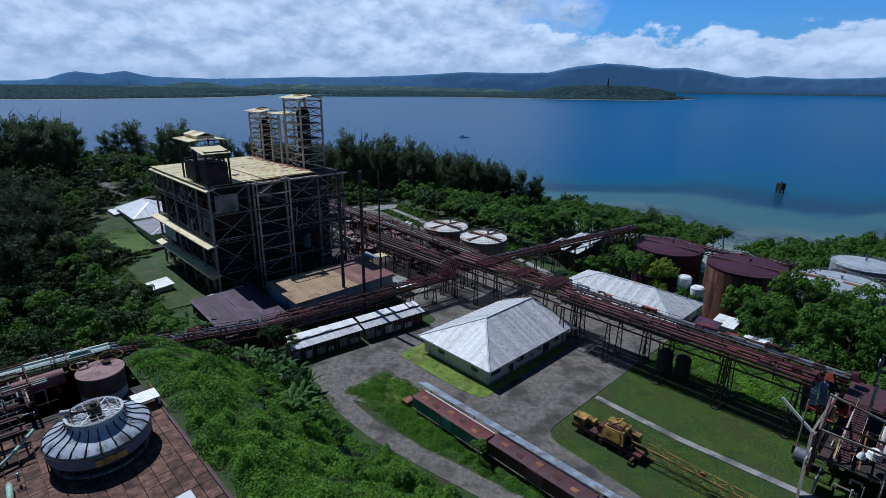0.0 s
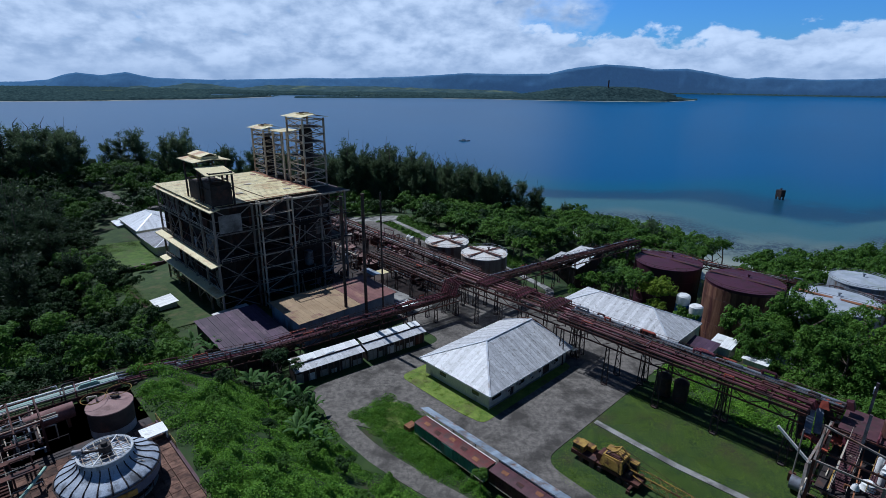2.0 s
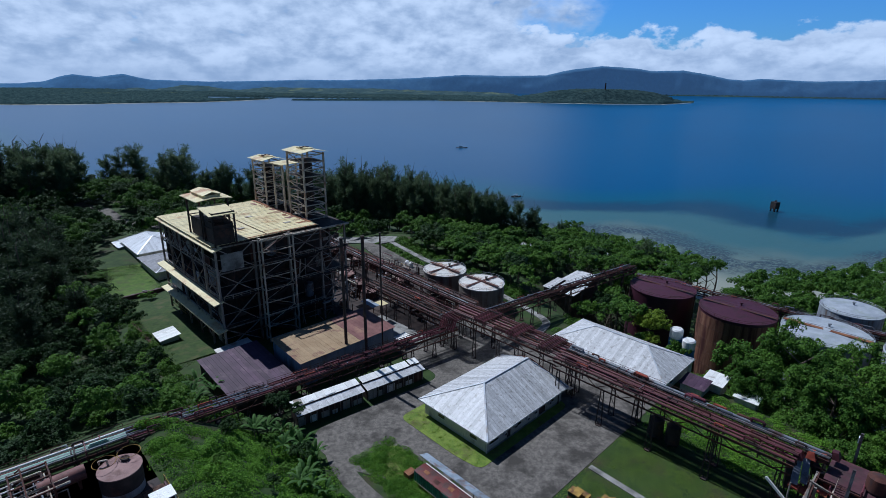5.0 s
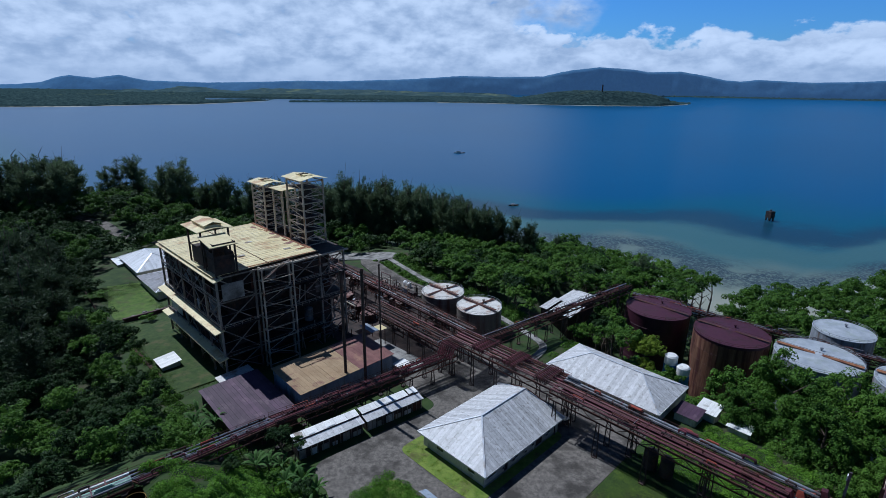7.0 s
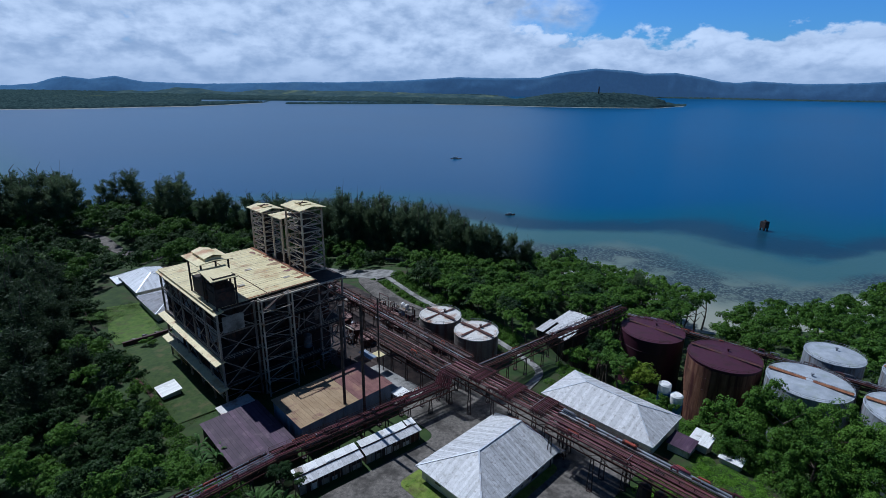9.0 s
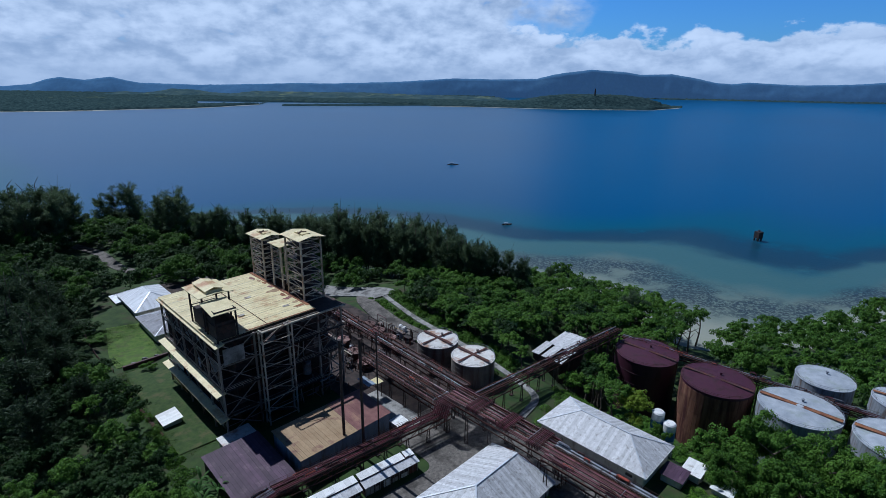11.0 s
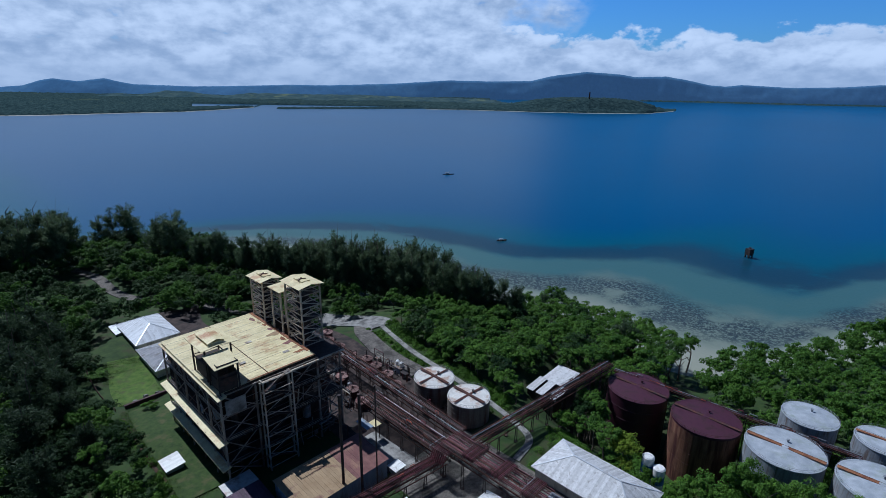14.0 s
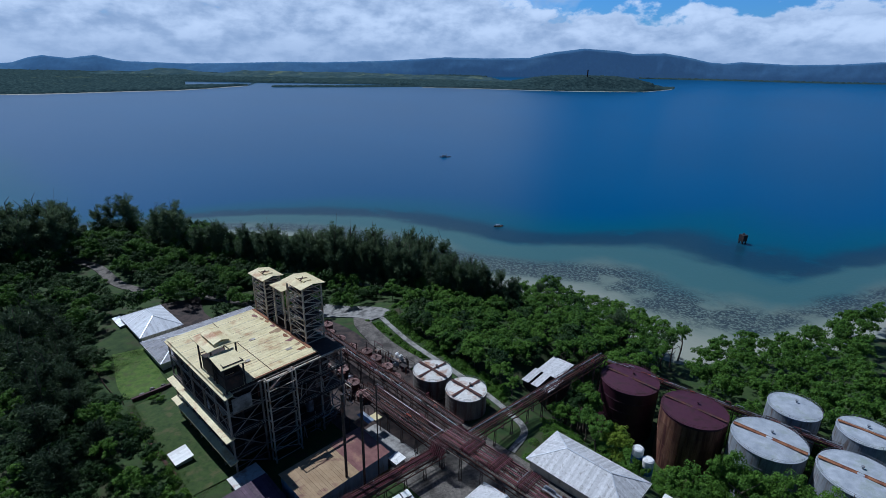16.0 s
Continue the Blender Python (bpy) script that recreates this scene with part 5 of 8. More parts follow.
for u, v, r, top, lid in ((147.5, 49.5, 1.9, 8.3, M_WHITE), (147.0, 45.5, 1.9, 6.4, M_WHITE)):
    t = thing("vertical_tank", u, v, -9.0, "small white upright tank with a blue lower band", "tank", "white upright tanks")
    part("shell", Geo().lathe([(r, 0), (r, top + 8.4), (r * 0.8, top + 8.8), (0.1, top + 9.0)], 24), M_WHITE, t)
    part("band", Geo().lathe([(r + 0.02, top + 3.0), (r + 0.02, top + 6.0)], 24), M_BLUE, t, "blue painted band")
for u, v in ((103.6, 35.3), (103.6, 31.6)):
    t = thing("vertical_vessel", u, v, 1.0, "rusty dark upright vessel beside the lawn", "tank", "upright vessels")
    part("shell", Geo().lathe([(0.9, 0.6), (1.5, 1.0), (1.5, 5.2), (0.9, 5.8), (0.1, 6.0)], 20), M_DARK, t)
    for a in (0.6, 2.7, 4.8):
        part("leg", Geo().box(1.1 * math.cos(a) - 0.1, 1.1 * math.cos(a) + 0.1, 1.1 * math.sin(a) - 0.1, 1.1 * math.sin(a) + 0.1, -0.2, 1.0), M_RUST, t)


# ---- pipe racks ----


def rack(name, a, b, z, width, label, pipes, legs=12.0, tall=True, ground=None, za=None, zb=None):
    """A trestle from a to b (u, v) with pipes along it. pipes: (offset, lift, radius, material)."""
    za, zb = z if za is None else za, z if zb is None else zb
    A, B = Vector((*a, za)), Vector((*b, zb))
    d = B - A
    flat = Vector((d.x, d.y, 0)).normalized()
    side = Vector((-flat.y, flat.x, 0))
    root = new(name)
    root.matrix_world = pose(*xy(*a), 0, 0, 0, 45)
    tagged(root, label, "pipe rack", "pipe racks")
    O = Vector((*a, 0))
    A, B = A - O, B - O
    w = width / 2
    up = Vector((0, 0, 1))
    for s in (-w, w):
        part("girder", Geo().beam(A + side * s, B + side * s, 0.25, 0.5), M_RUST, root)
        part("lower_girder", Geo().beam(A + side * s - up * 1.8, B + side * s - up * 1.8, 0.2, 0.3), M_RUST, root)
        n = max(2, round(d.length / 3.0))
        g = Geo()
        for k in range(n):
            p, q = A.lerp(B, k / n), A.lerp(B, (k + 1) / n)
            lo, hi = (p, q) if k % 2 else (q, p)
            g.beam(lo + side * s - up * 1.8, hi + side * s, 0.12)
        part("lattice", g, M_RUST, root)
    n = max(1, round(d.length / 3.0))
    for k in range(n + 1):
        p = A.lerp(B, k / n)
        part("cross_beam", Geo().beam(p + side * -w, p + side * w, 0.2, 0.25), M_RUST, root)
    n = max(1, round(d.length / legs))
    for k in range(n + 1):
        p = A.lerp(B, (k + 0.15) / (n + 0.3))
        gz = height(O.x + p.x, O.y + p.y) - 0.3
        for s in (-w, w):
            foot = Vector((p.x, p.y, gz)) + side * s
            g = Geo()
            for e in (-0.55, 0.55):
                g.beam(foot + flat * e * 1.3, p + side * s + flat * e * 0.6 - up * 1.6, 0.2)
            hgt = p.z - 1.6 - gz
            m = max(2, int(hgt / 1.6))
            for i in range(m):
                z0, z1 = gz + hgt * i / m, gz + hgt * (i + 1) / m
                e = 0.55 if i % 2 else -0.55
                g.beam(Vector((foot.x, foot.y, z0)) + flat * e, Vector((foot.x, foot.y, z1)) - flat * e, 0.1)
            part("trestle_leg", g, M_DARK, root)
            part("footing", Geo().box(foot.x - 0.5, foot.x + 0.5, foot.y - 0.5, foot.y + 0.5, gz - 0.5, gz + 0.6), M_DARK, root)
    for off, lift, r, mat in pipes:
        part("pipe", Geo().tube(A + side * off + up * (lift + r), B + side * off + up * (lift + r), r, 8), mat, root)
    rr = random.Random(int(a[0] * 7 + a[1]))
    n = max(2, round(d.length / 4.5))
    for s in (-w - 0.15, w + 0.15):
        g = Geo().tube(A + side * s + up * 1.15, B + side * s + up * 1.15, 0.05, 4, caps=False).tube(A + side * s + up * 0.65, B + side * s + up * 0.65, 0.04, 4, caps=False)
        for k in range(n + 1):
            p = A.lerp(B, k / n) + side * s
            g.beam(p, p + up * 1.15, 0.08)
        part("handrail", g, M_RUST if s < 0 else M_DARK, root)
    for k in range(round(d.length / 3.4)):
        t0 = rr.uniform(0.02, 0.94)
        t1 = min(0.99, t0 + rr.uniform(1.2, 4.0) / d.length)
        off, lift, r, mat = rr.choice(pipes)
        p, q = A.lerp(B, t0) + side * off + up * (lift + r), A.lerp(B, t1) + side * off + up * (lift + r)
        e = rr.uniform(0.5, 1.1)
        part("pipe_loop", Geo().path([p, p + up * e, q + up * e, q], max(0.1, r * 0.9), 6), rr.choice((mat, M_REDPIPE, M_RUST, M_REDBRIGHT, M_DARK)), root)
    for k in range(round(d.length / 5.0)):
        p = A.lerp(B, rr.uniform(0.03, 0.97))
        x0, x1 = sorted((rr.uniform(-w, w), rr.uniform(-w, w)))
        part("branch_pipe", Geo().path([p + side * x0 + up * 0.2, p + side * x0 + up * 1.0, p + side * x1 + up * 1.0, p + side * x1 - up * rr.uniform(0.5, 2.5)], rr.uniform(0.07, 0.14), 6), rr.choice((M_REDPIPE, M_RUST, M_GREYPIPE, M_DARK)), root)
    return root


def pipe_bed(width, n, mats, lift=0.25, big=0.28, seed=1):
    rnd = random.Random(seed)
    out = []
    for k in range(n):
        off = -width / 2 + width * (k + 0.5) / n
        out.append((off, lift + rnd.choice((0, 0, 0.25, 0.5)), rnd.uniform(0.12, big), rnd.choice(mats)))
    return out


MIX2 = [M_REDPIPE, M_DARK, M_RUST, M_GREYPIPE, M_RUST]
RED, MIX = [M_REDPIPE, M_REDPIPE, M_REDPIPE, M_RUST], [M_REDPIPE, M_GREYPIPE, M_RUST, M_GREYPIPE]
rack("pipe_rack", (101.2, 9.2), (101.2, 60), 12.3, 5.8, "long elevated trestle of oxide-red pipes", pipe_bed(5.2, 15, RED, big=0.20, seed=2), 11.5)
rack("pipe_rack", (105.6, 5.0), (105.6, 60), 12.3, 2.2, "narrow trestle of grey clad pipes beside the red ones", pipe_bed(2.2, 4, [M_GREYPIPE], big=0.32, seed=3), 16)
rack("pipe_rack", (104.4, 60.2), (104.0, 97), 11.9, 8.6, "wide trestle bed of oxide-red pipes over the yard", pipe_bed(7.8, 15, RED, big=0.25, seed=12), 9)
rack("pipe_rack", (102.0, 97.4), (102.6, 137), 9.3, 8.0, "wide bed of oxide-red pipes behind the crossing", pipe_bed(7.5, 12, MIX2, big=0.26, seed=4), 8)
rack("pipe_rack", (110.0, 97), (114.6, 207), 11.2, 4.6, "long rusty trestle carrying mixed pipes", pipe_bed(4.4, 8, MIX2, big=0.22, seed=5), 9)
rack("pipe_rack", (101.0, 96.6), (46.0, 103.2), 7.2, 4.2, "rusty trestle with thin red pipes past the stores", pipe_bed(4.0, 9, RED, big=0.17, seed=6), 8)
rack("pipe_rack", (46.0, 103.2), (14.0, 91.0), 7.2, 4.0, "rusty trestle climbing the bushy slope", pipe_bed(3.8, 7, MIX, big=0.18, seed=7), 9, za=7.2, zb=17.6)
rack("pipe_rack", (14.0, 91.0), (-40.0, 95.0), 17.8, 4.6, "trestle with mint green and grey pipes on the hill", pipe_bed(4.2, 5, MIX, big=0.2, seed=8) + [(1.0, 0.5, 0.26, M_MINT), (0.1, 0.4, 0.24, M_MINT), (-1.2, 0.4, 0.2, M_WHITE)], 10)
rack("pipe_rack", (110.0, 92.0), (196.0, 88.0), 9.5, 4.4, "rusty trestle running out towards the tanks", pipe_bed(4.0, 8, MIX2, big=0.22, seed=9), 10, za=10.2, zb=5.4)
rack("pipe_rack", (200.0, 87.0), (207.5, 0.0), 1.0, 2.0, "low trestle linking the big tanks", pipe_bed(1.8, 3, MIX, big=0.2, seed=10), 18)
# raised crossing of the red pipes
cross = thing("pipe_crossing", 102.5, 95.0, 10.8, "oxide-red pipes bent in raised loops at the crossing", "pipes")
for k in range(8):
    o = -2.8 + 0.75 * k
    part("pipe", Geo().path([(-6.5, o, -2.0), (-5.0, o, 1.0), (5.5, o, 1.0), (8.5, o, -0.1)], 0.19), M_REDPIPE, cross)
for base_v, n, hgt in ((84.0, 9, 1.3), (73.0, 8, 1.1), (62.5, 8, 1.4)):
    loop = thing("expansion_loop", 104.4, base_v, 12.2, "raised oxide-red pipe expansion loop on the trestle", "pipes", "expansion loops")
    for k in range(n):
        o = 0.5 * k
        part("pipe", Geo().path([(-4.0, o, 0.2), (-4.0, o, hgt), (3.8, o, hgt), (3.8, o, 0.2)], 0.15), M_REDPIPE if k % 3 else M_RUST, loop)

# ---- long sheds, wagons and crane ----


def long_shed(c, label, seed):
    s = thing("long_shed", c[0], c[1], 1.0, label, "shed", "long white sheds", turn=-7.3)
    q = random.Random(seed)
    # solid dark blocks stand for the shade inside the open shed
    part("body", Geo().box(-8.4, 8.4, -1.6, 2.2, -0.5, 3.1), M_DARK, s, "dark block standing for the shaded open side of the shed")
    for k in range(12):
        part("side_post", Geo().box(-8.3 + 1.5 * k, -8.14 + 1.5 * k, -1.97, -1.83, -0.4, 3.2), M_STEEL, s)
    for k in range(6):
        x = -8.2 + 2.8 * k
        part("side_panel", Geo().box(x, x + q.uniform(1.2, 2.6), -1.78, -1.7, -0.3, q.uniform(1.0, 2.6)), q.choice((M_CONC, M_WHITE_ROOF, M_RUST)), s)
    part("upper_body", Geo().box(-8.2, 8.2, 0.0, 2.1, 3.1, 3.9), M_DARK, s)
    sheet_roof(s, [(-8.7, -2.5, 3.25), (8.7, -2.5, 3.25), (8.7, 0.1, 3.75), (-8.7, 0.1, 3.75)], M_WHITE_ROOF, 1.3)
    sheet_roof(s, [(-8.6, 0.1, 4.1), (8.6, 0.1, 4.1), (8.6, 2.6, 4.4), (-8.6, 2.6, 4.4)], M_WHITE, 1.5, gaps=(9,) if seed == 2 else ())
    for k in range(5):
        x, e = q.uniform(-8, 6.5), q.uniform(0.05, 0.3)
        part("loose_sheet", Geo().slab([(x, 0.2, 4.3), (x + 1.5, 0.3, 4.36), (x + 1.7, 2.2, 4.4 + e), (x + 0.1, 2.5, 4.5 + e * 0.6)], 0.05), q.choice((M_WHITE, M_WHITE, M_DIRTY_ROOF)), s, "lifted white roof sheet")
    # dark strip drawn in as the shade below the upper roof's edge
    part("ridge_gap", Geo().box(-8.4, 8.4, 0.02, 0.09, 3.72, 4.12), M_DARK, s, "dark strip standing for the shade under the upper roof")
    return s


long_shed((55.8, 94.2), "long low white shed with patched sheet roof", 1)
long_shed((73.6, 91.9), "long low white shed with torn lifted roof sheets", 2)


def wagon(u, v0, v1, body, roof, label):
    w = thing("freight_wagon", u, v0, 1.1, label, "wagon", "freight wagons")
    L = v1 - v0
    part("body", Geo().box(0, 2.9, 0, L, 0.9, 3.3), body, w)
    part("roof", Geo().poly([(1.45 + 1.55 * math.cos(t), y, 3.25 + 0.24 * math.sin(t)) for y in (-0.1, L + 0.1) for t in [math.pi * k / 10 for k in range(11)]],
                            [(k, k + 1, 12 + k, 11 + k) for k in range(10)] + [tuple(range(10, -1, -1)), tuple(range(11, 22))]), roof, w)
    n = int(L / 0.55)
    for k in range(n + 1):
        y = L * k / n
        part("side_rib", Geo().box(-0.09, 0.0, y - 0.05, y + 0.05, 0.95, 3.25), body, w)
    for k in range(1, int(L / 1.8)):
        part("roof_seam", Geo().poly([(1.45 + 1.6 * math.cos(t), 1.8 * k + q, 3.26 + 0.27 * math.sin(t)) for q in (-0.06, 0.06) for t in [math.pi * j / 10 for j in range(11)]], [(j, j + 1, 12 + j, 11 + j) for j in range(10)]), roof, w)
    part("chassis", Geo().box(0.3, 2.6, 0.2, L - 0.2, 0.55, 0.9), M_DARK, w)
    for y in (1.6, 3.4, L - 3.4, L - 1.6):
        for x in (0.55, 2.35):
            part("wheel", Geo().tube((x - 0.07, y, 0.38), (x + 0.07, y, 0.38), 0.45, 14), M_RUST, w)
    part("door", Geo().box(-0.14, -0.02, L * 0.42, L * 0.58, 1.0, 3.15), body, w)
    part("sill_rail", Geo().box(-0.12, -0.02, 0.1, L - 0.1, 0.84, 0.98), M_PALE, w, "pale worn sill rail")
    part("eave_strip", Geo().box(2.95, 3.1, 0.0, L, 3.22, 3.36), M_WHITE, w, "white eave strip")
    part("end_ladder", Geo().tube((0.4, L + 0.12, 0.9), (0.4, L + 0.12, 3.6), 0.035, 4).tube((0.9, L + 0.12, 0.9), (0.9, L + 0.12, 3.6), 0.035, 4), M_RUST, w)
    for k in range(5):
        y, q = L * (0.12 + 0.18 * k), 0.4 + 0.35 * (k % 3)
        part("roof_patch", Geo().slab([(q, y, 3.50), (q + 0.9, y, 3.56), (q + 0.8, y + 1.3, 3.56), (q + 0.1, y + 1.2, 3.50)], 0.03), M_RUST if k % 2 else M_RUSTBRIGHT, w, "rusted roof patch")
    return w


wagon(54.9, 44.2, 61.8, M_TEAL, M_WAGONRED, "old teal freight wagon with a faded red roof")
wagon(55.6, 25.0, 43.6, M_WAGONDARK, M_WAGONDARK, "old maroon freight wagon overgrown at its side")
wagon(56.6, 5.6, 24.4, M_WAGONDARK, M_WAGONDARK, "old maroon freight wagon at the end of the row")
lean = thing("lean_to_roof", 58.4, 4.0, 1.1, "long blue-grey corrugated lean-to roof behind the wagons", "roof")
sheet_roof(lean, [(0.1, 0, 3.9), (2.5, 0, 3.0), (1.9, 60.0, 3.0), (-0.2, 60.0, 3.9)], M_LEANTO, 0.9)
for k in range(11):
    part("post", Geo().box(1.5 - 0.08, 1.5 + 0.08 - 0.06 * k * 0.1, 1 + 5.7 * k, 1.15 + 5.7 * k, -0.3, 3.0), M_RUST, lean)
crate = single("crate", Geo().box(0, 2.0, 0, 1.6, -0.2, 1.3).box(-0.05, 2.05, -0.05, 0.1, 0.4, 0.55).box(-0.05, 2.05, 1.5, 1.65, 0.4, 0.55), M_RUSTBRIGHT, 54.6, 63.2, 1.1, "small red-brown rusted box at the wagon's end", "crate")


def crane():
    c = thing("mobile_crane", 72.2, 23.5, 1.1, "derelict yellow truck crane with its lattice boom laid on grass", "crane")
    part("carrier", Geo().box(0.3, 3.1, 2.0, 14.5, 0.9, 1.5).box(0.1, 3.3, 10.0, 14.8, 0.9, 1.7), M_RUST, c, "brown rusted carrier deck")
    for y in (4.0, 5.4, 9.2, 10.6, 12.8):
        for x in (0.35, 3.05):
            wh = part("wheel", Geo().tube((x - 0.22, y, 0.45), (x + 0.22, y, 0.45), 0.55, 16), M_DARK, c)
            part("rim", Geo().tube((x - 0.24, y, 0.45), (x + 0.24, y, 0.45), 0.25, 12), M_RUST, wh)
    part("driver_cab", Geo().box(0.3, 1.7, 12.6, 14.6, 1.5, 3.1), M_YELLOW, c)
    part("cab_window", Geo().box(0.26, 1.74, 13.2, 14.64, 2.2, 2.9), M_GLASS, c)
    part("cab_roof", Geo().box(0.1, 1.9, 12.4, 14.7, 3.1, 3.25), M_YELLOW, c)
    part("engine_hood", Geo().box(1.7, 3.1, 11.4, 14.4, 1.6, 2.5), M_YELLOW, c)
    part("turntable", Geo().tube((1.7, 6.8, 1.5), (1.7, 6.8, 1.9), 1.3, 24), M_DARK, c)
    part("machine_house", Geo().poly([(0.0, 5.0, 1.9), (3.3, 5.0, 1.9), (3.3, 9.2, 1.9), (0.0, 9.2, 1.9), (0.35, 5.3, 4.2), (3.0, 5.3, 4.3), (3.0, 8.8, 4.1), (0.35, 8.8, 4.0)],
                                 [(3, 2, 1, 0), (4, 5, 6, 7), (0, 1, 5, 4), (1, 2, 6, 5), (2, 3, 7, 6), (3, 0, 4, 7)]), M_YELLOW, c, "faded yellow machine house streaked with rust")
    part("house_roof", Geo().box(1.5, 3.1, 5.2, 8.9, 4.18, 4.42), M_YELLOW, c)
    part("engine_cover", Geo().box(0.5, 1.4, 5.6, 8.4, 4.1, 4.34), M_RUST, c, "rust-brown engine cover")
    part("house_door", Geo().poly([(-0.02, 5.6, 2.1), (-0.02, 8.4, 2.1), (0.22, 8.2, 3.7), (0.22, 5.8, 3.7), (0.06, 5.6, 2.1), (0.06, 8.4, 2.1), (0.3, 8.2, 3.7), (0.3, 5.8, 3.7)],
                              [(0, 1, 2, 3), (7, 6, 5, 4), (0, 4, 5, 1), (3, 2, 6, 7)]), M_YELLOW, c)
    # no hole in the house: a dark plate gives the bay's shade
    part("side_opening", Geo().box(0.6, 2.7, 4.93, 5.1, 2.1, 3.6), M_DARK, c, "dark plate standing for the shaded open machine bay")
    part("operator_cab", Geo().box(2.2, 3.3, 3.4, 5.0, 1.8, 3.7), M_YELLOW, c)
    part("cab_window", Geo().box(2.16, 3.34, 3.36, 4.7, 2.7, 3.5), M_GLASS, c)
    part("winch", Geo().tube((0.7, 4.2, 2.0), (2.0, 4.2, 2.0), 0.5, 14), M_DARK, c)
    part("pendant_cable", Geo().tube((1.0, 6.6, 5.4), (1.8, -6.0, 3.0), 0.05, 4).tube((2.4, 6.6, 5.4), (2.8, -6.0, 3.0), 0.05, 4), M_RUST, c)
    for y in (-7.0, -16.0, -26.0):
        part("boom_pulley", Geo().tube((1.9, y, 2.9 + 0.025 * y), (2.5, y, 2.9 + 0.025 * y), 0.42, 12), M_RUSTBRIGHT, c)
    part("cable_drum", Geo().tube((0.6, 9.4, 2.6), (2.8, 9.4, 2.6), 0.8, 18), M_RUST, c)
    part("gantry", Geo().beam((0.6, 8.6, 3.9), (0.8, 6.6, 5.4), 0.2).beam((2.8, 8.6, 3.9), (2.6, 6.6, 5.4), 0.2).beam((0.8, 6.6, 5.4), (1.2, 4.0, 3.4), 0.14).beam((2.6, 6.6, 5.4), (2.4, 4.0, 3.4), 0.14).beam((0.8, 6.6, 5.4), (2.6, 6.6, 5.4), 0.2), M_YELLOW, c)
    # lattice boom
    A, B = Vector((1.9, 4.6, 2.4)), Vector((3.0, -38.0, 1.2))
    hw = 0.75
    ch = [(-hw, -hw), (hw, -hw), (hw, hw), (-hw, hw)]
    for sx, sz in ch:
        part("boom_chord", Geo().tube(A + Vector((sx * 0.4, 0, sz * 0.4)), A.lerp(B, 0.08) + Vector((sx, 0, sz)), 0.08, 6).tube(A.lerp(B, 0.08) + Vector((sx, 0, sz)), B + Vector((sx, 0, sz)), 0.08, 6), M_YELLOW, c)
    n = 30
    for i in range(4):
        g = Geo()
        (ax, az), (bx, bz) = ch[i], ch[(i + 1) % 4]
        for k in range(n):
            p, q = A.lerp(B, 0.08 + 0.92 * k / n), A.lerp(B, 0.08 + 0.92 * (k + 1) / n)
            s, e = (p + Vector((ax, 0, az)), q + Vector((bx, 0, bz))) if k % 2 else (p + Vector((bx, 0, bz)), q + Vector((ax, 0, az)))
            g.tube(s, e, 0.05, 5)
        part("boom_lacing", g, M_YELLOW, c)
    part("outrigger", Geo().box(-0.9, 4.3, 2.9, 3.3, 0.6, 0.9).box(-1.1, -0.6, 2.8, 3.4, -0.1, 0.6).box(4.0, 4.5, 2.8, 3.4, -0.1, 0.6), M_RUST, c)
    return c


crane()


# ---- hilltop deck: cooling tower, tank and pipework ----
DECK = 16.9


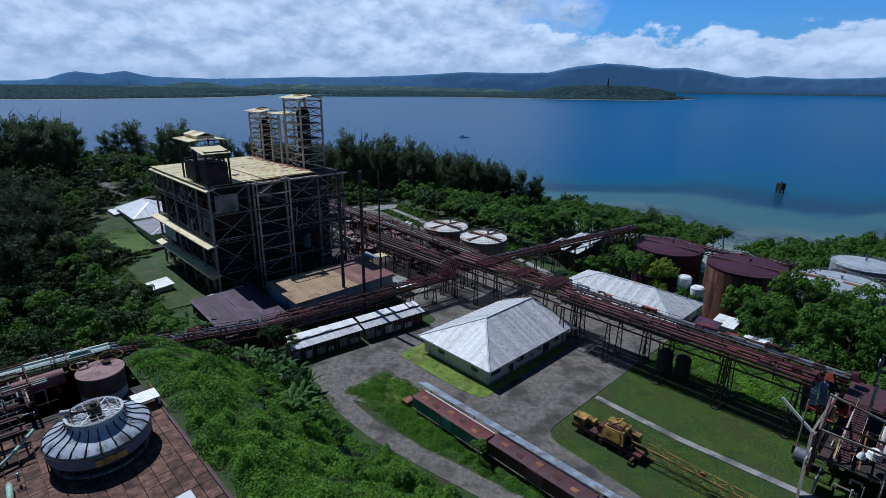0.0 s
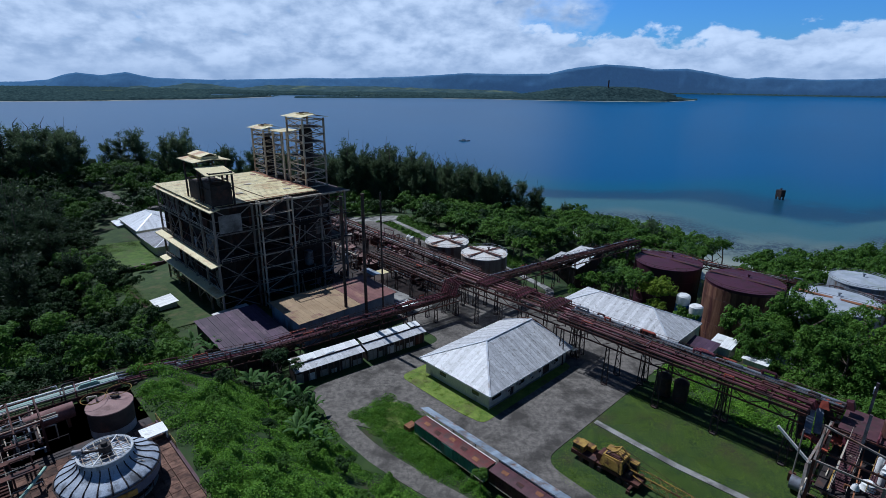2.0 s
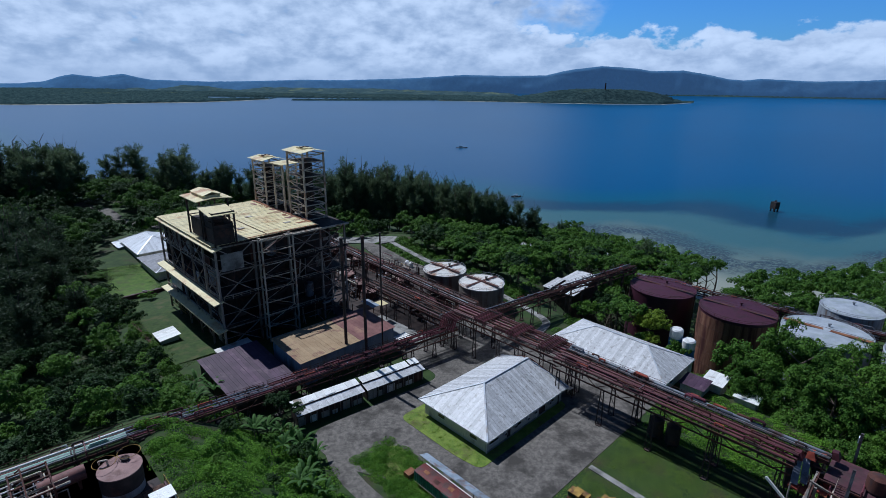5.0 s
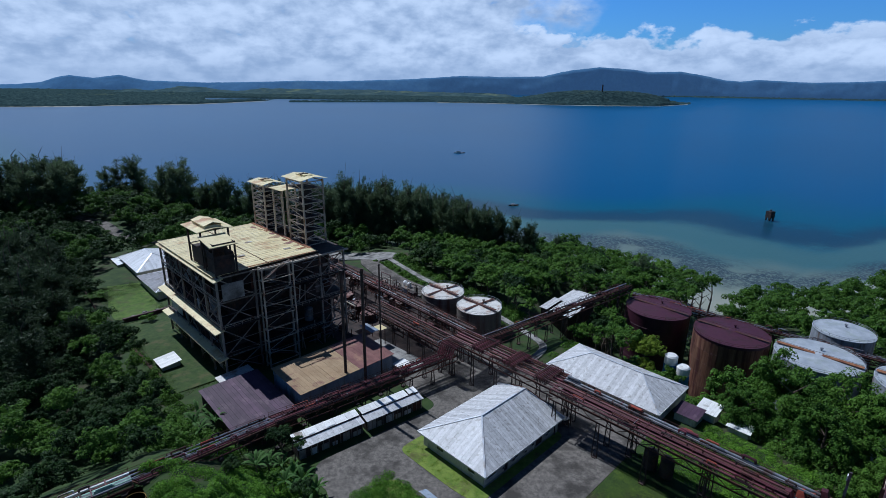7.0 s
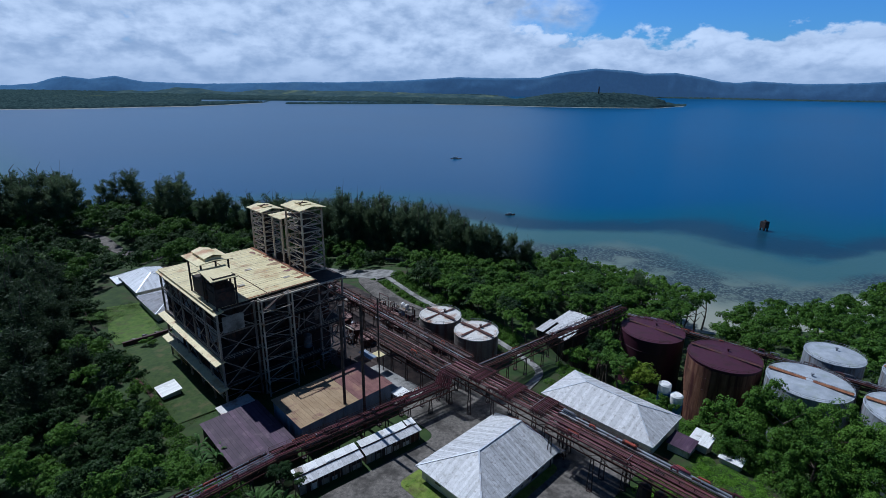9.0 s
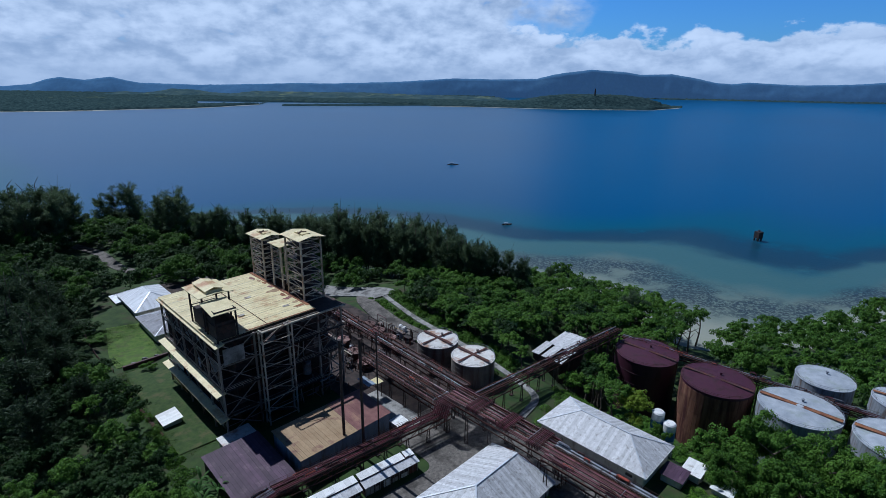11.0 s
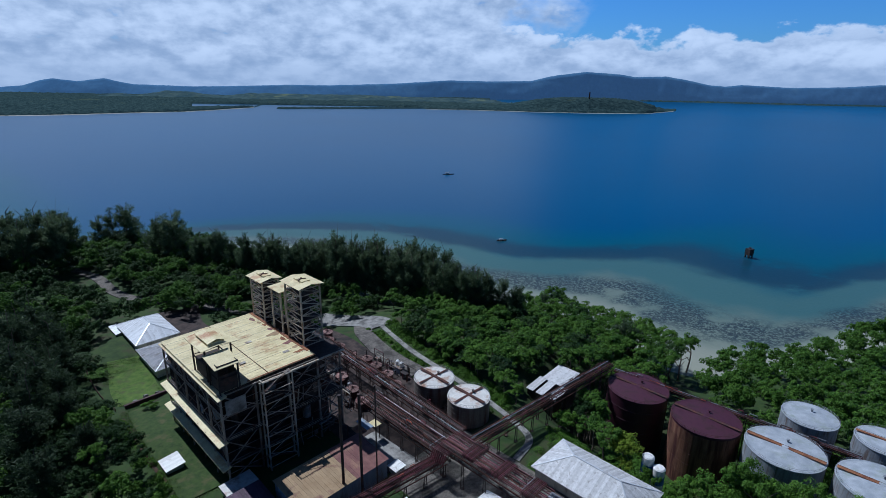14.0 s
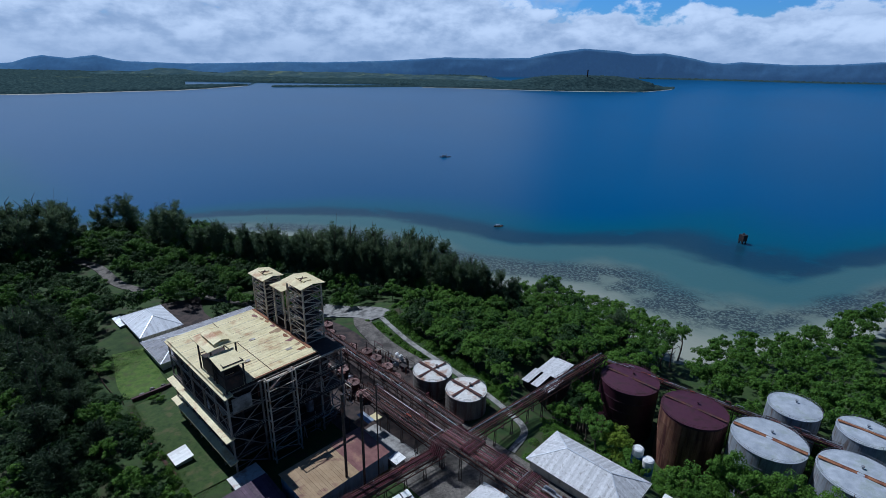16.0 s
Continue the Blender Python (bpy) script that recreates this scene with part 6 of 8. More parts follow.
def cooling_tower(u, v):
    t = thing("cooling_tower", u, v, DECK, "round blue-grey cooling tower with a ribbed sloping cowl", "cooling tower")
    R, r = 5.5, 2.95
    zr, zc, zt = 2.0, 3.6, 4.5
    # the shade below the cowl is put into the skirt's darker blue
    part("skirt", Geo().lathe([(R, 1.5), (R + 0.1, zr), (R + 0.1, zr + 1.1)], 48), surface("shaded_blue_skirt", (0.085, 0.110, 0.170), (0.150, 0.180, 0.250), 0.6, 0.6, stain=(0.06, 0.06, 0.07), stain_scale=0.6, stain_amount=0.4), t, "lower skirt in blue darkened for its shade")
    part("hoop", Geo().ring(R + 0.2, zr + 1.0, 0.09, 48), M_DARK, t)
    n = 22
    for k in range(n):
        a0, a1 = 2 * math.pi * k / n + 0.02, 2 * math.pi * (k + 1) / n - 0.02
        prof = [(R + 0.12, zr + 0.9), (R + 0.05, zr + 1.25), (R - 0.45, zr + 1.65), (R - 1.3, zr + 1.95), (r + 0.7, zr + 2.2), (r + 0.2, zr + 2.6), (r + 0.05, zr + 3.0)]
        pts = [(q * math.cos(a), q * math.sin(a), z) for q, z in prof for a in (a0, (a0 + a1) / 2, a1)]
        g = Geo().poly(pts, [(3 * i + j, 3 * i + j + 1, 3 * i + j + 4, 3 * i + j + 3) for i in range(6) for j in range(2)])
        g.smooth = True
        part("cowl_panel", g, M_BLUEGREY, t)
        rib = Geo()
        am = a0 - 0.02
        rib.path([((q + 0.05) * math.cos(am), (q + 0.05) * math.sin(am), z + 0.05) for q, z in prof], 0.06, 5)
        part("rib", rib, M_DARK, t)
        part("leg", Geo().beam((R * math.cos(am), R * math.sin(am), -0.3), (R * math.cos(am), R * math.sin(am), 1.6), 0.12), M_DARK, t)
    part("fan_cowl", Geo().lathe([(r + 0.05, zr + 2.9), (r - 0.05, zt + 1.0), (r + 0.1, zt + 1.1), (r - 0.2, zt + 1.1), (r - 0.25, zr + 3.0)], 40), M_BLUEGREY, t)
    grid = Geo()
    for k in range(-3, 4):
        q = 0.82 * k
        w = math.sqrt(max(0.05, (r - 0.1) ** 2 - q * q))
        grid.beam((q, -w, zt + 1.1), (q, w, zt + 1.1), 0.07)
        grid.beam((-w, q, zt + 1.05), (w, q, zt + 1.05), 0.07)
    part("guard_grid", grid, M_PALE, t)
    part("rim", Geo().ring(r + 0.02, zt + 1.12, 0.1, 40), M_WHITE, t)
    for a in (0.9, 2.5):
        part("grid_bar", Geo().beam((r * math.cos(a), r * math.sin(a), zt + 1.16), (-r * math.cos(a), -r * math.sin(a), zt + 1.16), 0.12), M_WHITE, t)
    part("gearbox", Geo().tube((0, 0, zt), (0, 0, zt + 1.9), 0.7, 14).tube((0, 0, zt + 1.9), (0, 0, zt + 2.3), 0.35, 12).beam((0, 0, zt + 1.3), (-2.6, 1.2, zt + 1.3), 0.25), M_DARK, t)
    part("motor", Geo().tube((-2.2, 1.0, zt + 1.5), (-3.1, 1.45, zt + 1.5), 0.35, 12), M_GREYPIPE, t)
    part("ladder", Geo().beam((r * 0.86 + 0.2, -r * 0.5 - 0.5, zr + 2.7), (R * 0.86 + 0.1, -R * 0.5 - 0.1, zr + 1.1), 0.07).beam((r * 0.86 - 0.3, -r * 0.5 - 1.0, zr + 2.7), (R * 0.86 - 0.4, -R * 0.5 - 0.6, zr + 1.1), 0.07), M_PALE, t)
    part("basin", Geo().lathe([(R - 0.4, -0.1), (R - 0.4, 0.25), (R - 0.7, 0.25), (R - 0.7, 0.0)], 40), M_CONC, t)
    part("fill", Geo().lathe([(R - 1.2, 0.0), (R - 1.2, zr + 0.5)], 32), M_DARK, t)
    part("name_plate", Geo().box(-1.6, 1.6, -R - 0.22, -R - 0.14, zr - 0.2, zr + 0.6), M_YELLOW, t, "faded yellow plate")
    return t


cooling_tower(7.3, 65.2)
lt = thing("process_tank", 10.5, 78.6, DECK - 2.4, "upright grey tank with a pink-brown lid on the hill deck", "tank")
part("shell", Geo().lathe([(2.9, -0.3), (2.9, 5.6)], 36), M_TANKGREY, lt)
part("upper_shell", Geo().lathe([(2.94, 3.6), (2.94, 6.4)], 36), M_DARK, lt)
part("lid", Geo().lathe([(3.05, 6.35), (3.05, 6.5), (0.05, 6.9)], 36), surface("pink_brown_lid", (0.26, 0.15, 0.14), (0.36, 0.22, 0.20), 0.6, 0.7, stain=(0.16, 0.08, 0.07), stain_scale=0.5, stain_amount=0.4), lt)
part("manhole", Geo().ring(0.55, 7.1, 0.1, 14, 1.0, 0.8).tube((1.0, 0.8, 6.7), (1.0, 0.8, 7.0), 0.5, 14), M_DARK, lt)
part("railing", Geo().ring(1.6, 7.4, 0.05, 20, -1.6, 1.4).ring(1.6, 7.4, 0.05, 20, 1.8, 1.6), M_YELLOW, lt)
part("valve", Geo().path([(-1.2, 1.6, 6.7), (-1.2, 1.6, 7.5), (-2.2, 2.0, 7.5), (-2.2, 2.0, 6.9)], 0.14), M_PALE, lt)

# deck and hill pipework
for k, (u, v, w) in enumerate(((-2.0, 79.0, 0.0), (-8.0, 79.5, 0.0))):
    f = thing("pipework_stand", u, v, DECK, "grey steel frame crowded with pipes beside the hill deck", "steel frame", "pipe frames")
    for x in (0, 4.6):
        for y in (0, 3.6, 7.2):
            part("post", Geo().box(x - 0.14, x + 0.14, y - 0.14, y + 0.14, -1.5, 5.0), M_RUST, f)
    for z in (2.2, 4.8):
        for y in (0, 3.6, 7.2):
            part("beam", Geo().beam((0, y, z), (4.6, y, z), 0.2), M_RUST, f)
        for x in (0, 4.6):
            part("beam", Geo().beam((x, 0, z), (x, 7.2, z), 0.2), M_RUST, f)
    rnd = random.Random(20 + k)
    for i in range(9):
        x, z = rnd.uniform(0.2, 4.4), rnd.choice((1.0, 2.4, 2.9, 4.0, 5.1))
        part("pipe", Geo().path([(x, -2.0 + rnd.random(), z), (x, 7.6, z), (x + rnd.uniform(-1, 1), 8.4, z - 0.8)], rnd.uniform(0.08, 0.18)), rnd.choice((M_PALE, M_GREYPIPE, M_RUST, M_WHITE, M_DARK)), f)
    for i in range(4):
        y = rnd.uniform(0, 7)
        part("pipe", Geo().tube((-1.5, y, 3.2 + 0.5 * i), (6.5, y, 3.2 + 0.5 * i), 0.12), rnd.choice((M_PALE, M_WHITE, M_GREYPIPE)), f)
    part("pump", Geo().tube((1, 1.5, 0.5), (2.6, 1.5, 0.5), 0.5, 12).box(0.8, 2.8, 1.0, 2.0, -0.3, 0.1), M_DARK, f)
    part("pump", Geo().tube((1, 4.5, 0.5), (2.6, 4.5, 0.5), 0.5, 12).box(0.8, 2.8, 4.0, 5.0, -0.3, 0.1), M_MINT, f)
flat_sheet("yard_hill", [(-24, 75.5), (15, 75.5), (15, 89.5), (-24, 89.5)], DECK - 0.1, M_DARK, "oil-dark concrete yard under the hill pipework", "yard", 0.6)
rnd = random.Random(31)
tangle = thing("pipework", -6, 71, DECK, "tangle of old pipes, valves and walkways on the hill", "pipework")
for k in range(34):
    x, y, z = rnd.uniform(-7, 8), rnd.uniform(-1, 15), rnd.choice((0.4, 0.8, 1.6, 2.4, 3.4, 4.4))
    dx, dy = rnd.choice(((rnd.uniform(2, 6), 0), (0, rnd.uniform(2, 6))))
    part("pipe", Geo().path([(x, y, 0), (x, y, z), (x + dx, y + dy, z), (x + dx, y + dy, 0)], rnd.uniform(0.06, 0.15)), rnd.choice((M_PALE, M_GREYPIPE, M_DARK, M_RUST, M_DARK, M_WHITE)), tangle)
for k in range(4):
    part("walkway", Geo().box(-6, 7, 3.4 * k, 3.4 * k + 1.0, 2.9, 3.0), M_RUST, tangle)
    part("walkway_rail", Geo().tube((-6, 3.4 * k, 4.0), (7, 3.4 * k, 4.0), 0.05, 5), M_PALE, tangle)
for k in range(8):
    part("valve", Geo().tube((rnd.uniform(-6, 7), rnd.uniform(0, 12), 0), (rnd.uniform(-6, 7), rnd.uniform(0, 12), 1.0), 0.12, 8), M_DARK, tangle)
drum = thing("horizontal_drum", 3.4, 84.0, DECK, "maroon horizontal drum on saddles beside the tank", "vessel")
part("shell", Geo().tube((-2.6, 0, 2.2), (3.4, 0, 2.2), 1.15, 24), surface("maroon_drum", (0.17, 0.07, 0.065), (0.25, 0.12, 0.11), 0.6, 0.7, stain=(0.10, 0.05, 0.045), stain_scale=0.5, stain_amount=0.4), drum)
for x in (-1.6, 2.4):
    part("saddle", Geo().box(x - 0.2, x + 0.2, -0.9, 0.9, -0.3, 1.5), M_RUST, drum)
for u, v, r, h in ((-9.0, 73.0, 1.5, 5.5), (-13.0, 76.5, 1.7, 6.5)):
    t = thing("vertical_vessel", u, v, DECK, "tall soot-dark vessel on the hill deck", "vessel", "dark hill vessels")
    part("shell", Geo().lathe([(r, -0.3), (r, h - 0.5), (r * 0.6, h), (0.1, h + 0.2)], 24), M_DARK, t)
    part("flange", Geo().lathe([(r + 0.12, h * 0.6), (r + 0.12, h * 0.6 + 0.25)], 24), M_RUST, t)
    part("nozzle", Geo().tube((0, 0, h), (0, 0, h + 0.9), 0.25, 10), M_RUST, t)


def stair(name, u, v, z, run, rise, width, label, mat, turn=0.0):
    s = thing(name, u, v, z, label, "stairs", turn=turn)
    n = max(4, round(rise / 0.19))
    for k in range(n):
        part("tread", Geo().box(0, width, run * k / n, run * (k + 1) / n + 0.03, rise * (k + 1) / n - 0.06, rise * (k + 1) / n), mat, s)
    for x in (0, width):
        part("stringer", Geo().beam((x, 0, -0.1), (x, run, rise - 0.1), 0.1, 0.28), mat, s)
        part("handrail", Geo().tube((x, 0, 1.0), (x, run, rise + 1.0), 0.04, 5), M_PALE, s)
        for k in range(5):
            part("baluster", Geo().tube((x, run * k / 4, rise * k / 4), (x, run * k / 4, rise * k / 4 + 1.0), 0.03, 4), M_PALE, s)
    return s


stair("stairs", -3.4, 70.6, DECK, 7.5, 3.2, 1.2, "rust-brown steel stairs with pale handrails", M_RUST)
mint = thing("ground_pipe", -1.8, 60.0, DECK, "mint green pipe bending along the deck's edge", "pipe")
part("pipe", Geo().path([(0, 4.6, 0.7), (-0.2, 0.5, 0.7), (0.6, -4, 0.6), (2.2, -12, 0.6)], 0.32, 12), M_MINT, mint)
part("pipe", Geo().path([(-1.4, 8.0, 0.5), (1.2, 9.5, 1.6), (3.4, 12.5, 1.8)], 0.2, 10), M_MINT, mint)
part("valve", Geo().tube((0.9, 5.0, 0.4), (0.9, 5.0, 1.5), 0.14, 8).ring(0.35, 1.5, 0.05, 14, 0.9, 5.0), M_GREYPIPE, mint)
shed(-13.0, -3.6, 62.0, 69.0, 14.5, 17.9, 18.3, "low hut with a bright oxide-red roof", M_WAGONRED, M_CONC, 1.2)
shed(8.6, 12.2, 43.4, 48.8, DECK, 18.5, 18.7, "low white roofed box on the brown deck", M_WHITE_ROOF, M_WALL, 1.8)
shed(5.2, 8.2, 45.0, 50.4, DECK, 18.3, 18.6, "low box with a pale yellow-green lid on the deck", surface("pale_yellow_green_lid", (0.34, 0.40, 0.22), (0.46, 0.52, 0.30), 0.6, 0.7, stain=(0.25, 0.26, 0.16), stain_scale=0.5, stain_amount=0.4), M_WALL, 1.9)
cover = single("cover_plate", Geo().slab([(0, 0, 1.4), (3.2, 0, 1.4), (3.2, 2.6, 1.5), (0, 2.6, 1.5)], 0.15).box(0.1, 0.3, 0.1, 0.3, 0, 1.3).box(2.9, 3.1, 0.1, 0.3, 0, 1.3).box(0.1, 0.3, 2.3, 2.5, 0, 1.3).box(2.9, 3.1, 2.3, 2.5, 0, 1.3), M_WHITE, 12.4, 70.4, DECK, "white flat cover on short legs beside the tank", "cover")
rail = thing("guard_rail", 15.6, 67.5, DECK - 0.1, "yellow tube guard rail at the deck's edge", "railing")
for z in (0.55, 1.1):
    part("rail", Geo().tube((0, 0, z), (0, 9, z), 0.045, 5), M_YELLOW, rail)
for k in range(5):
    part("post", Geo().tube((0, 2.25 * k, -0.3), (0, 2.25 * k, 1.1), 0.05, 5), M_YELLOW, rail)

# ---- plant at the rack's end ----
plant = thing("process_plant", 90, -30, 1.0, "rusted open steel plant with stairs, platforms and ducts", "plant")
PX, PY = [0, 3.2, 12, 21], [0, 9, 18, 27, 35.8]
for i, x in enumerate(PX):
    for j, y in enumerate(PY):
        top = {3: 15.5}.get(i, 9.2) if j < 4 else (9.0, 13.8, 9.2, 9.2)[i]
        part("column", Geo().box(x - 0.2, x + 0.2, y - 0.2, y + 0.2, -0.5, top), M_STEEL if (i + j) % 2 else M_RUST, plant)
part("gable_strut", Geo().beam((0, 35.8, 9.0), (3.2, 35.8, 13.6), 0.28), M_STEEL, plant)
part("gable_strut", Geo().beam((3.2, 35.8, 13.6), (3.2, 27, 12.0), 0.28), M_STEEL, plant)
for z in (4.2, 8.9):
    for y in PY:
        for x0, x1 in zip(PX, PX[1:]):
            part("beam", Geo().beam((x0, y, z), (x1, y, z), 0.22, 0.32), M_RUST, plant)
    for x in PX:
        for y0, y1 in zip(PY, PY[1:]):
            part("beam", Geo().beam((x, y0, z), (x, y1, z), 0.22, 0.32), M_STEEL if x == 0 else M_RUST, plant)
part("deck_plate", Geo().box(0.2, 11.8, 0.3, 29.0, 6.9, 7.05), M_WAGONDARK, plant, "maroon deck plate")
part("deck_plate", Geo().box(12.3, 20.8, 0.3, 35.0, 9.05, 9.2), M_WAGONDARK, plant, "maroon deck plate")
part("deck_plate", Geo().box(0.2, 20.8, 0.3, 35.0, 4.3, 4.4), M_DARK, plant)
part("upper_deck", Geo().box(21.2, 33, 0, 27, 13.0, 13.2), M_WAGONDARK, plant, "maroon upper deck")
part("upper_rail", Geo().tube((21.2, 27, 14.2), (33, 27, 14.2), 0.07, 5).tube((21.2, 0, 14.2), (21.2, 27, 14.2), 0.07, 5).tube((21.2, 0, 13.7), (21.2, 27, 13.7), 0.05, 5), M_PALE, plant)
for y in (3, 9, 15, 21, 27):
    part("rail_post", Geo().tube((21.2, y, 13.0), (21.2, y, 14.2), 0.06, 5), M_PALE, plant)
    part("column", Geo().box(32.8, 33.2, y - 0.2, y + 0.2, -0.5, 13.0), M_RUST, plant)
for k in range(3):
    part("deck_rail", Geo().tube((0.0, 29.0, 7.4 + 0.45 * k), (12.0, 29.0, 7.4 + 0.45 * k), 0.05, 5), M_YELLOW, plant)
    part("deck_rail", Geo().tube((0.0, 10.0, 7.4 + 0.45 * k), (0.0, 29.0, 7.4 + 0.45 * k), 0.05, 5), M_RUSTBRIGHT, plant)
rnd = random.Random(5)
for k in range(46):
    x, y, z = rnd.uniform(0.5, 20), rnd.uniform(8, 34), rnd.choice((1.4, 2.6, 3.6, 5.0, 5.8, 7.6, 8.4, 9.9))
    dx, dy = rnd.choice(((rnd.uniform(2, 6), 0), (0, -rnd.uniform(2, 7))))
    part("pipe", Geo().path([(x, y, z - 1.0), (x, y, z), (x + dx, y + dy, z), (x + dx, y + dy, z - 1.3)], rnd.uniform(0.07, 0.18)), rnd.choice((M_PALE, M_GREYPIPE, M_REDPIPE, M_RUST, M_REDPIPE, M_RUSTBRIGHT)), plant)
for x, y, r, z0, z1, mat in ((4.5, 33.5, 1.1, 0.8, 4.2, M_DARK), (8, 32.8, 1.3, 0.6, 4.6, M_GREYPIPE), (5.5, 24.5, 1.5, 7.0, 8.6, M_WHITE), (9.5, 26.5, 0.9, 7.0, 9.8, M_GREYPIPE), (7, 20, 1.4, 7.0, 10.0, M_GREYPIPE), (15, 28, 1.6, 9.2, 12.6, M_RUST), (18.5, 22, 1.4, 9.2, 13, M_GREYPIPE), (15, 17, 1.6, 9.2, 12.4, M_RUST)):
    part("vessel", Geo().lathe([(0.3, z0), (r, z0 + 0.4), (r, z1 - 0.4), (0.3, z1)], 20, x, y), mat, plant)
part("pump", Geo().tube((4.6, 25.2, 8.9), (6.4, 25.2, 8.9), 0.5, 14).tube((5.5, 25.2, 8.6), (5.5, 25.2, 9.9), 0.35, 12), M_WHITE, plant, "white pump casing on the deck")
part("silver_drum", Geo().tube((2.6, 38.4, 1.6), (2.6, 35.9, 1.6), 1.2, 22), M_GREYPIPE, plant, "silver drum end")
part("chute", Geo().beam((11.8, 40.0, 10.4), (10.4, 39.4, 5.4), 1.5, 0.9), M_DARK, plant, "dark steep sheet chute")
part("chute", Geo().beam((16.0, 38.0, 10.4), (15.0, 34.8, 6.0), 1.5, 0.9), M_DARK, plant, "dark steep sheet chute")
for x, y, z, mat in ((12.9, 39.3, 11.6, M_REDPIPE), (14.9, 37.6, 11.4, M_REDBRIGHT), (16.0, 35.9, 11.4, M_REDBRIGHT), (18.3, 34.5, 11.2, M_REDPIPE), (15.0, 34.6, 6.2, M_REDBRIGHT), (12.6, 36.6, 6.6, M_WAGONRED), (13.6, 33.2, 6.8, M_REDPIPE)):
    part("hood", Geo().poly([(x - 1.0, y - 0.8, z - 0.7), (x + 1.0, y - 0.8, z - 0.7), (x + 1.0, y + 0.8, z - 0.7), (x - 1.0, y + 0.8, z - 0.7), (x - 0.6, y - 0.3, z + 0.7), (x + 0.6, y - 0.3, z + 0.7), (x + 0.6, y + 0.7, z + 0.5), (x - 0.6, y + 0.7, z + 0.5)],
                            [(0, 3, 2, 1), (4, 5, 6, 7), (0, 1, 5, 4), (1, 2, 6, 5), (2, 3, 7, 6), (3, 0, 4, 7)]), mat, plant, "folded rusty sheet hood")
part("strut", Geo().beam((6.0, 36.8, 4.2), (6.1, 42.4, 8.6), 0.4), M_WHITE, plant, "pale leaning strut")
part("tall_post", Geo().tube((5.0, 38.6, -0.5), (5.0, 38.6, 10.5), 0.13, 8), M_STEEL, plant)
part("post_foot", Geo().box(4.5, 5.5, 38.1, 39.1, -0.4, 1.6), M_RUST, plant)
for x, y, z0, z1, mat in ((6.2, 36.8, -0.5, 4.6, M_STEEL), (13.9, 36.1, -0.5, 9.0, M_STEEL), (18.0, 33.5, 3.0, 9.0, M_PALE), (23.4, 32.0, -0.5, 14.5, M_GREYPIPE), (9.6, 31.2, 3.0, 15.0, M_GREYPIPE), (8.6, 35.4, -0.5, 9.2, M_STEEL)):
    part("post", Geo().box(x - 0.22, x + 0.22, y - 0.22, y + 0.22, z0, z1), mat, plant)
for a, b, w, mat in (((-1.0, 36.5, 8.4), (13.9, 36.1, 8.7), 0.32, M_STEEL), ((13.9, 36.1, 8.8), (18.0, 31.4, 8.6), 0.28, M_STEEL), ((-6.6, 35.6, 0.0), (-1.0, 36.5, 8.4), 0.4, M_STEEL), ((-4.0, 33.0, 7.4), (16.0, 33.2, 7.8), 0.22, M_PALE), ((-3, 30.0, 6.6), (16, 31.0, 7.0), 0.18, M_RUSTBRIGHT), ((2.0, 33.2, 7.9), (-4.5, 33.0, 8.0), 0.16, M_YELLOW)):
    part("brace", Geo().beam(a, b, w), mat, plant)
for a, b in (((13.2, 39.2, 11.2), (9.4, 38.6, 7.4)), ((15.6, 38.4, 11.2), (11.0, 37.4, 7.2))):
    part("chute", Geo().beam(a, b, 1.1, 0.5), M_GREYPIPE, plant, "blue-grey steep sheet chute")
for x, y, z in ((9.6, 38.6, 7.3), (8.9, 35.9, 6.6), (12.4, 34.6, 6.6), (10.4, 37.0, 6.4)):
    part("tray", Geo().slab([(x - 1.2, y - 0.8, z), (x + 1.2, y - 0.9, z - 0.3), (x + 1.2, y + 0.9, z), (x - 1.2, y + 0.8, z + 0.2)], 0.3), M_REDBRIGHT, plant, "bright oxide-red sheet tray")
for x, y, r, z0, z1 in ((1.4, 28.9, 0.9, 7.0, 8.4), (0.0, 30.2, 0.5, 7.0, 7.9), (6.2, 28.4, 0.45, 7.0, 10.4)):
    part("pump_casing", Geo().lathe([(r * 1.2, z0), (r, z0 + 0.3), (r, z1 - 0.4), (r * 0.5, z1)], 18, x, y), M_WHITE, plant, "white pump casing")
part("white_duct", Geo().path([(4.0, 27.6, 7.0), (4.0, 27.6, 9.4), (7.5, 27.0, 9.9), (11.0, 27.0, 9.0)], 0.5, 12), M_WHITE, plant, "white bent duct")
qrnd = random.Random(15)
for k in range(40):
    x, y, z = qrnd.uniform(-5, 14), qrnd.uniform(26, 37), qrnd.uniform(0.5, 7.6)
    dx, dy, dz = qrnd.choice(((qrnd.uniform(1.5, 4), 0, 0), (0, -qrnd.uniform(1, 3), 0), (0, 0, qrnd.uniform(1, 3))))
    part("pipe", Geo().path([(x, y, z - 0.8), (x, y, z), (x + dx, y + dy, z + dz), (x + dx + 0.4, y + dy, z + dz - 0.8)], qrnd.uniform(0.06, 0.17), 6), qrnd.choice((M_PALE, M_PALE, M_GREYPIPE, M_REDPIPE, M_RUSTBRIGHT, M_WHITE, M_STEEL)), plant)
part("panel", Geo().box(-4.5, -1.0, 34.2, 34.4, 0.4, 3.2), M_TANKGREY, plant, "pale sheet panel")
stair("stairs", 91.0, 3.0, 5.2, 11.5, 5.0, 1.9, "long maroon steel stairs with pale handrails", M_WAGONDARK, turn=-90)
fl = thing("flood_light", 115.5, 2.2, 9.0, "pale flood light on a thin pole", "lamp")
part("pole", Geo().tube((0, 0, -8.5), (0, 0, 3.4), 0.08, 6), M_STEEL, fl)
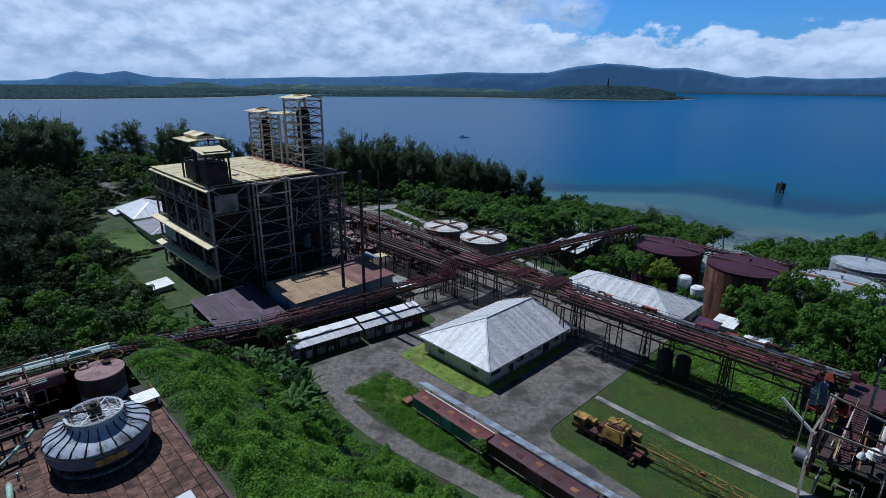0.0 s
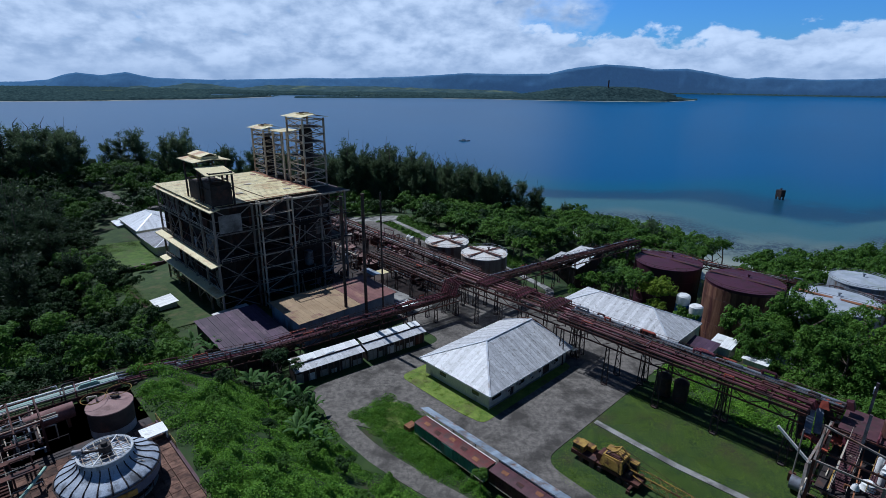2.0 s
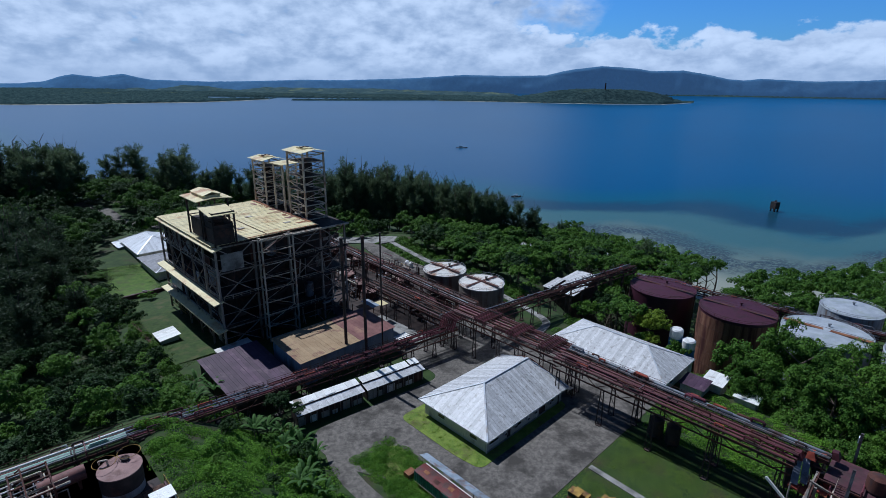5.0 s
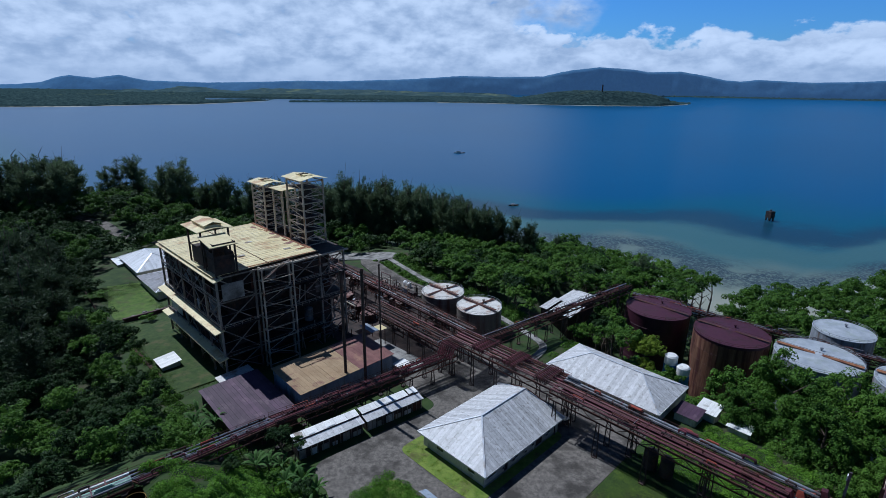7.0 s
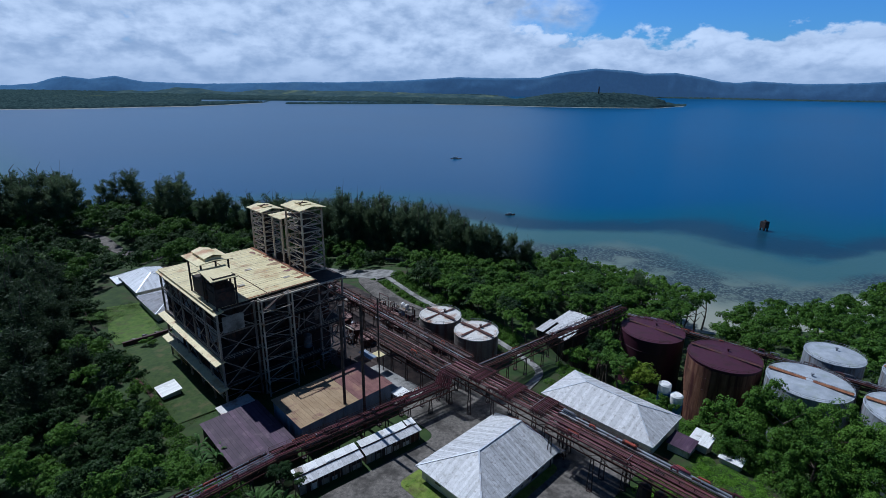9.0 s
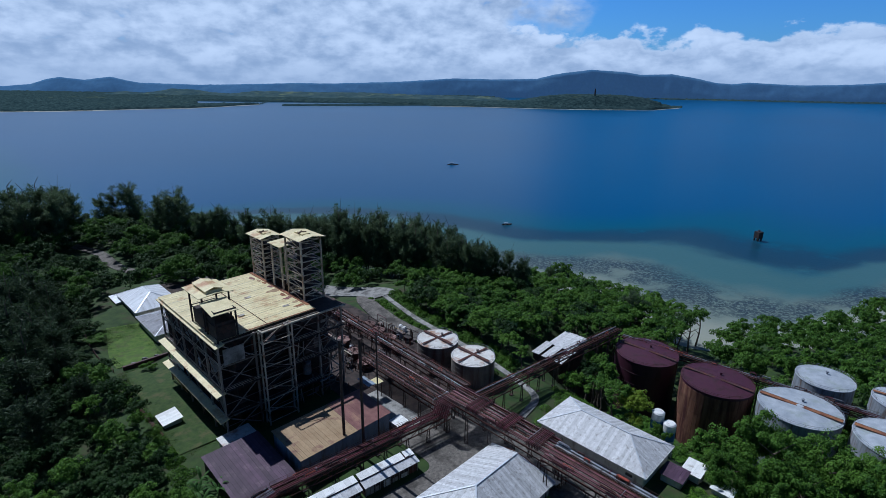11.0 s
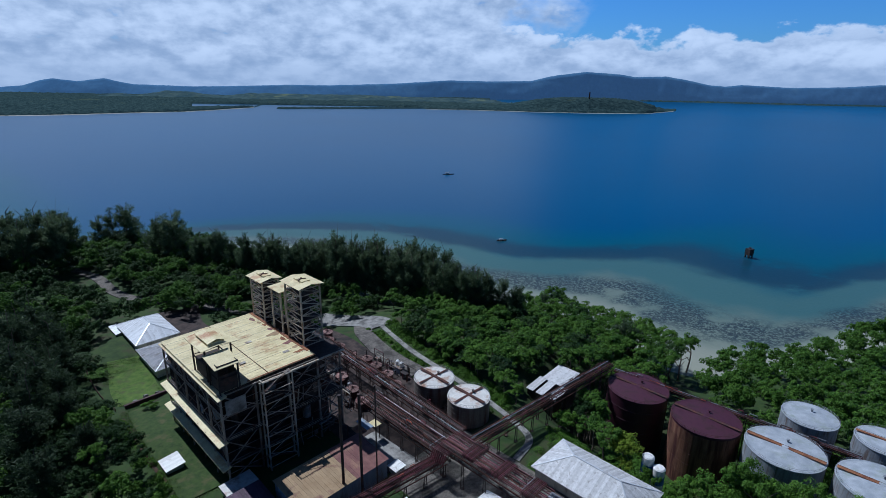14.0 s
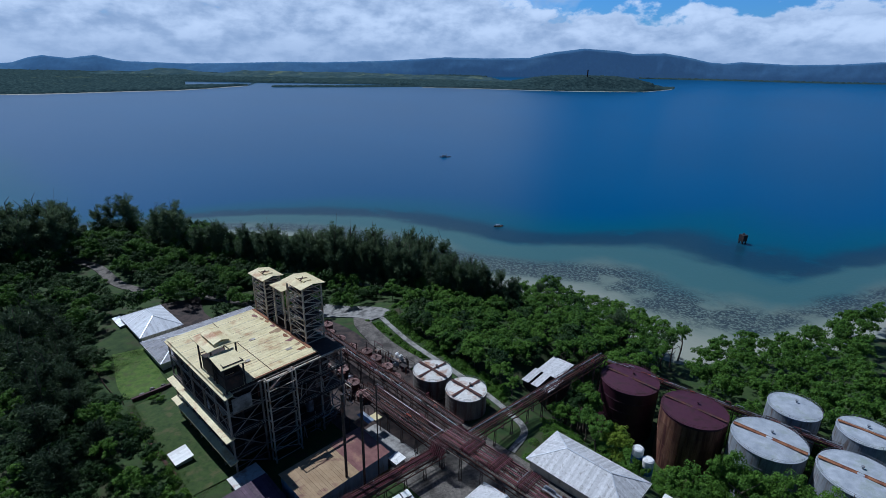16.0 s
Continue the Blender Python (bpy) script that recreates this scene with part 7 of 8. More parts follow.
part("head", Geo().box(-0.45, 0.45, -0.35, 0.25, 3.3, 4.5), M_WHITE, fl)

# ---- things behind the store: vessels and clutter along the long trestle ----
M_PINKRUST = surface("dusty_pink_rust", (0.21, 0.125, 0.11), (0.31, 0.20, 0.18), 0.6, 0.8, stain=(0.13, 0.055, 0.05), stain_scale=0.4, stain_amount=0.4, each=0.3)


def vat(u, v, r, top, label, group):
    t = thing("round_vat", u, v, height(u, v) - 0.2, label, "vat", group)
    h = top - height(u, v) - 0.9
    part("shell", Geo().lathe([(r, 0), (r, h)], 24), M_RUST, t)
    part("lid", Geo().lathe([(r + 0.2, h - 0.05), (r + 0.2, h + 0.1), (0.45, h + 0.95), (0.45, h + 1.35), (0.05, h + 1.4)], 24), M_PINKRUST, t)
    for k in range(8):
        a = math.pi / 4 * k
        part("lid_seam", Geo().beam((0.5 * math.cos(a), 0.5 * math.sin(a), h + 0.97), ((r + 0.1) * math.cos(a), (r + 0.1) * math.sin(a), h + 0.16), 0.09, 0.08), M_RUST, t)
    part("outlet_pipe", Geo().path([(0, 0, h + 1.3), (0, 0, h + 2.0), (-3.0, 0, h + 2.0), (-3.0, 0, h - 0.5)], 0.13), M_REDPIPE, t)
    return t


for u, v in ((126.5, 200.5), (122.6, 193.5), (122.8, 184.9), (122.2, 175.0), (124.7, 167.0), (124.1, 159.7), (123.3, 151.2), (120.5, 143.0)):
    vat(u, v, 2.5, 5.2, "rust-brown round vat with a shallow cone lid", "round vats")
for u, v in ((109.0, 163.3), (105.9, 152.2), (104.5, 170.5), (107.6, 178.0), (108.5, 187.0), (104.0, 143.0)):
    vat(u, v, 2.6, 5.0, "dark rusted vat with a cone lid standing by the trestle", "dark vats")
crnd = random.Random(41)
for n, (u, v, du, dv) in enumerate(((103.5, 108, 6, 28), (116.5, 104, 6, 30), (117, 135, 5, 34), (117, 168, 5, 34), (98.5, 140, 6, 30), (105.5, 136, 4, 40), (127.5, 142, 4, 26))):
    tg = thing("pipework", u, v, height(u + du / 2, v + dv / 2), "low tangle of rusty pipes, valves and rails under the trestle", "pipework", "trestle pipework")
    for k in range(26):
        x, y, z = crnd.uniform(0, du), crnd.uniform(0, dv), crnd.choice((0.7, 1.2, 2.0, 3.0, 4.2, 5.4))
        dx, dy = crnd.choice(((crnd.uniform(-3, 3), 0), (0, crnd.uniform(3, 8)), (0, crnd.uniform(2, 6))))
        part("pipe", Geo().path([(x, y, -0.3), (x, y, z), (x + dx, y + dy, z), (x + dx, y + dy, -0.3)], crnd.uniform(0.07, 0.2), 6), crnd.choice((M_REDPIPE, M_GREYPIPE, M_DARK, M_RUST, M_RUST, M_PALE, M_DARK)), tg)
    for k in range(3):
        y = crnd.uniform(0, dv - 4)
        part("platform", Geo().box(0.3, du * 0.6, y, y + crnd.uniform(2, 4), 3.0, 3.15), crnd.choice((M_RUST, M_DARK, M_STEEL)), tg)
        part("valve", Geo().tube((du * 0.3, y, 0), (du * 0.3, y, 2.2), 0.3, 8).ring(0.5, 2.3, 0.07, 12, du * 0.3, y), M_DARK, tg)
    part("separator", Geo().lathe([(0.3, -0.2), (0.9, 0.3), (0.9, 3.4), (0.2, 3.9)], 14, du * 0.5, dv * 0.5), crnd.choice((M_GREYPIPE, M_RUST, M_DARK)), tg)
skid = thing("dosing_skid", 129.0, 149.5, height(130, 151), "steel frame with two white domed vessels and blue panels", "equipment")
for x in (0, 4.0):
    for y in (0, 5.0):
        part("post", Geo().box(x - 0.12, x + 0.12, y - 0.12, y + 0.12, -0.5, 4.6), M_PALE, skid)
part("deck", Geo().box(-0.3, 4.3, -0.3, 5.3, 3.0, 3.2), M_STEEL, skid)
for y in (1.3, 3.8):
    part("vessel", Geo().lathe([(0.9, 3.2), (0.9, 4.8), (0.5, 5.3), (0.1, 5.5)], 18, 2.0, y), M_WHITE, skid, "white domed vessel")
part("panel", Geo().box(-0.15, -0.02, 0.3, 4.7, 0.6, 2.8), M_BLUEWALL, skid)
part("rail", Geo().tube((-0.2, 0, 4.4), (-0.2, 5, 4.4), 0.06, 5), M_YELLOW, skid)
sc = thing("scrap_canopy", 88.5, 124.0, 1.0, "low lean-to of blue and rusty sheets on posts", "canopy")
for x in (0, 8.5):
    for y in (0, 7):
        part("post", Geo().box(x - 0.1, x + 0.1, y - 0.1, y + 0.1, -0.4, 6.0), M_RUST, sc)
part("sheet", Geo().slab([(-0.4, -0.4, 6.0), (3.0, -0.4, 6.1), (3.0, 4.5, 6.3), (-0.4, 4.5, 6.2)], 0.08), M_RUSTBRIGHT, sc)
part("sheet", Geo().slab([(3.1, 0, 6.2), (6.0, 0, 6.2), (6.0, 6.5, 6.4), (3.1, 6.5, 6.4)], 0.08), M_BLUEWALL, sc)
part("sheet", Geo().slab([(6.1, -0.6, 6.1), (9.0, -0.6, 6.1), (9.0, 3.0, 6.2), (6.1, 3.0, 6.2)], 0.08), M_CREAM, sc)

# ---- fences and walls by the field ----
fence = thing("fence", 37.3, 214.0, 0, "old brown timber rail fence round the field", "fence")
fz = lambda k: height(37.3 - 1.2 * math.sin(k * 0.2), 214 + 3 * k)
for k in range(27):
    part("post", Geo().box(-1.2 * math.sin(k * 0.2) - 0.1, -1.2 * math.sin(k * 0.2) + 0.1, 3 * k - 0.1, 3 * k + 0.1, fz(k) - 0.5, fz(k) + 1.6), M_RUST, fence)
    if k:
        a, b = -1.2 * math.sin(k * 0.2 - 0.2), -1.2 * math.sin(k * 0.2)
        for z in (0.6, 1.4):
            part("rail", Geo().beam((a, 3 * k - 3, fz(k - 1) + z), (b, 3 * k, fz(k) + z), 0.14), M_RUST, fence)
wallf = single("low_wall", Geo().box(0, 0.5, 0, 1, 0, 0.1).box(0, 22, 0, 0.6, -1.2, 1.5).box(-0.1, 22.1, -0.1, 0.7, 1.5, 1.75), M_WAGONDARK, 40.5, 213.5, height(50, 213), "low dark wall with a red-brown coping by the field", "wall")
for k in range(3):
    single("rubble_block", Geo().box(0, 1.8, 0, 1.2, -0.3, 1.0).slab([(0.1, 0.1, 1.5), (1.5, 0.2, 1.3), (1.4, 1.0, 1.2), (0.2, 1.1, 1.4)], 0.5), M_CONC, 44 + 4.5 * k, 215.5 + (k % 2), height(46, 215), "grey broken masonry block beside the wall", "rubble", "rubble blocks", turn=17 * k)
slab_walk = ribbon("path_field", [(36.5, 156), (36.0, 180), (37.5, 205)], 1.0, 0.15, M_RUST, "rust-brown rail track edge along the grass", "track", follow=True)

# ---- on the water and across the bay ----
py = new("mooring_block")
py.matrix_world = pose(294.1, 459.5, SEA, 0, 0, 20)
tagged(py, "dark concrete mooring block standing in the sea", "mooring")
part("deck", Geo().box(-2.6, 2.6, -2.6, 2.6, 2.6, 8.6), M_DARK, py)
for x in (-1.9, 1.9):
    for y in (-1.9, 1.9):
        part("pile", Geo().tube((x, y, -4), (x, y, 3.3), 0.7, 10), M_DARK, py)
part("bollard", Geo().tube((0, 0, 8.6), (0, 0, 9.6), 0.6, 12).tube((0, 0, 9.6), (0, 0, 9.9), 0.9, 12), M_RUST, py)


def boat(x, y, length, turn, label, cabin):
    b = new("boat")
    b.matrix_world = pose(x, y, SEA, 0, 0, turn)
    tagged(b, label, "boat", "boats")
    w = length * 0.11
    g = Geo()
    rows = [(-0.5, 0.75, 0.9), (-0.2, 1.0, 0.75), (0.15, 1.0, 0.8), (0.4, 0.6, 1.1), (0.5, 0.06, 1.5)]
    pts = []
    for s, k, top in rows:
        pts += [(s * length, -w * k, top), (s * length, -w * k * 0.6, -0.5), (s * length, w * k * 0.6, -0.5), (s * length, w * k, top)]
    g.poly(pts, [(4 * i + j, 4 * i + j + 1, 4 * i + j + 5, 4 * i + j + 4) for i in range(4) for j in range(3)] + [(0, 3, 2, 1), (16, 17, 18, 19)] + [(4 * i, 4 * i + 4, 4 * i + 7, 4 * i + 3) for i in range(4)])
    part("hull", g, M_DARK, b)
    part("cabin", Geo().box(-0.25 * length, 0.05 * length, -w * 0.75, w * 0.75, 0.7, 0.7 + cabin), M_WHITE, b)
    part("cabin_roof", Geo().box(-0.3 * length, 0.1 * length, -w * 0.9, w * 0.9, 0.7 + cabin, 0.95 + cabin), M_BLUEWALL, b)
    part("mast", Geo().tube((0.12 * length, 0, 0.5), (0.12 * length, 0, 2.6 + cabin), 0.12, 6), M_PALE, b)
    for s in (-1, 1):
        part("outrigger", Geo().tube((-0.35 * length, s * w * 2.2, 0.2), (0.35 * length, s * w * 2.2, 0.2), 0.15, 6).beam((-0.2 * length, 0, 1.0), (-0.2 * length, s * w * 2.2, 0.2), 0.12).beam((0.2 * length, 0, 1.0), (0.2 * length, s * w * 2.2, 0.2), 0.12), M_PALE, b)
    return b


boat(67.8, 504.6, 10.0, 10, "small moored outrigger boat with a white cabin", 1.3)
boat(22.0, 890.0, 19.0, 5, "fishing boat with outriggers crossing the bay", 2.6)
mon = new("chimney")
mon.matrix_world = pose(0.284 * 2990, 2990, 24, 0, 0, 0)
tagged(mon, "tall dark stack on the wooded island", "chimney")
part("stack", Geo().tube((0, 0, -10), (0, 0, 47), 4.6, 12, 3.4), M_DARK, mon)
part("cap", Geo().tube((0, 0, 47), (0, 0, 49), 4.0, 12), M_DARK, mon)

# ---- plants ----
RNG = np.random.default_rng(7)


def np_mesh(name, V, F, mat):
    me = bpy.data.meshes.new(name)
    me.vertices.add(len(V))
    me.vertices.foreach_set("co", np.asarray(V, np.float32).ravel())
    k = F.shape[1]
    me.loops.add(F.size)
    me.loops.foreach_set("vertex_index", F.astype(np.int32).ravel())
    me.polygons.add(len(F))
    me.polygons.foreach_set("loop_start", np.arange(0, F.size, k, dtype=np.int32))
    me.update(calc_edges=True)
    me.materials.append(mat)
    return me


def leaves(pos, nrm, size, aspect=0.62, rng=RNG):
    """One bent-tip leaf (a kite) at each place."""
    n = len(pos)
    t = rng.normal(size=(n, 3))
    t -= nrm * (t * nrm).sum(1, keepdims=True)
    t /= np.linalg.norm(t, axis=1, keepdims=True) + 1e-9
    b = np.cross(nrm, t)
    s = size * rng.uniform(0.65, 1.3, (n, 1))
    V = np.stack([pos - t * s * 0.5, pos + b * s * aspect * 0.5 + nrm * s * 0.06, pos + t * s * 0.55 - nrm * s * 0.12, pos - b * s * aspect * 0.5 + nrm * s * 0.06], 1)
    return V.reshape(-1, 3), np.arange(4 * n).reshape(-1, 4)


def leaf_tips(pos, nrm, size, rng):
    """One pointed leaf (a triangle) at each place."""
    n = len(pos)
    t = rng.normal(size=(n, 3))
    t -= nrm * (t * nrm).sum(1, keepdims=True)
    t /= np.linalg.norm(t, axis=1, keepdims=True) + 1e-9
    b = np.cross(nrm, t)
    s = size * rng.uniform(0.65, 1.3, (n, 1))
    V = np.stack([pos - t * s * 0.4 + b * s * 0.36, pos - t * s * 0.4 - b * s * 0.36, pos + t * s * 0.6 - nrm * s * 0.1], 1)
    return V.reshape(-1, 3), np.arange(3 * n).reshape(-1, 3)


def crown_cloud(n, seed, clumps=18, flat=0.72, spread=0.34, size=0.13, low=0.12):
    """A broadleaf crown of unit radius: clumps of puffs over a flattened dome, leafy on their outsides, with gaps between."""
    r = np.random.default_rng(seed)
    d = r.normal(size=(clumps, 3))
    d[:, 2] = np.abs(d[:, 2]) * 0.9 - low
    d /= np.linalg.norm(d, axis=1, keepdims=True)
    c = d * np.array([0.72, 0.72, flat * 0.72]) * r.uniform(0.55, 1.12, (clumps, 1))
    puffs = 5
    e = r.normal(size=(clumps, puffs, 3))
    e[..., 2] = np.abs(e[..., 2]) * 0.8 - 0.1
    e /= np.linalg.norm(e, axis=2, keepdims=True)
    own = r.uniform(0.6, 1.2, (clumps, 1, 1))
    c2 = (c[:, None, :] + e * spread * 0.72 * own).reshape(-1, 3)
    rad = (spread * 0.52 * own * r.uniform(0.7, 1.2, (clumps, puffs, 1))).reshape(-1, 1)
    k = r.integers(0, clumps * puffs, n)
    o = r.normal(size=(n, 3))
    o[:, 2] = np.where(o[:, 2] < -0.35, -o[:, 2], o[:, 2])
    o /= np.linalg.norm(o, axis=1, keepdims=True)
    pos = c2[k] + o * rad[k] * r.uniform(0.78, 1.06, (n, 1)) * np.array([1, 1, 0.8])
    nrm = o * 0.9 + np.array([0, 0, 0.5]) + r.normal(size=(n, 3)) * 0.3
    nrm /= np.linalg.norm(nrm, axis=1, keepdims=True)
    return leaf_tips(pos, nrm, size, r)


def needle_cloud(n, seed):
    """A casuarina crown of unit height: upswept branches carrying feathery plumes, pointed and uneven at the top."""
    r = np.random.default_rng(seed)
    b = 40
    bh = r.uniform(0.08, 0.82, b)
    ba = r.uniform(0, 2 * np.pi, b)
    bl = (0.075 + 0.17 * (1.0 - bh) ** 0.7) * r.uniform(0.4, 1.4, b)
    rise = r.uniform(0.05, 0.20, b)
    k = r.integers(0, b, n)
    s = r.uniform(0.1, 1.0, n)
    base = np.stack([np.cos(ba[k]) * bl[k] * s ** 0.8, np.sin(ba[k]) * bl[k] * s ** 0.8, bh[k] + rise[k] * s ** 1.4], 1)
    base += r.normal(size=(n, 3)) * np.array([0.021, 0.021, 0.022])
    base[:, 2] = np.minimum(base[:, 2], 1.02)
    t = np.stack([np.cos(ba[k]) * 0.5, np.sin(ba[k]) * 0.5, np.full(n, 0.6)], 1) + r.normal(size=(n, 3)) * 0.6
    t /= np.linalg.norm(t, axis=1, keepdims=True)
    w = np.cross(t, r.normal(size=(n, 3)))
    w /= np.linalg.norm(w, axis=1, keepdims=True)
    L = 0.030 * r.uniform(0.6, 1.5, (n, 1))
    V = np.stack([base - t * L * 0.35 + w * L * 0.16, base - t * L * 0.35 - w * L * 0.16, base + t * L], 1)
    return V.reshape(-1, 3), np.arange(3 * n).reshape(-1, 3)


CROWNS = [crown_cloud(4400, 100 + k, 17, 0.72, 0.32, 0.085) for k in range(5)]
THICK = [crown_cloud(2100, 200 + k, 12, 0.85, 0.40, 0.112, 0.2) for k in range(6)]
NEEDLES = [needle_cloud(5200, 300 + k) for k in range(5)]
BIG = [crown_cloud(26000, 400 + k, 90, 0.74, 0.2, 0.040, 0.5) for k in range(3)]
BIG_YELLOW = np_mesh("crown", *crown_cloud(9000, 450, 40, 0.74, 0.27, 0.06, 0.5), M_YELLEAF)
BIG_ME = [np_mesh("crown", *c, M_LEAF) for c in BIG]
CROWN_ME = {m.name: [np_mesh("crown", *c, m) for c in CROWNS] for m in (M_LEAF, M_LEAFDARK, M_YELLEAF)}
THICK_ME = {m.name: [np_mesh("crown", *c, m) for c in THICK] for m in (M_LEAF, M_LEAFDARK)}
NEEDLE_ME = {m.name: [np_mesh("crown", *c, m) for c in NEEDLES] for m in (M_NEEDLE, M_NEEDLEDARK)}


def trunk_mesh(seed, lean=0.06, limbs=6, top=0.75):
    """A tapered trunk with limbs, unit height."""
    r = random.Random(seed)
    g = Geo()
    p, rad = Vector((0, 0, -0.06)), 0.034
    for k in range(4):
        q = p + Vector((r.uniform(-lean, lean), r.uniform(-lean, lean), (top + 0.06) / 4))
        g.tube(p, q, rad, 7, rad * 0.8, caps=False)
        p, rad = q, rad * 0.8
        if k >= 1:
            for _ in range(limbs // 3):
                a = r.uniform(0, 2 * math.pi)
                e = p + Vector((math.cos(a) * 0.22, math.sin(a) * 0.22, r.uniform(0.08, 0.2)))
                g.tube(p, e, rad * 0.6, 5, rad * 0.2, caps=False)
    return g.mesh("trunk", M_BARK)


TRUNKS = [trunk_mesh(k) for k in range(4)]
POLES = [trunk_mesh(20 + k, 0.012, 3, 0.95) for k in range(3)]
trnd = random.Random(11)


def tree(u, v, h, R, mat=M_LEAF, label="leafy broad-crowned green tree", group="trees", fine=True, tall=0.8, z=None):
    z = height(u, v) if z is None else z
    t = new("tree")
    t.matrix_world = place(u, v, z, trnd.uniform(0, 360))
    tagged(t, label, "tree", group)
    tr = shared("trunk", trnd.choice(TRUNKS), t, Matrix.Diagonal((h * 0.8, h * 0.8, h, 1)))
    rise = R * tall
    cr = shared("crown", BIG_YELLOW if mat is M_YELLEAF else trnd.choice(BIG_ME if R > 7.9 else (CROWN_ME if fine else THICK_ME)[mat.name]), t, Matrix.Translation((0, 0, h - rise * 0.72)) @ Matrix.Diagonal((R, R, rise / 0.72 * 0.9, 1)))
    return t


def casuarina(u, v, h, spread=1.0, mat=M_NEEDLE):
    t = new("tree")
    t.matrix_world = place(u, v, height(u, v), trnd.uniform(0, 360))
    tagged(t, "tall dark feathery casuarina with an open crown", "tree", "casuarinas")
    shared("trunk", trnd.choice(POLES), t, Matrix.Diagonal((h * 0.35, h * 0.35, h, 1)))
    shared("crown", trnd.choice(NEEDLE_ME[mat.name]), t, Matrix.Diagonal((h * spread, h * spread, h, 1)))
    return t


# casuarina row along the shore, and the clump to the west
for k in range(42):
    s = k / 41
    u, v = 178 + 44 * s + trnd.uniform(-7, 7), 262 - 100 * s + trnd.uniform(-6, 6)
    top = 31 - 15 * s ** 1.6 + trnd.uniform(-9, 2)
    casuarina(u, v, top - height(u, v), trnd.uniform(0.65, 1.15))
for k in range(18):
    s = k / 17
    u, v = 180 - 55 * s + trnd.uniform(-6, 6), 262 + 95 * s + trnd.uniform(-6, 6)
    casuarina(u, v, 25 - 3 * s + trnd.uniform(-5, 3) - height(u, v), trnd.uniform(0.85, 1.2))
for k in range(10):
    u, v = 170 + trnd.uniform(-12, 25), 275 + trnd.uniform(-10, 30)
    casuarina(u, v, 22 + trnd.uniform(-5, 3) - height(u, v))
for k in range(12):
    u, v = 205 + trnd.uniform(-6, 30), 215 + trnd.uniform(-40, 40)
    casuarina(u, v, 17 + trnd.uniform(-5, 3) - height(u, v), 0.9)
for u, v, top, s in ((120, 376, 33, 1.5), (126, 386, 30, 1.4), (112, 384, 30, 1.4), (105, 432, 31, 1.3), (98, 440, 28, 1.3), (110, 444, 29, 1.2), (88, 438, 24, 1.2), (117, 400, 27, 1.3),
                     (60, 425, 36, 1.3), (52, 432, 38, 1.3), (45, 424, 37, 1.3), (66, 440, 34, 1.2), (38, 430, 39, 1.3), (30, 418, 38, 1.3), (70, 430, 30, 1.2), (24, 428, 38, 1.2), (56, 412, 33, 1.3), (15, 420, 38, 1.3), (40, 410, 34, 1.3), (5, 410, 36, 1.3), (150, 330, 14, 1.0), (158, 318, 12, 1.0), (255, 160, 1.5, 0.8), (252, 108, 2, 1.1), (257, 103, -2, 1.1), (262, 112, -3, 1.0)):
    casuarina(u, v, top - height(u, v), s * 0.9)
# tall dark trees standing out of the western thicket
for u, v, top, sp in ((15, 253, 25, 1.3), (18, 224, 25, 1.3), (28, 262, 22, 1.2), (9, 190, 25, 1.4), (20, 200, 21, 1.2), (27, 300, 22, 1.3), (20, 284, 24, 1.3), (21, 212, 24, 1.2), (12, 236, 27, 1.4), (24, 240, 20, 1.2), (16, 270, 26, 1.3), (13, 208, 26, 1.3), (22, 180, 17, 1.2), (8, 168, 22, 1.3)):
    casuarina(u, v, top - height(u, v), sp, M_NEEDLEDARK)
for k in range(10):
    s = k / 9
    u, v = 186 + 40 * s + trnd.uniform(-5, 5), 258 - 96 * s + trnd.uniform(-5, 5)
    casuarina(u, v, 28 - 14 * s ** 1.6 + trnd.uniform(-4, 2) - height(u, v), trnd.uniform(0.7, 1.0))
# single large trees
for u, v, top, R in ((152, 20, 15.5, 14), (141, 10, 12.5, 12), (160, 6, 13, 13.5), (140, 26, 10.0, 8.0), (152, -8, 13, 12), (148, 32, 9.5, 7.0), (164, -6, 12, 10), (134, -4, 8.5, 8.5), (166, 20, 5, 8), (170, -4, 6, 9), (128, -16, 8, 9), (140, -22, 9, 10), (124, 4, 5.5, 6.0)):
    tree(u, v, top - height(u, v), R, M_LEAF, "large spreading dense green tree beside the tanks", "large trees", tall=1.12)
tree(145.5, 64, 12.5 - height(145, 64), 6.0, M_LEAF, "rounded green tree between the long building and the tank", "large trees")
tree(147.5, 57.5, 10.5 - height(149, 59), 6.4, M_YELLEAF, "green tree with yellowing leaf clumps", "large trees")
for k in range(13):
    v = 104 + 6.6 * k + trnd.uniform(-2, 2)
    u = float(np.interp(v, [104, 112, 140, 165, 182, 196], [141, 142, 144, 147, 151, 156])) + trnd.uniform(7.5, 11)
    tree(u, v, trnd.uniform(7, 12) - height(u, v), trnd.uniform(4.2, 6.0), M_LEAF, "bright green tree beside the concrete path", "path trees")
tree(143.5, 47.0, 5.6 - height(143, 47), 4.2, M_LEAF, "dense green bush in front of the white tanks", "large trees", tall=1.2)
tree(154, 72, 7.5 - height(154, 72), 6.0, M_LEAF, group="large trees")
tree(143, 55, 6.0 - height(143, 55), 3.2, M_YELLEAF, "small tree with bright yellow-green leaves", "large trees")
tree(163, 82, 4.0 - height(163, 82), 6.0, M_LEAFDARK, group="large trees")
tree(172, 84, 4.6 - height(172, 84), 5.0, M_LEAF, group="large trees")
tree(47, 205, 0.5, 3.2, M_LEAF, "small bushy tree on the lawn", "large trees", z=height(47, 205) + 3.0)
tree(44.6, 96.5, 8.6, 3.4, M_LEAFDARK, "small dark dense tree beside the trestle", "large trees", z=height(45, 96))
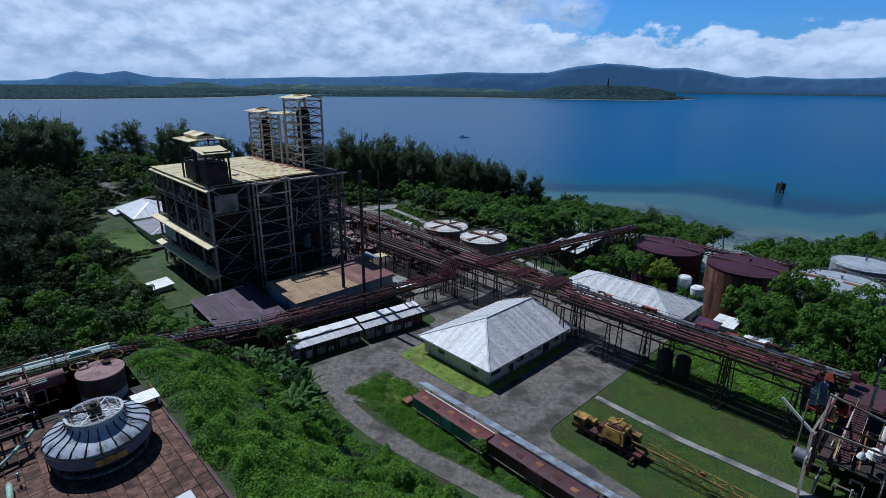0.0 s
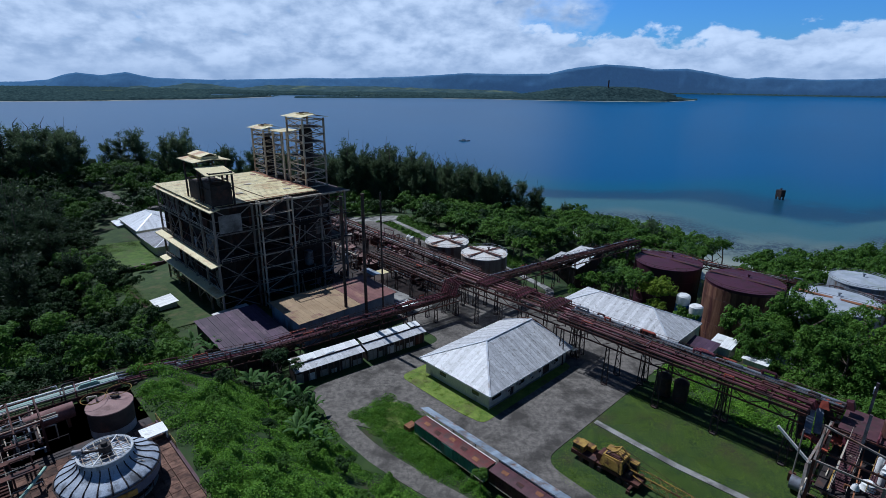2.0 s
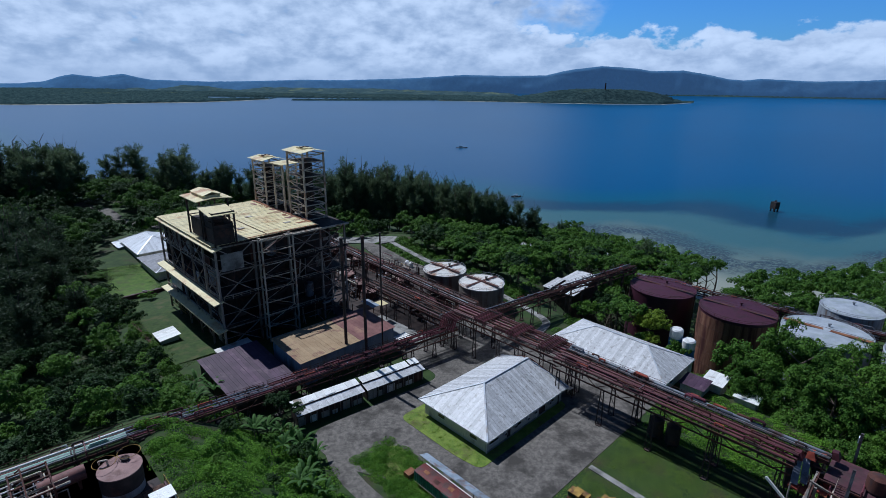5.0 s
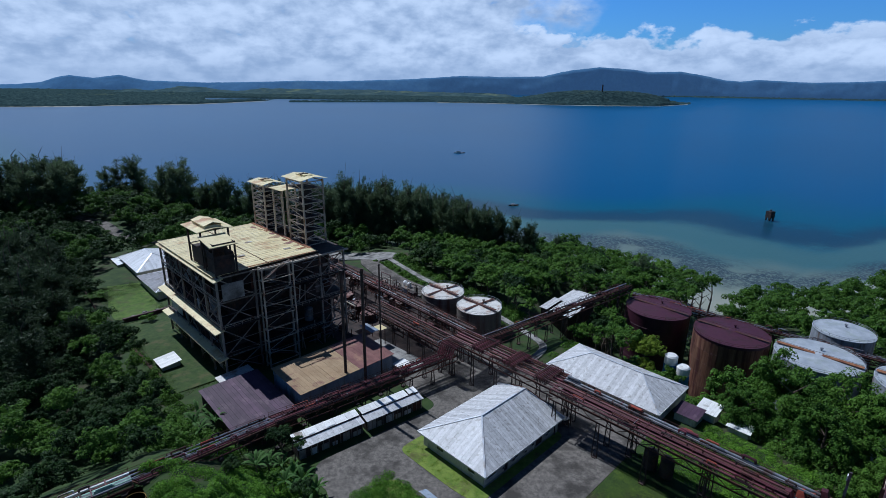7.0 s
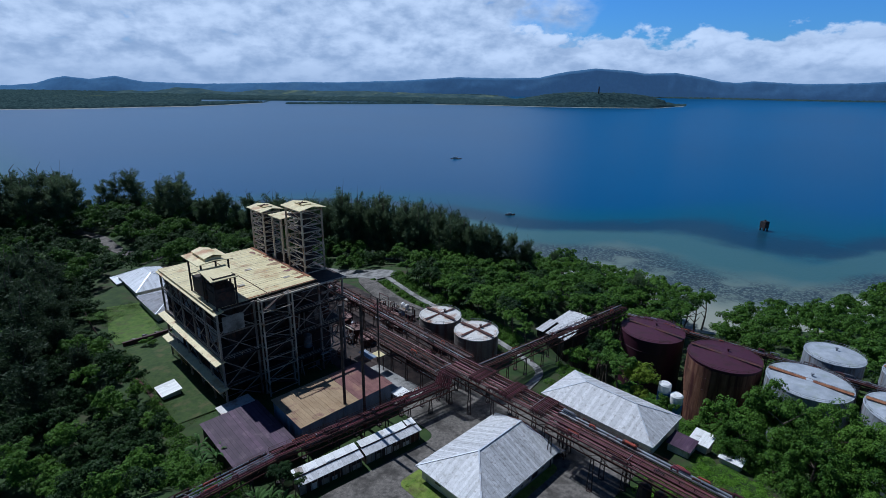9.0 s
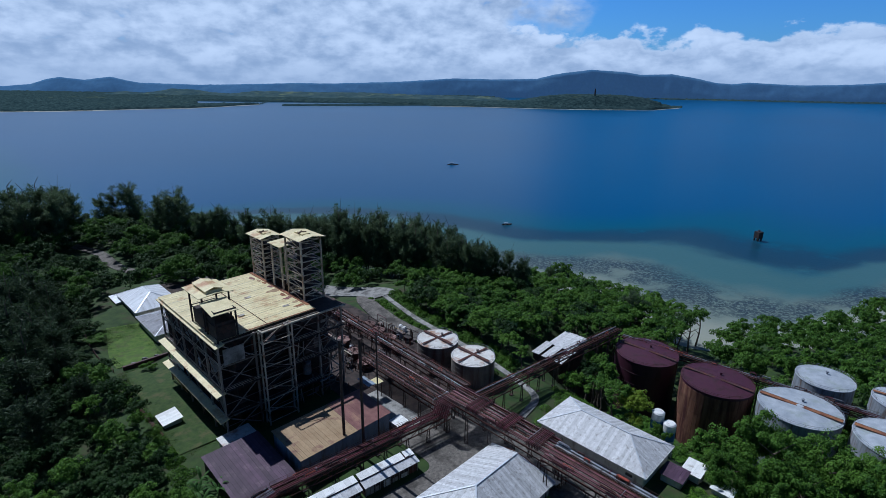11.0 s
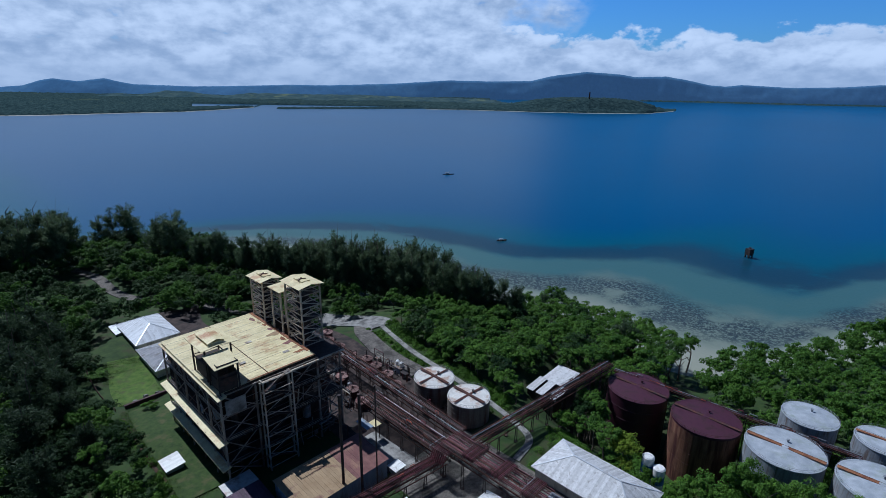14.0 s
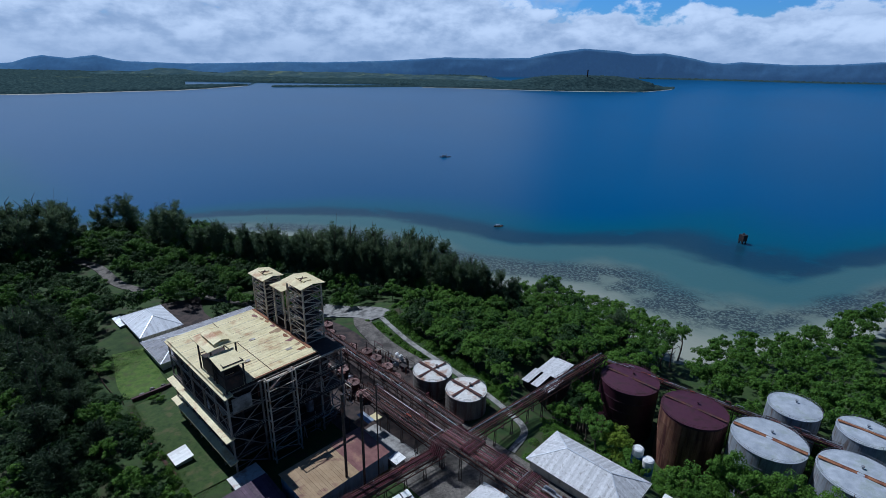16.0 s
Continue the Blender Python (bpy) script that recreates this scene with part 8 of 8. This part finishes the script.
tree(46.5, 93.5, 6.4, 2.6, M_LEAFDARK, "small dark dense tree beside the trestle", "large trees")
tree(40.8, 80.0, 5.2, 2.6, M_LEAFDARK, "small dark bushy tree on the slope", "large trees")
tree(36.5, 84.5, 4.6, 2.4, M_LEAF, "small round bush on the slope", "large trees")
tree(33.5, 63.0, 3.6, 2.0, M_LEAF, "small round bush on the slope", "large trees")
tree(54.0, 44.2, 4.0, 1.7, M_LEAF, "leafy bush grown up between the wagons", "large trees", z=1.0)
tree(17.8, 58.0, 2.6, 1.0, M_LEAF, "thin young tree beside the brown deck", "large trees")


for u, v, h, R in ((30, 70, 3.0, 1.8), (27, 58, 2.6, 1.5), (34, 50, 2.8, 1.7), (38, 60, 3.2, 1.9), (24, 76, 2.6, 1.5), (31, 90, 3.4, 2.2), (35, 76, 2.8, 1.6), (41, 48, 2.6, 1.6)):
    tree(u, v, h, R, M_LEAFDARK if h > 2.9 else M_LEAF, "low leafy bush among the creepers", "slope bushes")


def near_line(u, v, line, d):
    p = Vector((u, v))
    for a, b in zip(line, line[1:]):
        a, b = Vector(a), Vector(b)
        t = max(0, min(1, (p - a).dot(b - a) / (b - a).length_squared))
        if (p - a.lerp(b, t)).length < d:
            return True
    return False


ROAD_BACK = [(155, 200), (148, 216), (138, 236)]
ROAD_SEEN = [(80, 326), (73, 350), (71, 388)]
FAR_ROAD = [(122, 83), (134, 86), (139, 96), (142, 112), (144, 140), (147, 165), (152, 182), (155, 200)] + ROAD_BACK[1:]
TANKS = ((193.5, 73.3, 14.5), (191.8, 45.8, 14.5), (192, 20, 14.5), (220.5, 17.8, 12), (222, -5, 12), (193.5, -6.5, 14.5), (147.5, 47.5, 5), (166, 99, 9), (178, 101, 10))


def open_ground(u, v, gap=0.0):
    if near_line(u, v, FAR_ROAD, 4.0 + 0.5 * gap) or near_line(u, v, ROAD_SEEN, 5.5):
        return True
    if any(math.hypot(u - a, v - b) < r + gap for a, b, r in TANKS):
        return True
    if 84 < u < 142 and 95 < v < 215 or 124 < u < 144 and 100 < v < 144:
        return True
    if 33 < u < 100 and 100 < v < 214 or 36 + 0.28 * max(0, v - 238) < u < 84 and 200 < v < 296 or 56 < u < 117 and 226 < v < 262 or 76 < u < 98 and 258 < v < 284:
        return True
    if abs(v - 91.5) < 5 + gap and u < 200:
        return True
    return False


# canopy between the works and the sea
count = 0
for i in range(17):
    for j in range(21):
        u, v = 128 + 9.5 * i + trnd.uniform(-3, 3), 82 + 9.0 * j + trnd.uniform(-3, 3)
        if u > shore(v) - 5 or open_ground(u, v, 3.5) or (u < 150 and v < 150) or (u > 176 + (262 - v) * 0.45 and v > 175) or v > 215 and u < 200 or u < 144 + 0.12 * max(0, v - 100) or (u < 172 and 178 < v < 222):
            continue
        R = trnd.uniform(5.6, 7.8)
        top = 12.0 - 0.165 * (u - 150) + trnd.uniform(-2.0, 1.2) if v > 95 else 4.0 - 0.10 * (u - 150) + trnd.uniform(-2, 1)
        g = height(u, v)
        h = max(5.0, min(22.0, top - g))
        tree(u, v, h, R, M_LEAF if trnd.random() < 0.88 else M_LEAFDARK, "dense green tree of the shore wood", "shore wood trees", fine=False)
        count += 1


def thicket(name, spots, mat, label, sets=THICK):
    """Woodland too dense to count: spots of (u, v, ground, height, radius)."""
    Vs, Fs, n = [], [], 0
    for k, (u, v, z, h, R) in enumerate(spots):
        V, F = sets[k % len(sets)]
        a = 2.399 * k
        c, s = math.cos(a), math.sin(a)
        x, y = xy(u, v)
        rise = min(h * 0.8, R * 0.95)
        W = np.empty_like(V)
        W[:, 0] = x + R * (c * V[:, 0] - s * V[:, 1])
        W[:, 1] = y + R * (s * V[:, 0] + c * V[:, 1])
        W[:, 2] = z + h - rise * 0.72 + V[:, 2] * rise / 0.72 * 0.9
        Vs.append(W)
        Fs.append(F + n)
        n += len(V)
    ob = new(name, np_mesh(name, np.concatenate(Vs), np.concatenate(Fs), mat))
    return tagged(ob, label, "woodland", kind="stuff")


west, westdark, east, back, backdark = [], [], [], [], []
for i in range(26):
    for j in range(36):
        u, v = -95 + 5.6 * i + trnd.uniform(-2, 2), 99 + 6.2 * j + trnd.uniform(-2, 2)
        if u > 34 + 3 * math.sin(v * 0.13) + 0.28 * max(0, v - 238) or (v < 104 and u > 10) or v < 99 or open_ground(u, v) and u > 33:
            continue
        if u < 0.04 * v - 14:
            continue
        if trnd.random() < 0.12:
            continue
        h = trnd.choice((2.6, 4.0, 6.0, 8.0, 11.0)) + trnd.uniform(-0.6, 1.2) + 3.5 * noise.noise((u * 0.05, v * 0.05, 2.0)) + 2.0 * smooth(u, 14, 30) * smooth(v, 122, 140) * (1 - smooth(v, 195, 212)) - 2.0 * smooth(u, 18, 34) * smooth(v, 200, 215) + 5.0 * smooth(v, 140, 230) * (1 - smooth(u, 0, 36))
        (west if v < 124 and noise.noise((u * 0.05, v * 0.05, 8.0)) > -0.02 or noise.noise((u * 0.07, v * 0.07, 8.0)) > 0.16 else westdark).append((u, v, height(u, v), max(2.6, h), trnd.uniform(3.3, 5.2)))
for i in range(17):
    for j in range(16):
        u, v = 0 + 11.0 * i + trnd.uniform(-4, 4), 293 + 10.0 * j + trnd.uniform(-4, 4)
        if u < 0.04 * v - 14 or u > 165 or u > shore(v) - 8 or open_ground(u, v, 2) or near_line(u, v, FAR_ROAD, 6):
            continue
        low = near_line(u + 7, v + 7, ROAD_SEEN, 11)
        (backdark if trnd.random() < 0.5 else back).append((u, v, height(u, v), 2.6 if low else trnd.uniform(6, 11) + 4 * smooth(v, 330, 400), 3.5 if low else trnd.uniform(5.5, 8.5)))
for i in range(10):
    for j in range(9):
        u, v = 90 + 9 * i + trnd.uniform(-3, 3), 218 + 10 * j + trnd.uniform(-3, 3)
        if open_ground(u, v, 1.5):
            continue
        (backdark if trnd.random() < 0.55 else back).append((u, v, height(u, v), trnd.uniform(5, 11), trnd.uniform(4.5, 6.5)))
for i in range(24):
    for j in range(22):
        u, v = 150 + 11.5 * i + trnd.uniform(-4, 4), -165 + 10.8 * j + trnd.uniform(-4, 4)
        if u > shore(v) - 4 or open_ground(u, v, 1) or v > 84 or v < 0.03 * u - 26:
            continue
        if u > 300 and v < 0.03 * u - 10 or u < 165 and -30 < v < 40 or u < 175 and v < -30:
            continue
        h = trnd.uniform(7, 12)
        if u > 235:
            h += 6
        if u < 205:
            h = trnd.uniform(3, 6)
        east.append((u, v, height(u, v), h, trnd.uniform(5.5, 8.5)))
thicket("thicket", west, M_LEAF, "dense green thicket overgrown with creepers")
thicket("thicket", westdark, M_LEAFDARK, "dark shaded wood on the western slope")
thicket("woodland", backdark, M_LEAFDARK, "dark green wood behind the warehouses")
thicket("woodland", back, M_LEAF, "mixed green wood behind the warehouses")
thicket("woodland", east, M_LEAF, "dense green wood along the eastern shore")


def cover(name, spots, n_each, size, mat, label, aspect=0.6, up=0.8):
    """Low creepers and weeds: leaves heaped on mounds at spots of (u, v, radius, height)."""
    r = np.random.default_rng(len(spots))
    P, Nn = [], []
    for u, v, R, h in spots:
        a, q = r.uniform(0, 2 * np.pi, n_each), np.sqrt(r.uniform(0, 1, n_each)) * R
        uu, vv = u + q * np.cos(a), v + q * np.sin(a)
        zz = np.array([height(float(x), float(y)) for x, y in zip(uu, vv)]) + h * (1 - (q / R) ** 2) * r.uniform(0.55, 1.0, n_each) + 0.03
        P.append(np.stack([(uu - vv) * S2, (uu + vv) * S2, zz], 1))
        o = np.stack([np.cos(a + np.pi / 4) * q / R, np.sin(a + np.pi / 4) * q / R, np.full(n_each, up)], 1) + r.normal(size=(n_each, 3)) * 0.4
        Nn.append(o / np.linalg.norm(o, axis=1, keepdims=True))
    V, F = leaves(np.concatenate(P), np.concatenate(Nn), size, aspect, r)
    ob = new(name, np_mesh(name, V, F, mat))
    return tagged(ob, label, "undergrowth", kind="stuff")


hill, strip, weeds, hedge = [], [], [], []
for k in range(560):
    u, v = trnd.uniform(16.3, 45.8), trnd.uniform(18, 94)
    if near_line(u, v, [(50, 84), (47.2, 76), (46.2, 66), (47.5, 54), (50.0, 40), (53.5, 22)], 3.4):
        continue
    lump = max(0.0, noise.noise((u * 0.15, v * 0.15, 4.0)))
    hill.append((u, v, trnd.uniform(1.6, 3.0), 0.4 + 4.2 * lump + trnd.uniform(0, 0.4)))
    if k % 5 == 0:
        hill.append((u, v, trnd.uniform(0.9, 1.9), 1.0 + 4.2 * lump + trnd.uniform(0.3, 1.5)))
for k in range(420):
    v = trnd.uniform(4, 76)
    u = trnd.uniform(49.5 + 0.1 * max(0, 40 - v), 54.7) if v < 62.5 else trnd.uniform(50.0, 60.0)
    if near_line(u, v, [(50, 84), (47.2, 76), (46.2, 66), (47.5, 54), (50.0, 40), (53.5, 22), (57, 0)], 2.7):
        continue
    strip.append((u, v, trnd.uniform(0.9, 1.7), trnd.uniform(0.3, 1.1)))
for k in range(170):
    strip.append((trnd.uniform(50.5, 60.2), trnd.uniform(55, 75.5), trnd.uniform(1.0, 1.9), trnd.uniform(0.4, 1.5)))
for k in range(430):
    u, v = trnd.uniform(106.5, 131), trnd.uniform(-14, 40)
    if u > 119 and v > 32:
        continue
    weeds.append((u, v, trnd.uniform(1.2, 2.4), trnd.uniform(0.2, 1.0)))
for k in range(120):
    u, v = trnd.uniform(120, 160), trnd.uniform(30, 90)
    if u < 139.5 and v < 76.5 or open_ground(u, v) or near_line(u, v, FAR_ROAD, 5):
        continue
    hedge.append((u, v, trnd.uniform(1.5, 2.6), trnd.uniform(0.8, 2.0)))
for k in range(120):
    u, v = trnd.uniform(131, 168), trnd.uniform(-24, 36)
    if u < 139.5 and v > 20:
        continue
    hedge.append((u, v, trnd.uniform(2.2, 3.6), trnd.uniform(2.0, 5.0)))
for k in range(90):
    v = trnd.uniform(104, 196)
    u = float(np.interp(v, [104, 112, 140, 165, 182, 196], [141, 142, 144, 147, 151, 156])) + trnd.uniform(3.4, 8.5)
    hedge.append((u, v, trnd.uniform(1.6, 2.8), trnd.uniform(1.2, 3.2)))
for k in range(70):
    v = trnd.uniform(128, 204)
    hedge.append((35.0 + trnd.uniform(-3.0, 1.8), v, trnd.uniform(1.2, 2.2), trnd.uniform(1.0, 2.6)))
for k in range(26):
    v = trnd.uniform(150, 196)
    hedge.append((float(np.interp(v, [150, 170, 190], [141.8, 142.6, 147.0])) + trnd.uniform(-0.8, 1.0), v, trnd.uniform(0.9, 1.5), trnd.uniform(0.6, 1.6)))
for k in range(150):
    v = trnd.uniform(102, 190)
    u = float(np.interp(v, [102, 112, 140, 165, 182, 190], [140.5, 142, 144, 147, 151, 154])) + trnd.choice((-1, 1)) * trnd.uniform(2.8, 5.2)
    if not near_line(u, v, [(135.5, 145), (136.5, 170), (142, 191), (152, 206)], 5.0):
        hedge.append((u, v, trnd.uniform(1.0, 1.8), trnd.uniform(0.6, 2.0)))
for k in range(60):
    u, v = trnd.uniform(24, 38), trnd.uniform(96, 130)
    hedge.append((u, v, trnd.uniform(1.6, 2.8), trnd.uniform(1.2, 3.0)))
for k in range(70):
    u, v = trnd.uniform(140.5, 150), trnd.uniform(104, 196)
    if not near_line(u, v, FAR_ROAD, 3) and not near_line(u, v, [(135.5, 145), (136.5, 170), (142, 191), (152, 206)], 5.2):
        weeds.append((u, v, trnd.uniform(1.2, 2.6), trnd.uniform(0.4, 1.6)))
cover("creepers", hill, 310, 0.29, M_LEAFLIGHT, "bright green creepers and weeds over the slope")
cover("weeds", strip, 200, 0.2, M_LEAFLIGHT, "knee-high green weeds beside the wagons")
cover("weeds", weeds, 130, 0.32, M_LEAFLIGHT, "rank green weeds behind the trestle")
cover("undergrowth", hedge, 240, 0.4, M_LEAF, "green bushes and undergrowth between the buildings")


def banana(u, v, h, label="banana plant with long arching torn leaves"):
    b = thing("banana_plant", u, v, height(u, v), label, "plant", "banana plants", turn=trnd.uniform(0, 360))
    part("stem", Geo().tube((0, 0, -0.3), (0.1, 0, h * 0.5), 0.16, 8, 0.1), M_BARK, b)
    for k in range(8):
        a = 2.4 * k + trnd.uniform(-0.3, 0.3)
        L, rise = h * trnd.uniform(0.5, 0.75), h * trnd.uniform(0.15, 0.45)
        pts = []
        for i in range(7):
            t = i / 6
            w = 0.34 * math.sin(math.pi * min(1, t * 0.9 + 0.08)) + 0.02
            c = Vector((math.cos(a) * L * t, math.sin(a) * L * t, h * 0.5 + rise * math.sin(t * 2.2) * 1.2))
            s = Vector((-math.sin(a), math.cos(a), 0)) * w
            pts += [c + s - Vector((0, 0, 0.12 * w / 0.34)), c, c - s - Vector((0, 0, 0.12 * w / 0.34))]
        part("leaf", Geo().poly(pts, [(3 * i + j, 3 * i + j + 1, 3 * i + j + 4, 3 * i + j + 3) for i in range(6) for j in range(2)]), M_BANANA, b)
    return b


for u, v, h in ((36, 124, 5.5), (38.5, 121, 5.0), (34, 120, 5.2), (37.5, 116.5, 5.8), (33, 115, 4.8), (40, 93.5, 4.8), (42, 91.5, 4.6), (38, 94, 4.4), (36.6, 92, 4.6), (37.5, 70.5, 4.4), (38.2, 73.5, 4.8), (43.2, 84.5, 5.0), (41.2, 82.6, 4.6), (42.6, 87.6, 4.8), (40.0, 86.2, 4.2), (44.4, 81.0, 4.2), (36, 72, 4.2), (39, 68.5, 4.0)):
    banana(u, v, h)

# short grass standing on the lawns
turf = []
for k in range(900):
    u, v = trnd.uniform(67.0, 100.5), trnd.uniform(-3, 40.5)
    if 83 < u < 86.2 or 70.5 < u < 77 and 22 < v < 39:
        continue
    turf.append((u, v, trnd.uniform(2.0, 3.6), trnd.uniform(0.03, 0.16)))
for k in range(160):
    u, v = trnd.uniform(67.0, 71.4), trnd.uniform(57, 79.5)
    turf.append((u, v, trnd.uniform(0.4, 0.9), trnd.uniform(0.05, 0.3)))
field = []
for k in range(420):
    u, v = trnd.uniform(36, 49), trnd.uniform(142, 210)
    field.append((u, v, trnd.uniform(2.0, 3.4), trnd.uniform(0.1, 0.4)))
for k in range(300):
    u, v = trnd.uniform(41, 56.5), trnd.uniform(217, 258)
    field.append((u, v, trnd.uniform(2.0, 3.4), trnd.uniform(0.1, 0.6)))
M_TURF = leaf_surface("short_grass", (0.115, 0.205, 0.018), (0.285, 0.390, 0.056), 0.4, 0.35)
M_FIELDTURF = leaf_surface("dull_grass", (0.026, 0.062, 0.009), (0.078, 0.128, 0.020), 0.3, 0.35)
cover("grass", field, 60, 0.34, M_FIELDTURF, "dull uneven grass beside the process building", 0.4, 1.0)
cover("grass", turf, 95, 0.17, M_TURF, "short uneven grass on the lawns", 0.35, 1.2)

# ---- deck slabs, last ----
deck = thing("deck", -4.0, 40.0, DECK - 0.25, "brown stained paved deck on the hilltop", "deck", kind="structure")
part("base", Geo().box(0, 19.3, 0, 36, -1.5, 0.02), M_SLAB, deck)
part("edge_beam", Geo().box(19.3, 19.7, 0, 36, -1.2, 0.4), M_WAGONDARK, deck)
slab_me = Geo().slab([(0.03, 0.03, 0.25), (1.52, 0.03, 0.25), (1.52, 1.52, 0.25), (0.03, 1.52, 0.25)], 0.2).mesh("slab", M_SLAB)
srnd = random.Random(3)
for i in range(12):
    for j in range(23):
        shared("slab", slab_me, deck, Matrix.Translation((0.4 + 1.575 * i + srnd.uniform(-0.02, 0.02), 0.2 + 1.555 * j, srnd.uniform(-0.03, 0.03))))
